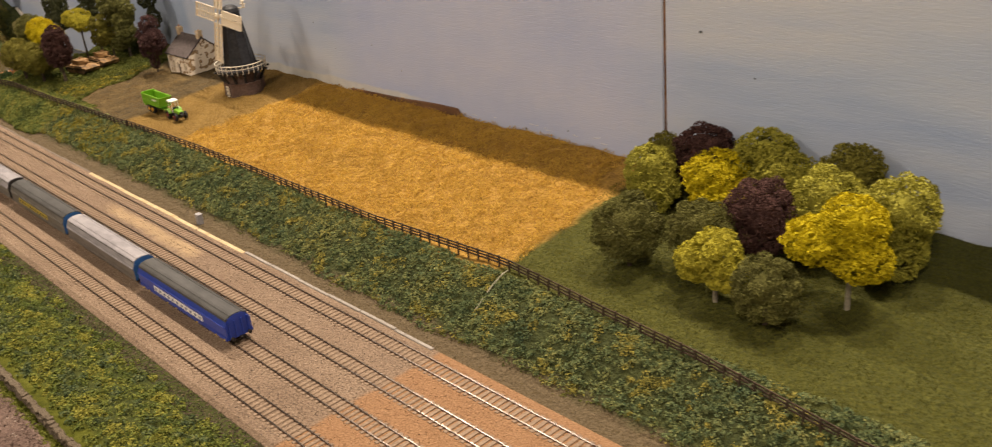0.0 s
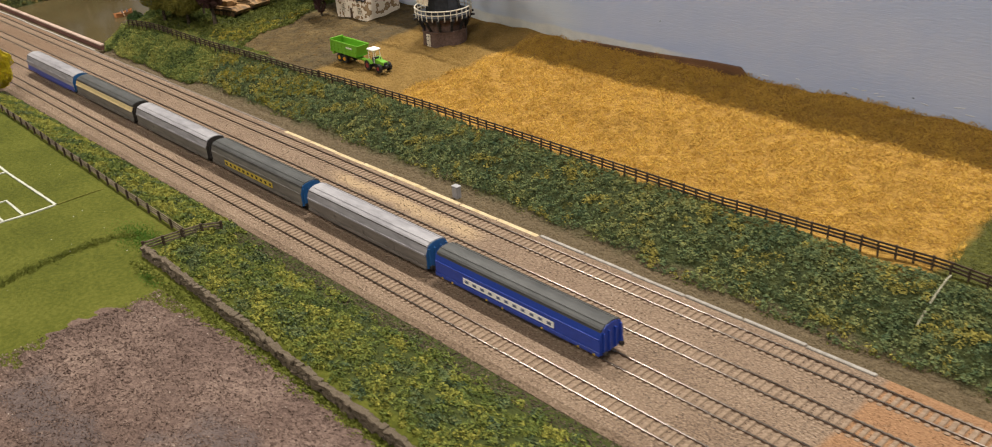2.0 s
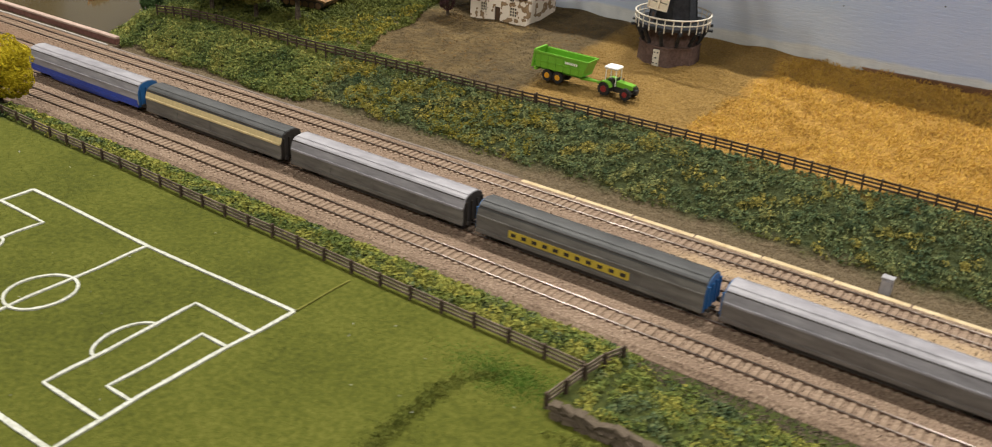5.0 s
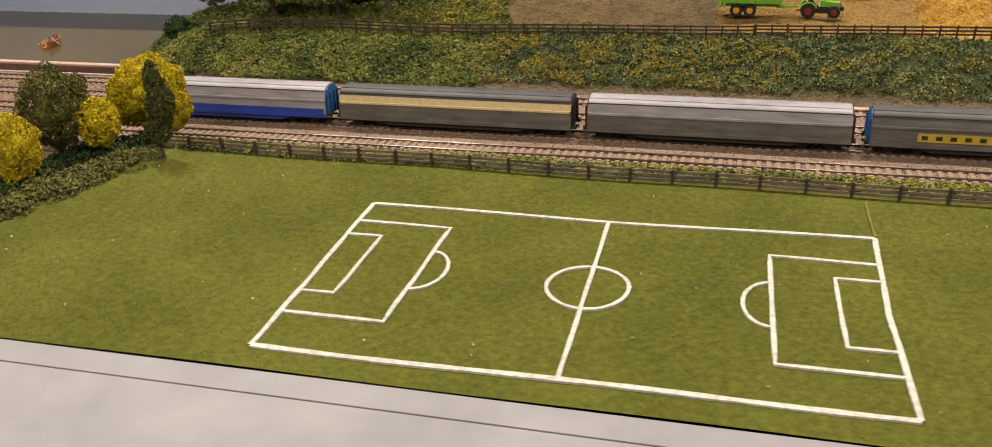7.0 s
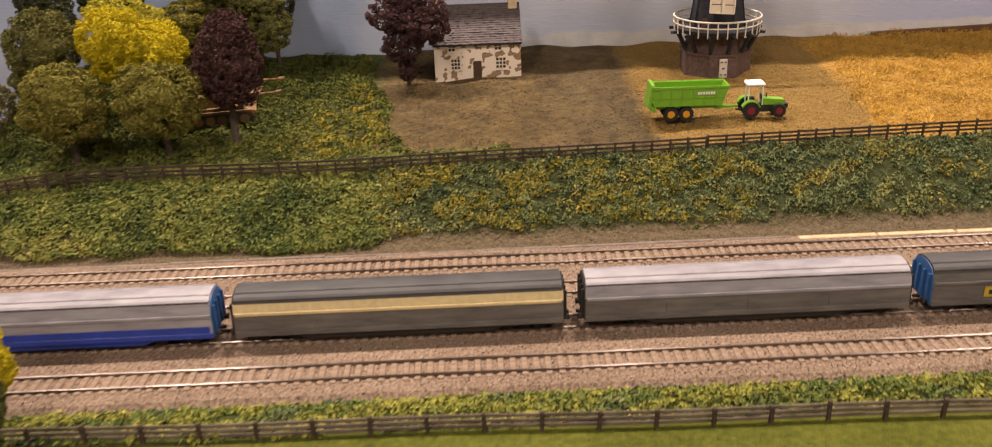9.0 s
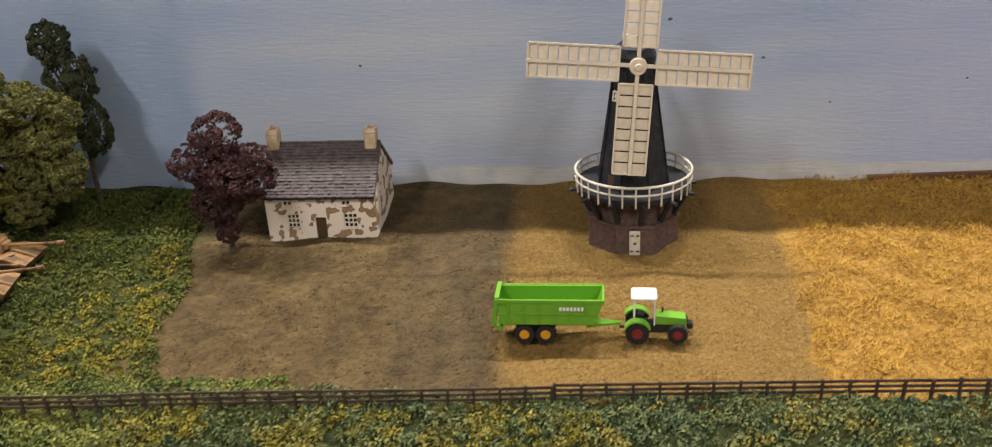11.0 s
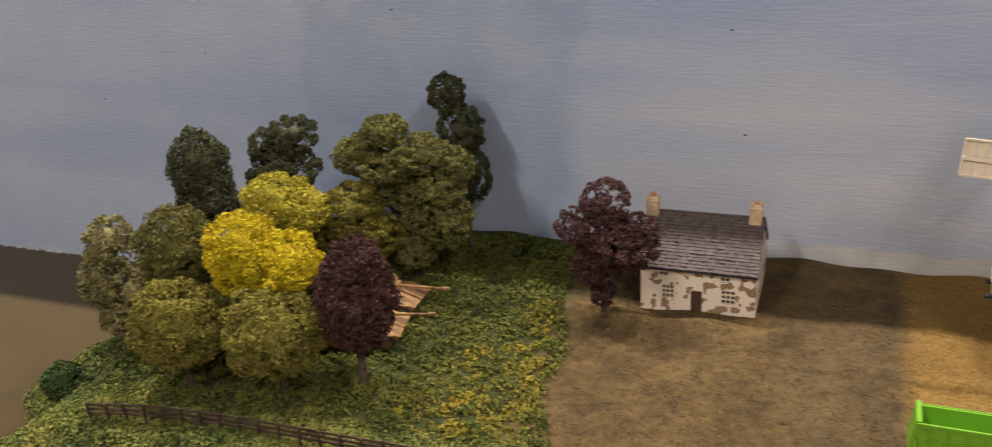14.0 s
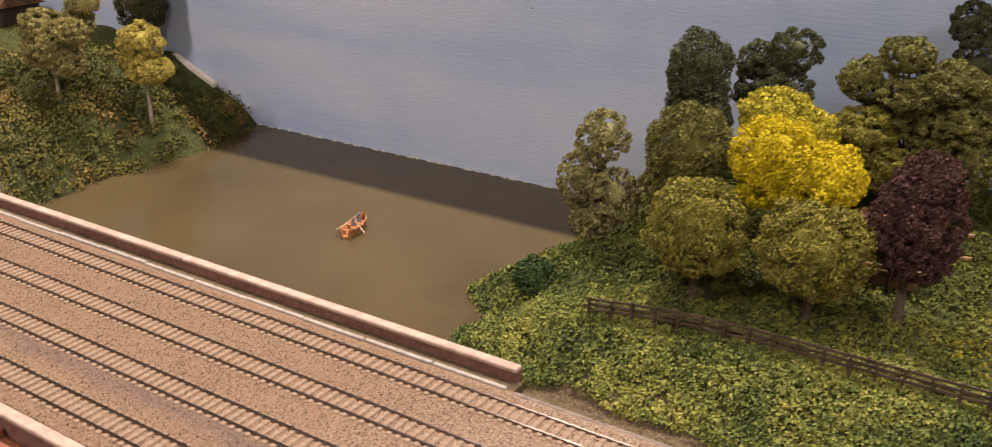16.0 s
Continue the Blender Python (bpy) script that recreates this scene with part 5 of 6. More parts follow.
gal = part("gallery_deck", ring(bmesh.new(), 0.0243, 0.0256, 0.0246, 0.0276, 24), TAR, mill)
for i in range(12):
    a = i * math.tau / 12 + 0.13
    c, s = math.cos(a), math.sin(a)
    bm = tubed((c * 0.0184, s * 0.0184, 0.0150), (c * 0.0236, s * 0.0240, 0.0250), 0.0013, n=6)
    tube(bm, (c * 0.0176, s * 0.0176, 0.0250), (c * 0.0276, s * 0.0276, 0.0250), 0.0010, n=6)
    part("bracket", bm, TAR, mill, "black gallery bracket")
for i in range(28):
    a = i * math.tau / 28
    c, s = math.cos(a), math.sin(a)
    part("baluster", tubed((c * 0.0244, s * 0.0244, 0.0244), (c * 0.0248, s * 0.0248, 0.0336), 0.00042, n=5), MILLCREAM, gal, "cream railing post")
for zr, w in ((0.0300, 0.00042), (0.0335, 0.00056)):
    verts, faces = [], []
    for i in range(36):
        c, q = math.cos(i * math.tau / 36), math.sin(i * math.tau / 36)
        for j in range(6):
            r = 0.0249 + w * math.cos(j * math.tau / 6)
            verts.append((r * c, r * q, zr + w * math.sin(j * math.tau / 6)))
            faces.append((i * 6 + j, i * 6 + (j + 1) % 6, (i + 1) % 36 * 6 + (j + 1) % 6, (i + 1) % 36 * 6 + j))
    put_mesh("handrail", verts, faces, MILLCREAM, gal, "cream gallery rail")
tower = part("tower", ring(bmesh.new(), 0.0159, 0.0272, 0.0084, 0.0800, 8, T8), TAR, mill, "black tarred tapering tower")
for i in range(8):
    a = T8 + i * math.tau / 8
    c, s = math.cos(a), math.sin(a)
    part("corner_board", tubed((c * 0.0160, s * 0.0160, 0.0276), (c * 0.0085, s * 0.0085, 0.0798), 0.0004, n=5), TAR, tower)
cap = bmesh.new()
ring(cap, 0.0088, 0.0798, 0.0090, 0.0825, 12, 0, True)
g = bmesh.ops.create_uvsphere(cap, u_segments=12, v_segments=6, radius=0.0089)
bmesh.ops.transform(cap, verts=g["verts"], matrix=Matrix.Translation((0, 0, 0.0832)) @ Matrix.Diagonal((1.0, 1.12, 0.75, 1)))
part("cap", cap, TAR, mill, "black rounded cap")
part("tail_fan_post", boxed(-0.0006, 0.0006, 0.009, 0.0155, 0.0835, 0.0850), MILLCREAM, mill)
fan = bmesh.new()
for i in range(6):
    a = i * math.tau / 6
    box(fan, -0.0005, 0.0005, 0.0150, 0.0155, 0.0842, 0.0846)
    tube(fan, (0, 0.0153, 0.0875), (0, 0.0153 + 0.0001, 0.0875), 0.0004, n=5)
    tube(fan, (0, 0.0153, 0.0875), (0.0042 * math.cos(a), 0.0153, 0.0875 + 0.0042 * math.sin(a)), 0.0008, 0.0011, 4)
part("tail_fan", fan, MILLCREAM, mill, "small cream fan behind the cap")
part("fan_post", tubed((0, 0.0150, 0.0838), (0, 0.0153, 0.0875), 0.0006, n=5), MILLCREAM, mill)


def pane_window(parent, x, y, z, w, h, cols=2, rows=3, frame_mat=None, back=True):
    """A small glazed window facing the front."""
    win = part("window", boxed(x - w / 2, x + w / 2, y + 0.0001, y + 0.0006, z - h / 2, z + h / 2), GLASSDARK, parent, "dark glazed window")
    bm = bmesh.new()
    b = 0.00028
    for i in range(cols + 1):
        xx = x - w / 2 + w * i / cols
        box(bm, xx - b, xx + b, y - 0.0004, y + 0.0002, z - h / 2, z + h / 2)
    for i in range(rows + 1):
        zz = z - h / 2 + h * i / rows
        box(bm, x - w / 2, x + w / 2, y - 0.00045, y + 0.0002, zz - b, zz + b)
    part("frame", bm, frame_mat or MILLCREAM, win, "pale glazing bars")
    return win


# windows and doors of the tower
wt = pane_window(mill, 0, 0, 0, 0.0030, 0.0038, 2, 2)
wt.matrix_local = pose(-0.0076, -0.0097, 0.0680, -7, 0, -42)
dt = part("gallery_door", boxed(-0.0019, 0.0019, -0.0003, 0.0004, 0, 0.0075, bevel=0.0001), BROWNDOOR, mill, "brown timber gallery door")
dt.matrix_local = pose(-0.0100, -0.0106, 0.0260, -7, 0, -42)
door = part("door", boxed(-0.0023, 0.0023, -0.0200, -0.0188, 0.0010, 0.0120, bevel=0.0003), MILLCREAM, mill, "cream plank door")
for zz in (0.0030, 0.0102):
    for xx in (-0.0012, 0.0012):
        part("hinge", boxed(xx - 0.0006, xx + 0.0006, -0.0203, -0.0199, zz - 0.0003, zz + 0.0003), TAR, door)
part("latch", boxed(-0.0006, 0.0006, -0.0204, -0.0199, 0.0062, 0.0070), TAR, door)

# sails: a cross of four shuttered frames, turned a little
HUB = Vector((0.0008, -0.0135, 0.0815))
spin = Matrix.Translation(HUB) @ Matrix.Rotation(radians(-9), 4, "X") @ Matrix.Rotation(radians(4.5), 4, "Y")
part("windshaft", tubed((0.0005, -0.006, 0.0808), (HUB.x, HUB.y - 0.0012, HUB.z), 0.0013, n=8), MILLCREAM, mill)
hub_ob = part("hub", tubed((HUB.x, HUB.y - 0.0024, HUB.z), (HUB.x, HUB.y - 0.0004, HUB.z), 0.0033, 0.0036, n=14), SAILWHITE, mill, "round cream hub")
part("hub_cap", tubed((HUB.x, HUB.y - 0.0034, HUB.z), (HUB.x, HUB.y - 0.0024, HUB.z), 0.0012, 0.0016, n=10), SAILWHITE, hub_ob)
for k in range(4):
    arm = spin @ Matrix.Rotation(k * math.pi / 2, 4, "Y")
    sail = part("sail", boxed(-0.0008, 0.0008, -0.0012, 0.0002, 0.002, 0.0445, bevel=0.0002), SAILWHITE, mill, "ivory sail stock")
    sail.matrix_local = arm
    z0, z1, w0, w1 = 0.0075, 0.0440, -0.0064, 0.0070
    bm = bmesh.new()
    for xx in (w0, w1):
        box(bm, xx - 0.00035, xx + 0.00035, -0.0009, 0.0004, z0, z1)
    for zz in (z0, z1):
        box(bm, w0, w1, -0.0009, 0.0004, zz - 0.00035, zz + 0.00035)
    part("sail_frame", bm, SAILWHITE, sail)
    n = 8 if k % 2 == 0 else 9
    for i in range(n):
        za, zb = z0 + (z1 - z0) * i / n, z0 + (z1 - z0) * (i + 1) / n
        for xa, xb in ((w0 + 0.0003, -0.0009), (0.0009, w1 - 0.0003)):
            bm = bmesh.new()
            vs = [bm.verts.new(p) for p in ((xa, -0.0004, za + 0.0002), (xb, -0.0004, za + 0.0002), (xb, 0.0004, zb - 0.0003), (xa, 0.0004, zb - 0.0003), (xa, 0.0001, za + 0.0002), (xb, 0.0001, za + 0.0002), (xb, 0.0008, zb - 0.0003), (xa, 0.0008, zb - 0.0003))]
            for f in ((0, 1, 2, 3), (7, 6, 5, 4), (0, 4, 5, 1), (2, 6, 7, 3), (1, 5, 6, 2), (0, 3, 7, 4)):
                bm.faces.new([vs[c] for c in f])
            part("shutter", bm, SAILWHITE, sail)

# ---- cottage ----
RENDERED = mat("limewash_on_stone", [(0.575, (0.80, 0.70, 0.58)), (0.592, (0.24, 0.15, 0.078)), (0.68, (0.33, 0.22, 0.12))], scale=190, rough=0.85, bump=0.5, depth=0.0003, fine=900, big=140, bigamt=0.25, detail=1.5)
SLATE = mat("dark_slate", [(0.25, (0.045, 0.036, 0.035)), (0.75, (0.135, 0.108, 0.104))], scale=350, rough=0.7, bump=0.5, island=0.3)
CHIMNEY = mat("pale_chimney_stone", [(0.35, (0.50, 0.36, 0.21)), (0.65, (0.68, 0.55, 0.39))], scale=260, rough=0.85)
TERRACOTTA = plain("terracotta", (0.48, 0.21, 0.08), rough=0.8)
HX0, HX1, HY0, HY1 = -0.1590, -0.1085, 0.2675, 0.3085
HZ = float(far_height(-0.135, 0.2675)) - 0.0007
EAVE, RIDGE = 0.0219, 0.0390
house = thing("cottage", "two-storey limewashed stone cottage with slate roof and peeling walls", "house", pose((HX0 + HX1) / 2, HY0, HZ))
hw = (HX1 - HX0) / 2
hd = HY1 - HY0
DOORX, DOORW, DOORH = -0.0003, 0.0050, 0.0105
WINS = [(-0.0130, 0.0088, 0.0054, 0.0064), (0.0135, 0.0088, 0.0060, 0.0066), (-0.0150, 0.0184, 0.0040, 0.0042), (0.0120, 0.0184, 0.0040, 0.0042)]


def pierced(bm, x0, x1, z0, z1, y0, y1, holes):
    """A wall facing the front with square openings through it."""
    xs = sorted({x0, x1, *[h[0] for h in holes], *[h[1] for h in holes]})
    zs = sorted({z0, z1, *[h[2] for h in holes], *[h[3] for h in holes]})
    for a, b in zip(xs, xs[1:]):
        for c, d in zip(zs, zs[1:]):
            if not any(h[0] <= a and b <= h[1] and h[2] <= c and d <= h[3] for h in holes):
                box(bm, a, b, y0, y1, c, d)
    bmesh.ops.remove_doubles(bm, verts=bm.verts[:], dist=1e-6)
    seen = {}
    for f in bm.faces[:]:
        seen.setdefault(tuple(round(v, 6) for v in f.calc_center_median()), []).append(f)
    bmesh.ops.delete(bm, geom=[f for fs in seen.values() if len(fs) > 1 for f in fs], context="FACES")
    return bm


holes = [(x - w / 2, x + w / 2, z - h / 2, z + h / 2) for x, z, w, h in WINS] + [(DOORX - DOORW / 2, DOORX + DOORW / 2, -0.002, DOORH)]
part("front_wall", pierced(bmesh.new(), -hw, hw, -0.002, EAVE, 0, 0.002, holes), RENDERED, house, "peeling limewashed front wall")
part("back_wall", boxed(-hw, hw, hd - 0.002, hd, -0.004, EAVE), RENDERED, house)
for sx in (-1, 1):
    a, b = sorted((sx * hw, sx * (hw - 0.002)))
    bm = prismed([(0.002, -0.003), (hd - 0.002, -0.003), (hd - 0.002, EAVE), (hd / 2, RIDGE - 0.0006), (0.002, EAVE)], a, b, axis="x")
    part("gable_wall", bm, RENDERED, house)
part("room_floor", boxed(-hw + 0.0021, hw - 0.0021, 0.0021, hd - 0.0021, -0.001, -0.0004), BROWNDOOR, house)
part("door", boxed(DOORX - DOORW / 2, DOORX + DOORW / 2, 0.0010, 0.0016, 0.0, DOORH), BROWNDOOR, house, "dark brown plank door")
for x, z, w, h in WINS:
    wn = pane_window(house, x, 0.0008, z, w, h, 3 if w > 0.0045 else 2, 3 if w > 0.0045 else 2, SAILWHITE)
    part("sill", boxed(x - w / 2 - 0.0006, x + w / 2 + 0.0006, -0.0006, 0.0010, z - h / 2 - 0.0008, z - h / 2, bevel=0.0001), RENDERED, wn)
slope = math.atan2(RIDGE - EAVE, hd / 2)
slope_len = math.hypot(RIDGE - EAVE, hd / 2) + 0.0018
for side in (0, 1):
    roof = part("roof", boxed(-hw - 0.0008, hw + 0.0008, 0, slope_len, -0.0012, -0.0002), SLATE, house, "dark slate roof slope")
    if side == 0:
        roof.matrix_local = Matrix.Translation((0, -0.0014, EAVE - 0.0008)) @ Matrix.Rotation(slope, 4, "X")
    else:
        roof.matrix_local = Matrix.Translation((0, hd + 0.0014, EAVE - 0.0008)) @ Matrix.Rotation(math.pi, 4, "Z") @ Matrix.Rotation(slope, 4, "X")
    rows = 17
    rr = random.Random(3 + side)
    for i in range(rows):
        y0 = slope_len * i / rows
        n = 36
        x0, x1 = -hw - 0.0008, hw + 0.0008
        verts, faces = [], []
        for j in range(n):
            xa, xb = x0 + (x1 - x0) * j / n, x0 + (x1 - x0) * (j + 0.86) / n
            z1 = 0.00018 + rr.choice((0, 0, 0, 0, 0.0001, 0.00035)) + rr.uniform(0, 0.00006)
            drop = rr.uniform(-0.00012, 0.00012)
            for x in (xa, xb):
                verts += [(x, y0 - 0.0003 + drop, -0.0002), (x, y0 - 0.0003 + drop, z1), (x, y0 + 0.0015, 0.0)]
        for j in range(2 * n - 1):
            k = 3 * j
            faces += [(k, k + 3, k + 4, k + 1), (k + 1, k + 4, k + 5, k + 2)]
        put_mesh("slate_course", verts, faces, SLATE, roof)
part("ridge", tubed((-hw - 0.0008, hd / 2, RIDGE + 0.0004), (hw + 0.0008, hd / 2, RIDGE + 0.0004), 0.0007, n=6), SLATE, house)
part("gutter", boxed(-hw - 0.0006, hw + 0.0006, -0.0020, -0.0012, EAVE - 0.0020, EAVE - 0.0010), TAR, house, "black gutter")
for sx in (-1, 1):
    xc = sx * (hw - 0.0024) - 0.0010
    ch = part("chimney", boxed(xc - 0.0027, xc + 0.0027, hd / 2 - 0.0030, hd / 2 + 0.0030, RIDGE - 0.006, RIDGE + 0.0072, bevel=0.0004), CHIMNEY, house, "pale stone chimney stack")
    part("chimney_cap", boxed(xc - 0.0029, xc + 0.0029, hd / 2 - 0.0032, hd / 2 + 0.0032, RIDGE + 0.0050, RIDGE + 0.0062, bevel=0.0003), CHIMNEY, ch)
    part("chimney_pot", tubed((xc, hd / 2, RIDGE + 0.0066), (xc, hd / 2, RIDGE + 0.0088 if sx < 0 else RIDGE + 0.0078), 0.0011, 0.0009, n=8), TERRACOTTA, ch, "orange chimney pot")

# ---- tractor and trailer ----
GREEN = plain("bright_green_plastic", (0.155, 0.37, 0.026), rough=0.35, wear=0.06)
# darker copy of the green, with shade in its colour, for trailer bed and chassis
DKGREENP = plain("shaded_green_plastic", (0.09, 0.33, 0.02), rough=0.4, wear=0.06)
TYRE = plain("black_rubber", (0.015, 0.014, 0.014), rough=0.7)
YRIM = plain("orange_yellow_rim", (0.62, 0.30, 0.015), rough=0.4)
RRIM = plain("dark_red_rim", (0.20, 0.020, 0.022), rough=0.4)
WHITEP = plain("white_plastic", (0.80, 0.78, 0.74), rough=0.4, wear=0.04)
BLACKP = plain("black_plastic", (0.02, 0.02, 0.021), rough=0.45)


def wheel(parent, x, y, z, r, w, rim_mat, side):
    wh = part("wheel", tubed((x, y - w / 2, z), (x, y + w / 2, z), r * 0.93, n=20), TYRE, parent, "black rubber tyre")
    bm = bmesh.new()
    for i in range(14):
        a = i * math.tau / 14
        m = Matrix.Translation((x, y, z)) @ Matrix.Rotation(a, 4, "Y") @ Matrix.Translation((0, 0, r * 0.95))
        g = bmesh.ops.create_cube(bm, size=1)
        bmesh.ops.transform(bm, verts=g["verts"], matrix=m @ Matrix.Diagonal((r * 0.2, w * 0.95, r * 0.12, 1)))
    part("tread", bm, TYRE, wh)
    yo = y + side * w / 2
    part("rim", tubed((x, yo - side * 0.0004, z), (x, yo + side * 0.00025, z), r * 0.54, r * 0.46, n=16), rim_mat, wh, "coloured wheel rim")
    part("hub", tubed((x, yo, z), (x, yo + side * 0.0005, z), r * 0.2, n=8), rim_mat, wh)
    return wh


TY = 0.190
TZ = float(far_height(0.0, TY)) + 0.0006
trac = thing("tractor", "small green toy tractor with white cab roof and red wheel rims", "tractor", pose(0.0115, TY, TZ, 0, 0, -2) @ Matrix.Diagonal((0.88, 0.95, 0.88, 1)))
for sy in (-1, 1):
    wheel(trac, -0.0082, sy * 0.0055, 0.0048, 0.0048, 0.0030, RRIM, sy)
    wheel(trac, 0.0082, sy * 0.0050, 0.0041, 0.0041, 0.0026, RRIM, sy)
    bm = bmesh.new()
    arc = [(-0.0082 + r * math.cos(a), 0.0048 + r * math.sin(a)) for r, aa in ((0.0058, np.linspace(2.7, 0.35, 9)), (0.0051, np.linspace(0.35, 2.7, 9))) for a in aa]
    ya, yb = sorted((sy * 0.0036, sy * 0.0070))
    part("mudguard", prism(bm, arc, ya, yb), GREEN, trac, "green mudguard")
part("bonnet", prismed([(-0.0010, 0.0070), (0.0116, 0.0068), (0.0122, 0.0074), (0.0116, 0.0098), (-0.0010, 0.0108)], -0.0026, 0.0026), GREEN, trac, "green bonnet")
part("grille", boxed(0.0118, 0.0124, -0.0020, 0.0020, 0.0056, 0.0092, bevel=0.0002), BLACKP, trac)
part("front_weight", boxed(0.0122, 0.0146, -0.0017, 0.0017, 0.0042, 0.0072, bevel=0.0004), BLACKP, trac, "black front weight")
part("engine", boxed(-0.004, 0.0106, -0.0022, 0.0022, 0.0026, 0.0070, bevel=0.0003), BLACKP, trac)
part("rear_axle", boxed(-0.0110, -0.0035, -0.0038, 0.0038, 0.0030, 0.0065, bevel=0.0004), BLACKP, trac)
part("front_axle", tubed((0.0082, -0.005, 0.0036), (0.0082, 0.005, 0.0036), 0.0007, n=6), BLACKP, trac)
part("exhaust", tubed((0.0022, 0.0014, 0.0100), (0.0022, 0.0014, 0.0128), 0.0004, n=6), BLACKP, trac)
part("seat", boxed(-0.0080, -0.0052, -0.0016, 0.0016, 0.0066, 0.0112, bevel=0.0004), BLACKP, trac)
part("dashboard", boxed(-0.0016, -0.0008, -0.0020, 0.0020, 0.0100, 0.0128, bevel=0.0002), BLACKP, trac)
for px, py in ((-0.0095, -0.0034), (-0.0095, 0.0034), (-0.0012, -0.0034), (-0.0012, 0.0034)):
    part("cab_pillar", tubed((px, py, 0.0070), (px * 0.95 - 0.0002, py, 0.0186), 0.00035, n=5), WHITEP, trac, "white cab pillar")
part("cab_roof", boxed(-0.0108, -0.0002, -0.0044, 0.0044, 0.0184, 0.0204, bevel=0.0007), WHITEP, trac, "white cab roof")
part("drawbar", boxed(-0.0155, -0.0100, -0.0006, 0.0006, 0.0036, 0.0044), BLACKP, trac)

trail = thing("trailer", "bright green two-axle farm tipping trailer with yellow wheel rims", "trailer", pose(-0.0272, TY + 0.000, TZ, 0, 0, -1))
TL, TW, B0, B1 = 0.0195, 0.0061, 0.0080, 0.0180
bm = bmesh.new()
prism(bm, [(-TL + 0.001, B0), (TL - 0.0035, B0), (TL, B1), (-TL, B1)], -TW, -TW + 0.0007)
part("side_board", bm, GREEN, trail)
part("side_board", prismed([(-TL + 0.001, B0), (TL - 0.0035, B0), (TL, B1), (-TL, B1)], TW - 0.0007, TW), GREEN, trail)
part("bed", boxed(-TL + 0.001, TL - 0.003, -TW + 0.0007, TW - 0.0007, B0, B0 + 0.0008), DKGREENP, trail)
part("head_board", prismed([(TL - 0.0042, B0 + 0.0008), (TL - 0.0035, B0), (TL, B1), (TL - 0.0007, B1)], -TW + 0.0007, TW - 0.0007), GREEN, trail)
tg = part("tailgate", prismed([(-TL - 0.0022, B0 - 0.0006), (-TL - 0.0008, B0 - 0.0006), (-TL + 0.0012, B1 + 0.0012), (-TL - 0.0004, B1 + 0.0012)], -TW - 0.0004, TW + 0.0004), GREEN, trail, "green tailgate")
part("tailgate_arm", boxed(-TL - 0.0004, -TL + 0.004, -TW - 0.0009, -TW - 0.0002, B1 - 0.001, B1 + 0.0006), GREEN, tg)
for sy in (-1, 1):
    part("top_rail", boxed(-TL, TL + 0.0002, min(sy * TW, sy * (TW + 0.0005)), max(sy * TW, sy * (TW + 0.0005)), B1 - 0.0010, B1 + 0.0003, bevel=0.0001), GREEN, trail)
    part("waist_rail", boxed(-TL + 0.0004, TL - 0.0022, min(sy * TW, sy * (TW + 0.0004)), max(sy * TW, sy * (TW + 0.0004)), 0.0120, 0.0127), GREEN, trail)
    for i in range(6):
        xx = -TL + 0.004 + i * 0.0056
        part("stake", boxed(xx, xx + 0.0007, min(sy * TW, sy * (TW + 0.0004)), max(sy * TW, sy * (TW + 0.0004)), B0 + 0.0002, B1 - 0.001), GREEN, trail)
    for xx in (-0.0096, -0.0018):
        wheel(trail, xx, sy * 0.0048, 0.0038, 0.0038, 0.0028, YRIM, sy)
for i in range(7):
    part("lettering_bar", boxed(0.0034 + i * 0.0013, 0.0043 + i * 0.0013, -TW - 0.00055, -TW - 0.00045 + 0.0001, 0.0140, 0.0154), WHITEP, trail, "white marking")
part("chassis", boxed(-TL + 0.003, TL - 0.006, -0.0030, 0.0030, 0.0058, B0, bevel=0.0003), DKGREENP, trail)
part("axle_beam", boxed(-0.0115, 0.0002, -0.0034, 0.0034, 0.0030, 0.0058, bevel=0.0005), BLACKP, trail)
part("drawbar", prismed([(TL - 0.0065, -0.0030), (TL + 0.0062, -0.0006), (TL + 0.0062, 0.0006), (TL - 0.0065, 0.0030)], 0.0052, 0.0062, axis="z"), GREEN, trail)
part("mud_flap", boxed(-TL - 0.0002, -TL + 0.002, -TW, TW, 0.0056, B0 - 0.0006), GREEN, trail)

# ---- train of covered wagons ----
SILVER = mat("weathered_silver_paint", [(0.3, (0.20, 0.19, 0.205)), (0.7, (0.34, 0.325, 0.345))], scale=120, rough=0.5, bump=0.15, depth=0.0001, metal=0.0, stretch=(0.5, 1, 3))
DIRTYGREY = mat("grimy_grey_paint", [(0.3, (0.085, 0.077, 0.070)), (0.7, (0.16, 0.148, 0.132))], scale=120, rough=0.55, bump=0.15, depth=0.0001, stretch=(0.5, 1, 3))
# wagon sides: darker and browner than the silver of shoulder and roof
MIDGREY = mat("brownish_silver_paint", [(0.3, (0.098, 0.085, 0.077)), (0.7, (0.17, 0.15, 0.137))], scale=120, rough=0.5, bump=0.15, depth=0.0001, stretch=(0.5, 1, 3))
DKROOF = mat("dark_grey_roof", [(0.3, (0.045, 0.045, 0.045)), (0.7, (0.078, 0.077, 0.076))], scale=120, rough=0.55, bump=0.15, depth=0.0001, stretch=(0.5, 1, 2))
BLUE = plain("royal_blue_paint", (0.018, 0.048, 0.31), rough=0.35)
ENDBLUE = plain("mid_blue_paint", (0.025, 0.10, 0.26), rough=0.45)
CREAMP = plain("cream_paint", (0.58, 0.46, 0.24), rough=0.5)
YELP = plain("yellow_paint", (0.70, 0.48, 0.02), rough=0.5)
PANELYEL = plain("faded_yellow_panel", (0.44, 0.33, 0.035), rough=0.5)
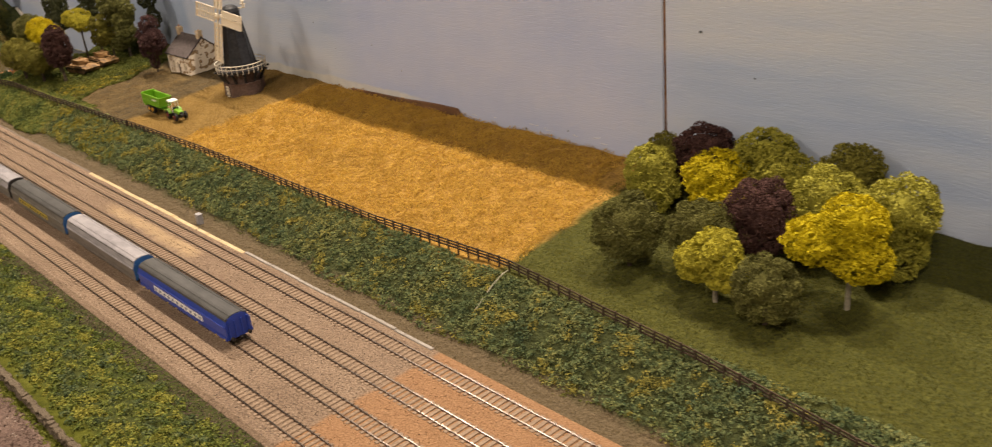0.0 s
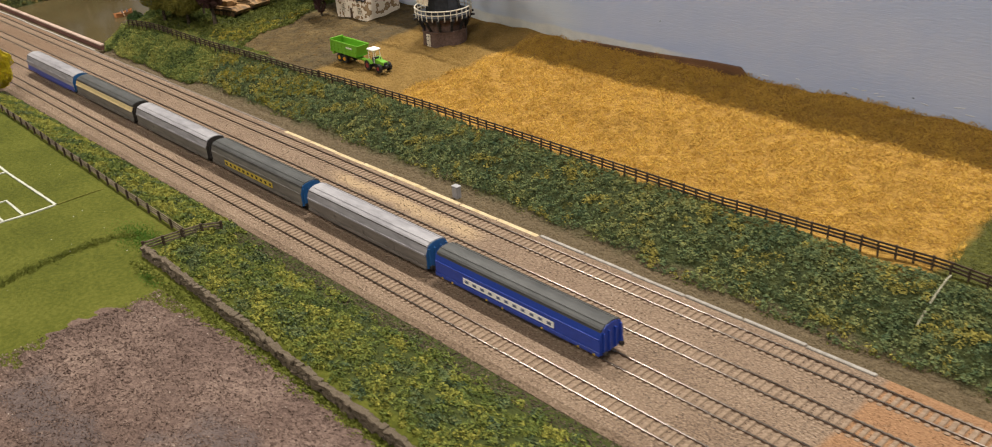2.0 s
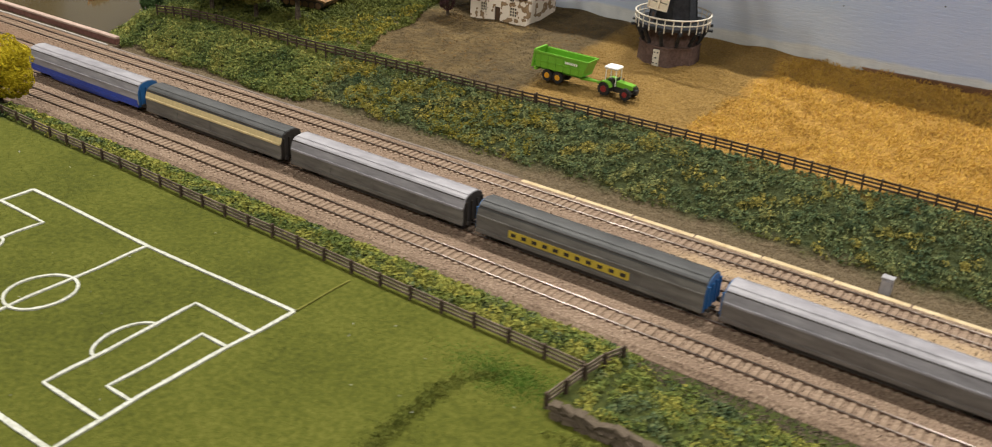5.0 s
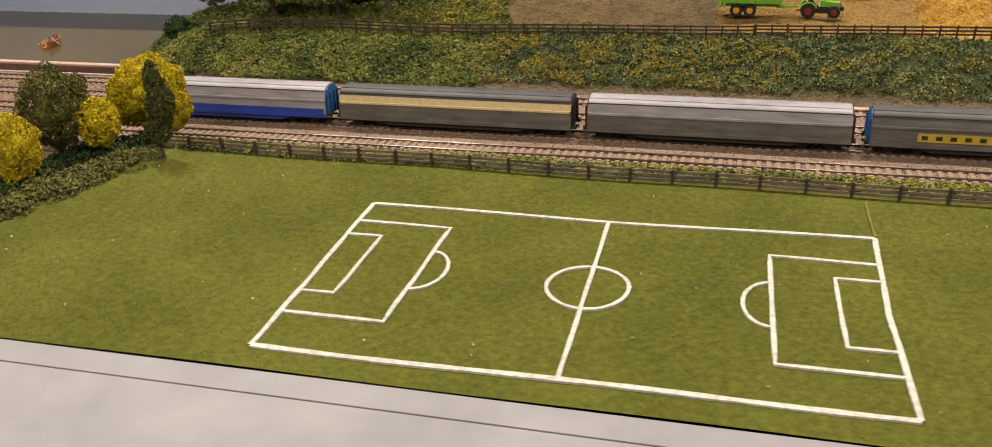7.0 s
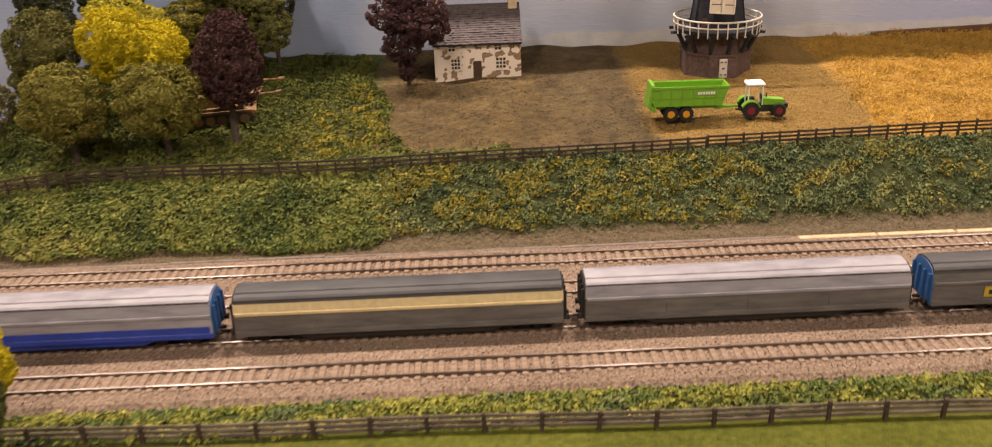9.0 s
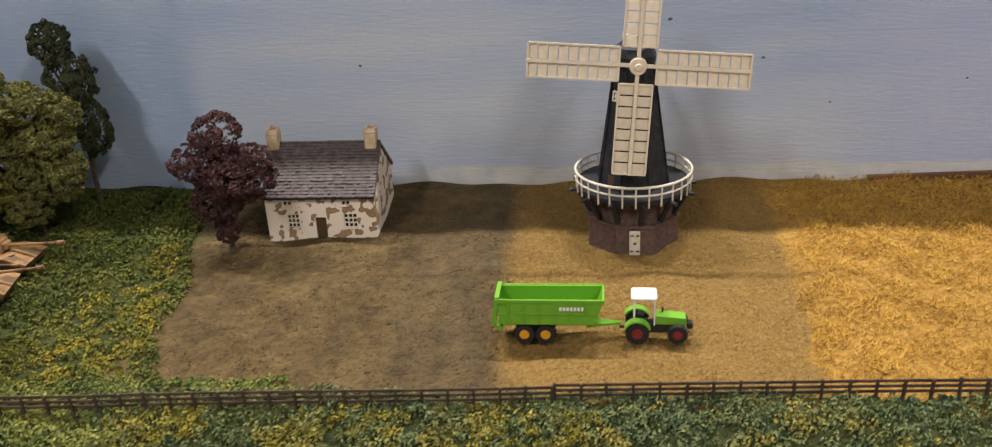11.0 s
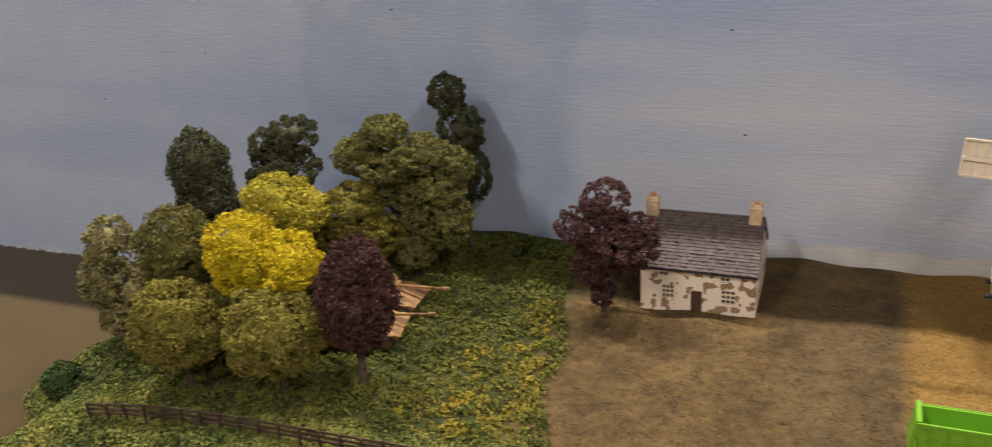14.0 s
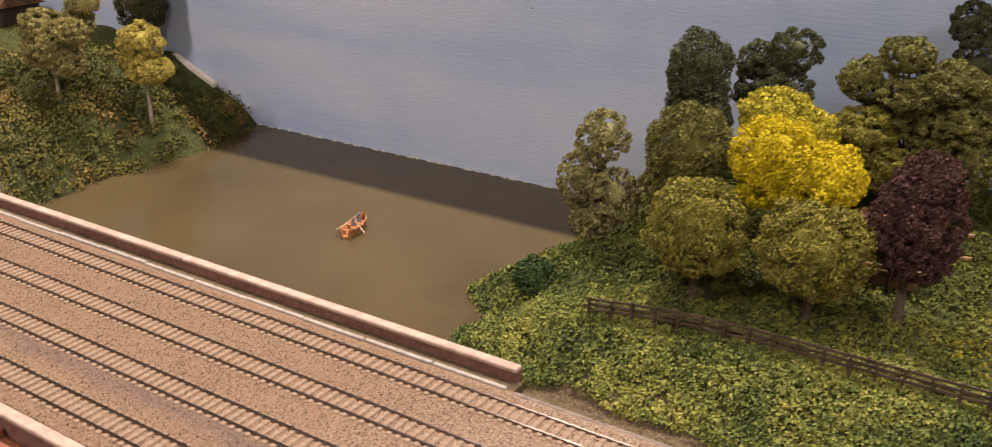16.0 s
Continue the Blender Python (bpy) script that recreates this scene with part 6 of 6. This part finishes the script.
REDP = plain("dull_red_paint", (0.16, 0.035, 0.035), rough=0.5)
SLATEBLUE = plain("slate_blue_lettering", (0.10, 0.12, 0.20), rough=0.5)
UNDER = plain("dark_underframe", (0.025, 0.020, 0.017), rough=0.75)
WL, WW = 0.0590, 0.0084
PITCH = 0.1260


def wagon(label, side, roof, end, band=None, letters=None, letter_mat=None, low=None, shoulder=None):
    w = thing("covered_wagon", label, "rail wagon", group="wagons of the goods train")
    lo, hi = 0.0052, 0.0130
    part("body", boxed(-WL, WL, -WW, WW, lo, hi), side, w)
    for sy in (-1, 1):
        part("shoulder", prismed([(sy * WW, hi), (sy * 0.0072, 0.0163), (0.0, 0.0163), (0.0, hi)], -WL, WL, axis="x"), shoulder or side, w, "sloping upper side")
    arch = [(0.0073 * math.cos(a), 0.0163 + 0.0034 * math.sin(a)) for a in np.linspace(0.0, math.pi, 11)]
    part("roof", prismed(arch, -WL + 0.0003, WL - 0.0003, axis="x"), roof, w, "low curved roof")
    for a in (0.35, 1.0, 2.14, 2.79):
        yy, zz = 0.0073 * math.cos(a), 0.0163 + 0.0034 * math.sin(a)
        part("roof_rib", tubed((-WL + 0.0005, yy, zz), (WL - 0.0005, yy, zz), 0.00034, n=5), UNDER if abs(math.cos(a)) > 0.8 else roof, w)
    for sy in (-1, 1):
        y0, y1 = sorted((sy * WW, sy * (WW + 0.0005)))
        part("roof_gutter", boxed(-WL + 0.0006, WL - 0.0006, y0, y1, hi - 0.0008, hi + 0.0004, bevel=0.0001), shoulder or side, w)
        part("sill", boxed(-WL, WL, y0, y1, lo - 0.0012, lo + 0.0008, bevel=0.0001), low or side, w)
        ym = sorted((sy * WW * 0.86, sy * WW * 0.92))
        part("truss_skirt", prismed([(-0.040, lo - 0.001), (0.040, lo - 0.001), (0.034, lo - 0.0034), (-0.034, lo - 0.0034)], ym[0], ym[1]), low or UNDER, w)
        for xx in (-0.0295, 0.0, 0.0295):
            part("door_seam", boxed(xx - 0.0002, xx + 0.0002, min(sy * WW, sy * (WW + 0.00025)), max(sy * WW, sy * (WW + 0.00025)), lo + 0.001, hi - 0.003), side, w)
        if band:
            part("stripe", boxed(-WL + 0.001, WL - 0.001, min(sy * (WW + 0.0001), sy * (WW + 0.0003)), max(sy * (WW + 0.0001), sy * (WW + 0.0003)), band[1], band[2]), band[0], w)
        if letters:
            back, x0, x1, z0, z1 = letters
            pan = part("name_panel", boxed(x0, x1, min(sy * (WW + 0.0001), sy * (WW + 0.0004)), max(sy * (WW + 0.0001), sy * (WW + 0.0004)), z0, z1), back, w)
            n = 11
            for i in range(n):
                xa = x0 + (x1 - x0) * (i + 0.28) / n
                part("lettering_bar", boxed(xa, xa + (x1 - x0) / n * 0.44, min(sy * (WW + 0.00035), sy * (WW + 0.00052)), max(sy * (WW + 0.00035), sy * (WW + 0.00052)), z0 + 0.0010, z1 - 0.0010), letter_mat, pan)
        for xx in (-0.053, -0.045, -0.018, -0.006, 0.022, 0.046, 0.056):
            if side is BLUE:
                part("yellow_mark", boxed(xx - 0.0004, xx + 0.0004, min(sy * (WW + 0.0005), sy * (WW + 0.0008)), max(sy * (WW + 0.0005), sy * (WW + 0.0008)), lo - 0.0014, lo - 0.0004), YELP, w)
    for sx in (-1, 1):
        a, b = sorted((sx * WL, sx * (WL + 0.0003)))
        part("end_panel", prismed([(y, z) for y, z in [(-WW + 0.0002, lo - 0.001), (WW - 0.0002, lo - 0.001)] + [(WW - 0.0002, hi), (0.0070, 0.0161)] + [(0.0068 * math.cos(t), 0.0162 + 0.0031 * math.sin(t)) for t in np.linspace(0.1, math.pi - 0.1, 7)] + [(-0.0070, 0.0161), (-WW + 0.0002, hi)]], a, b, axis="x"), end, w, "painted wagon end")
        for yy in (-0.0062, -0.0022, 0.0022, 0.0062):
            p, q = sorted((sx * (WL + 0.0003), sx * (WL + 0.0013)))
            part("end_rib", boxed(p, q, yy - 0.0004, yy + 0.0004, lo, hi + 0.003), end, w)
        for yy in (-0.0058, 0.0058):
            part("buffer", tubed((sx * WL, yy, 0.0050), (sx * (WL + 0.0022), yy, 0.0050), 0.0009, 0.0013, n=8), UNDER, w)
        part("coupling", boxed(min(sx * WL, sx * (WL + 0.0026)), max(sx * WL, sx * (WL + 0.0026)), -0.0007, 0.0007, 0.0034, 0.0044), UNDER, w)
        xc = sx * 0.0445
        bogie = part("bogie", boxed(xc - 0.0090, xc + 0.0090, -0.0066, 0.0066, 0.0026, 0.0052, bevel=0.0005), UNDER, w)
        for dx in (-0.0060, 0.0060):
            part("axle", tubed((xc + dx, -0.0052, 0.0030), (xc + dx, 0.0052, 0.0030), 0.0005, n=6), UNDER, bogie)
            for yy in (-0.0046, 0.0046):
                part("wheel", tubed((xc + dx, yy - 0.0008, 0.00305), (xc + dx, yy + 0.0008, 0.00305), 0.0030, n=16), UNDER, bogie)
    part("underframe", boxed(-WL + 0.002, WL - 0.002, -0.0050, 0.0050, 0.0042, lo - 0.0003, bevel=0.0003), UNDER, w)
    return w


TAIL = 0.4000
kinds = [
    ("royal blue covered bogie wagon with white name panel", dict(side=BLUE, roof=DKROOF, end=BLUE, letters=(WHITEP, -0.036, 0.030, 0.0072, 0.0108), letter_mat=SLATEBLUE)),
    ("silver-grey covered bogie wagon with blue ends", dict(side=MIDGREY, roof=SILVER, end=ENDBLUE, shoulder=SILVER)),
    ("grimy grey covered wagon with yellow-lettered panel and blue ends", dict(side=DIRTYGREY, roof=DKROOF, end=ENDBLUE, letters=(PANELYEL, -0.040, 0.024, 0.0070, 0.0108), letter_mat=UNDER)),
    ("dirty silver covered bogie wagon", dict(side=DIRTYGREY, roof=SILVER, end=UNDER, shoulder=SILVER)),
    ("dark grey covered wagon with cream upper sides", dict(side=DIRTYGREY, roof=DKROOF, end=UNDER, shoulder=CREAMP)),
    ("silver covered wagon with a blue lower band and blue ends", dict(side=SILVER, roof=SILVER, end=ENDBLUE, band=(BLUE, 0.0056, 0.0086), low=BLUE)),
]
for i, (lab, kw) in enumerate(kinds):
    w = wagon(lab, **kw)
    w.matrix_world = pose(TAIL - PITCH * (i + 0.5), TRACKS[1], 0.0)

# ---- rowing boat on the river ----
BOATWOOD = plain("varnished_orange_wood", (0.33, 0.145, 0.055), rough=0.45)
FIGURE = plain("painted_figure", (0.16, 0.15, 0.17), rough=0.6)
boat = thing("rowing_boat", "small varnished orange wooden rowing boat on brown water", "boat", pose(-0.5415, 0.2030, -0.0089, 0, 0, 106))
bm = bmesh.new()
secs = []
for x, w, z in ((-0.0130, 0.0030, 0.0052), (-0.0090, 0.0042, 0.0042), (0.0, 0.0050, 0.0037), (0.0080, 0.0038, 0.0043), (0.0135, 0.0002, 0.0060)):
    secs.append([bm.verts.new(p) for p in ((x, -w, z), (x, -w * 0.6, -0.001), (x, w * 0.6, -0.001), (x, w, z), (x, w * 0.86, z), (x, w * 0.5, 0.0008), (x, -w * 0.5, 0.0008), (x, -w * 0.86, z))])
for a, b in zip(secs, secs[1:]):
    for i in range(8):
        bm.faces.new((a[i], a[(i + 1) % 8], b[(i + 1) % 8], b[i]))
bm.faces.new(secs[0])
part("hull", bm, BOATWOOD, boat)
for xx in (-0.0085, -0.001, 0.006):
    part("thwart", boxed(xx - 0.0009, xx + 0.0009, -0.0036, 0.0036, 0.0026, 0.0031), BOATWOOD, boat)
for sy in (-1, 1):
    part("oar", tubed((-0.001, sy * 0.001, 0.0056), (-0.006, sy * 0.0085, 0.0014), 0.00025, n=5), CHIMNEY, boat)
for nm, xx, c in (("figurine", -0.0015, 0.0), ("figurine", 0.0058, 0.0)):
    bm = tubed((xx, 0, 0.0030), (xx, 0, 0.0062), 0.0014, 0.0010, 8)
    blob(bm, (xx, 0, 0.0070), 0.0009, 0.0009, 0.0010, 0.0, 1)
    f = part(nm, bm, FIGURE)
    f.matrix_world = boat.matrix_world.copy()
    tagged(f, "tiny plain painted figure seated in the rowing boat", "figurine", "figures in the boat")

# ---- camouflaged model tanks under the trees ----
SAND = mat("sand_camouflage", [(0.42, (0.30, 0.175, 0.075)), (0.50, (0.25, 0.142, 0.06)), (0.58, (0.12, 0.072, 0.033))], scale=120, rough=0.7, bump=0.3, detail=2)
TRACKM = plain("muddy_track_metal", (0.045, 0.032, 0.022), rough=0.8)


def tank(x, y, turn, label, aim=0):
    z = float(far_height(x, y)) + 0.0009
    t = thing("tank", label, "tank", pose(x, y, z, 0, 0, turn), "model tanks")
    part("hull", prismed([(-0.021, 0.0050), (-0.019, 0.0092), (0.012, 0.0096), (0.0215, 0.0066), (0.0195, 0.0032), (-0.019, 0.0032)], -0.0098, 0.0098), SAND, t)
    for sy in (-1, 1):
        y0, y1 = sorted((sy * 0.0062, sy * 0.0102))
        tr = part("track", prismed([(-0.0205, 0.0046), (-0.0175, 0.0010), (0.0160, 0.0010), (0.0200, 0.0042), (0.0190, 0.0060), (-0.0195, 0.0062)], y0, y1), TRACKM, t)
        for i in range(6):
            xx = -0.0140 + i * 0.0058
            part("road_wheel", tubed((xx, sy * 0.0098, 0.0030), (xx, sy * 0.0106, 0.0030), 0.0024, n=12), SAND, tr)
        y0, y1 = sorted((sy * 0.0086, sy * 0.0108))
        part("side_skirt", boxed(-0.0195, 0.0190, y0, y1, 0.0068, 0.0078, bevel=0.0002), SAND, t)
    tur = part("turret", prismed([(-0.0095, -0.0062), (0.0048, -0.0070), (0.0085, -0.0030), (0.0085, 0.0030), (0.0048, 0.0070), (-0.0095, 0.0062)], 0.0098, 0.0148, axis="z"), SAND, t)
    part("cupola", tubed((-0.0045, 0.0025, 0.0146), (-0.0045, 0.0025, 0.0166), 0.0021, 0.0018, n=10), SAND, tur)
    part("mantlet", boxed(0.0080, 0.0104, -0.0024, 0.0024, 0.0106, 0.0140, bevel=0.0005), SAND, tur)
    bm = tubed((0.0100, 0, 0.0123), (0.0330, 0, 0.0128), 0.0008, 0.0006, 8)
    tube(bm, (0.0325, 0, 0.0128), (0.0355, 0, 0.0129), 0.0011, n=8)
    part("gun_barrel", bm, SAND, tur, "long sand-coloured gun barrel")
    part("stowage_box", boxed(-0.0125, -0.0094, -0.0045, 0.0045, 0.0100, 0.0128, bevel=0.0004), SAND, tur)
    part("hatch", tubed((0.0125, -0.0045, 0.0088), (0.0125, -0.0045, 0.0096), 0.0016, n=10), SAND, t)
    return t


tank(-0.2745, 0.2120, 12, "sand-camouflaged model tank half hidden under a copper beech")
tank(-0.2770, 0.2390, 2, "second sand-camouflaged model tank parked under the trees")

# ---- far paddock: cows and a barn ----
COW = plain("chestnut_cow_hide", (0.34, 0.11, 0.035), rough=0.7)
for x, y, a in ((-0.975, 0.245, 20), (-0.905, 0.275, 160)):
    bm = bmesh.new()
    blob(bm, (0, 0, 0.0072), 0.0075, 0.0032, 0.0034, 0.1, 2)
    for lx in (-0.005, 0.005):
        for ly in (-0.0018, 0.0018):
            tube(bm, (lx, ly, 0.0), (lx, ly, 0.006), 0.0007, 0.0010, 6)
    tube(bm, (0.006, 0, 0.0080), (0.0100, 0, 0.0098), 0.0016, 0.0012, 7)
    blob(bm, (0.0112, 0, 0.0092), 0.0021, 0.0012, 0.0013, 0.0, 1)
    cow = part("toy_cow", bm, COW)
    cow.matrix_world = pose(x, y, float(far_height(x, y)), 0, 0, a)
    tagged(cow, "small chestnut brown toy cow standing in a paddock", "toy cow", "toy cows")
barn = thing("barn", "low dark brown barn with a pale roof edge", "barn", pose(-1.030, 0.290, float(far_height(-1.03, 0.290)) - 0.004, 0, 0, 4))
part("wall", boxed(-0.05, 0.05, -0.02, 0.02, -0.004, 0.020, bevel=0.0004), TRACKM, barn)
part("roof", prismed([(-0.024, 0.019), (0.024, 0.019), (0.0, 0.034)], -0.053, 0.053, axis="x"), BOARD, barn)
part("fascia", boxed(-0.054, 0.054, -0.0255, -0.0242, 0.017, 0.0205), GREYLID, barn)
PALESTRIP = plain("pale_painted_wood", (0.66, 0.62, 0.54), rough=0.7)
strip = part("edge_strip", prismed([(-0.822, 0.0330), (-0.779, 0.0145), (-0.779, 0.0176), (-0.822, 0.0361)], 0.3170, 0.3215), PALESTRIP)
tagged(strip, "pale wooden strip along the foot of the back board", "wood strip")

# specks of white filler along the foot of the board at the water's edge
seam = thing("sealant_line", "broken line of white sealant where water meets the back board", "sealant")
rr = random.Random(11)
x = -0.765
while x < -0.40:
    w = rr.uniform(0.0015, 0.007)
    part("sealant_bead", boxed(x, x + w, 0.3210, 0.3227, -0.0098, -0.0091 + rr.uniform(0, 0.0003), bevel=0.0001), LINE, seam)
    x += w + rr.uniform(0.001, 0.012)

# pale filler where two baseboards meet, running down the bank
FILLER = mat("dusty_filler", [(0.3, (0.24, 0.22, 0.15)), (0.7, (0.42, 0.40, 0.30))], scale=400, rough=0.9)
fill = thing("joint_filler", "broken white filler line across the bank where boards meet", "filler")
for i in range(8):
    if i != 5:
        xa, ya = 0.4965 - 0.0002 * i, 0.1600 - 0.0034 * i
        za, zb = float(far_height(xa, ya)), float(far_height(xa, ya - 0.0034))
        part("filler_bead", tubed((xa, ya, za + 0.0022), (xa - 0.0002, ya - 0.0036, zb + 0.0022), 0.0005, 0.0004, n=5), FILLER, fill)

# torn brown board edge showing above the wheat
bm = bmesh.new()
top = [(0.12, 0.0385), (0.20, 0.0405), (0.245, 0.0430), (0.274, 0.0434), (0.279, 0.0385)]
prism(bm, [(x, z) for x, z in top] + [(0.282, 0.030), (0.14, 0.030)], 0.3195, 0.3222)
tagged(part("board_edge", bm, BOARD), "torn brown hardboard edge at the foot of the back board", "board edge")

# ---- repeated pieces: wall stones and sleepers ----
stone_course(0.131, 0.62)

SL = 0.0041
sl_bm = boxed(-0.00115, 0.00115, -0.0068, 0.0068, -0.0030, -0.0007, bevel=0.0003)
for v in sl_bm.verts:
    if abs(v.co.y) < 0.003 and v.co.z > -0.0014:
        v.co.z -= 0.0004
sl_ob = part("sleeper", sl_bm, SLEEPER, tracks[0])
SL_MESH = sl_ob.data
sl_ob.location = (-0.60, TRACKS[0], 0)
for t, y in zip(tracks, TRACKS):
    count = 0
    rest = bmesh.new()
    r = random.Random(int(y * 1e4))
    k = 0
    x = -1.30
    while x < 1.30:
        j = r.uniform(-0.0002, 0.0002)
        if -0.68 < x < 0.53 and not (y == TRACKS[0] and abs(x + 0.60) < 0.003):
            ob = new("sleeper", SL_MESH)
            ob.parent = t
            ob.matrix_local = pose(x + j, y + r.uniform(-0.0002, 0.0002), r.uniform(-0.0001, 0.0001), 0, 0, r.uniform(-0.8, 0.8))
        else:
            box(rest, x + j - 0.00115, x + j + 0.00115, y - 0.0068, y + 0.0068, -0.0030, -0.0007)
        x += SL
    ro = part("distant_sleeper", rest, SLEEPER, t)
    tagged(ro, kind="stuff")
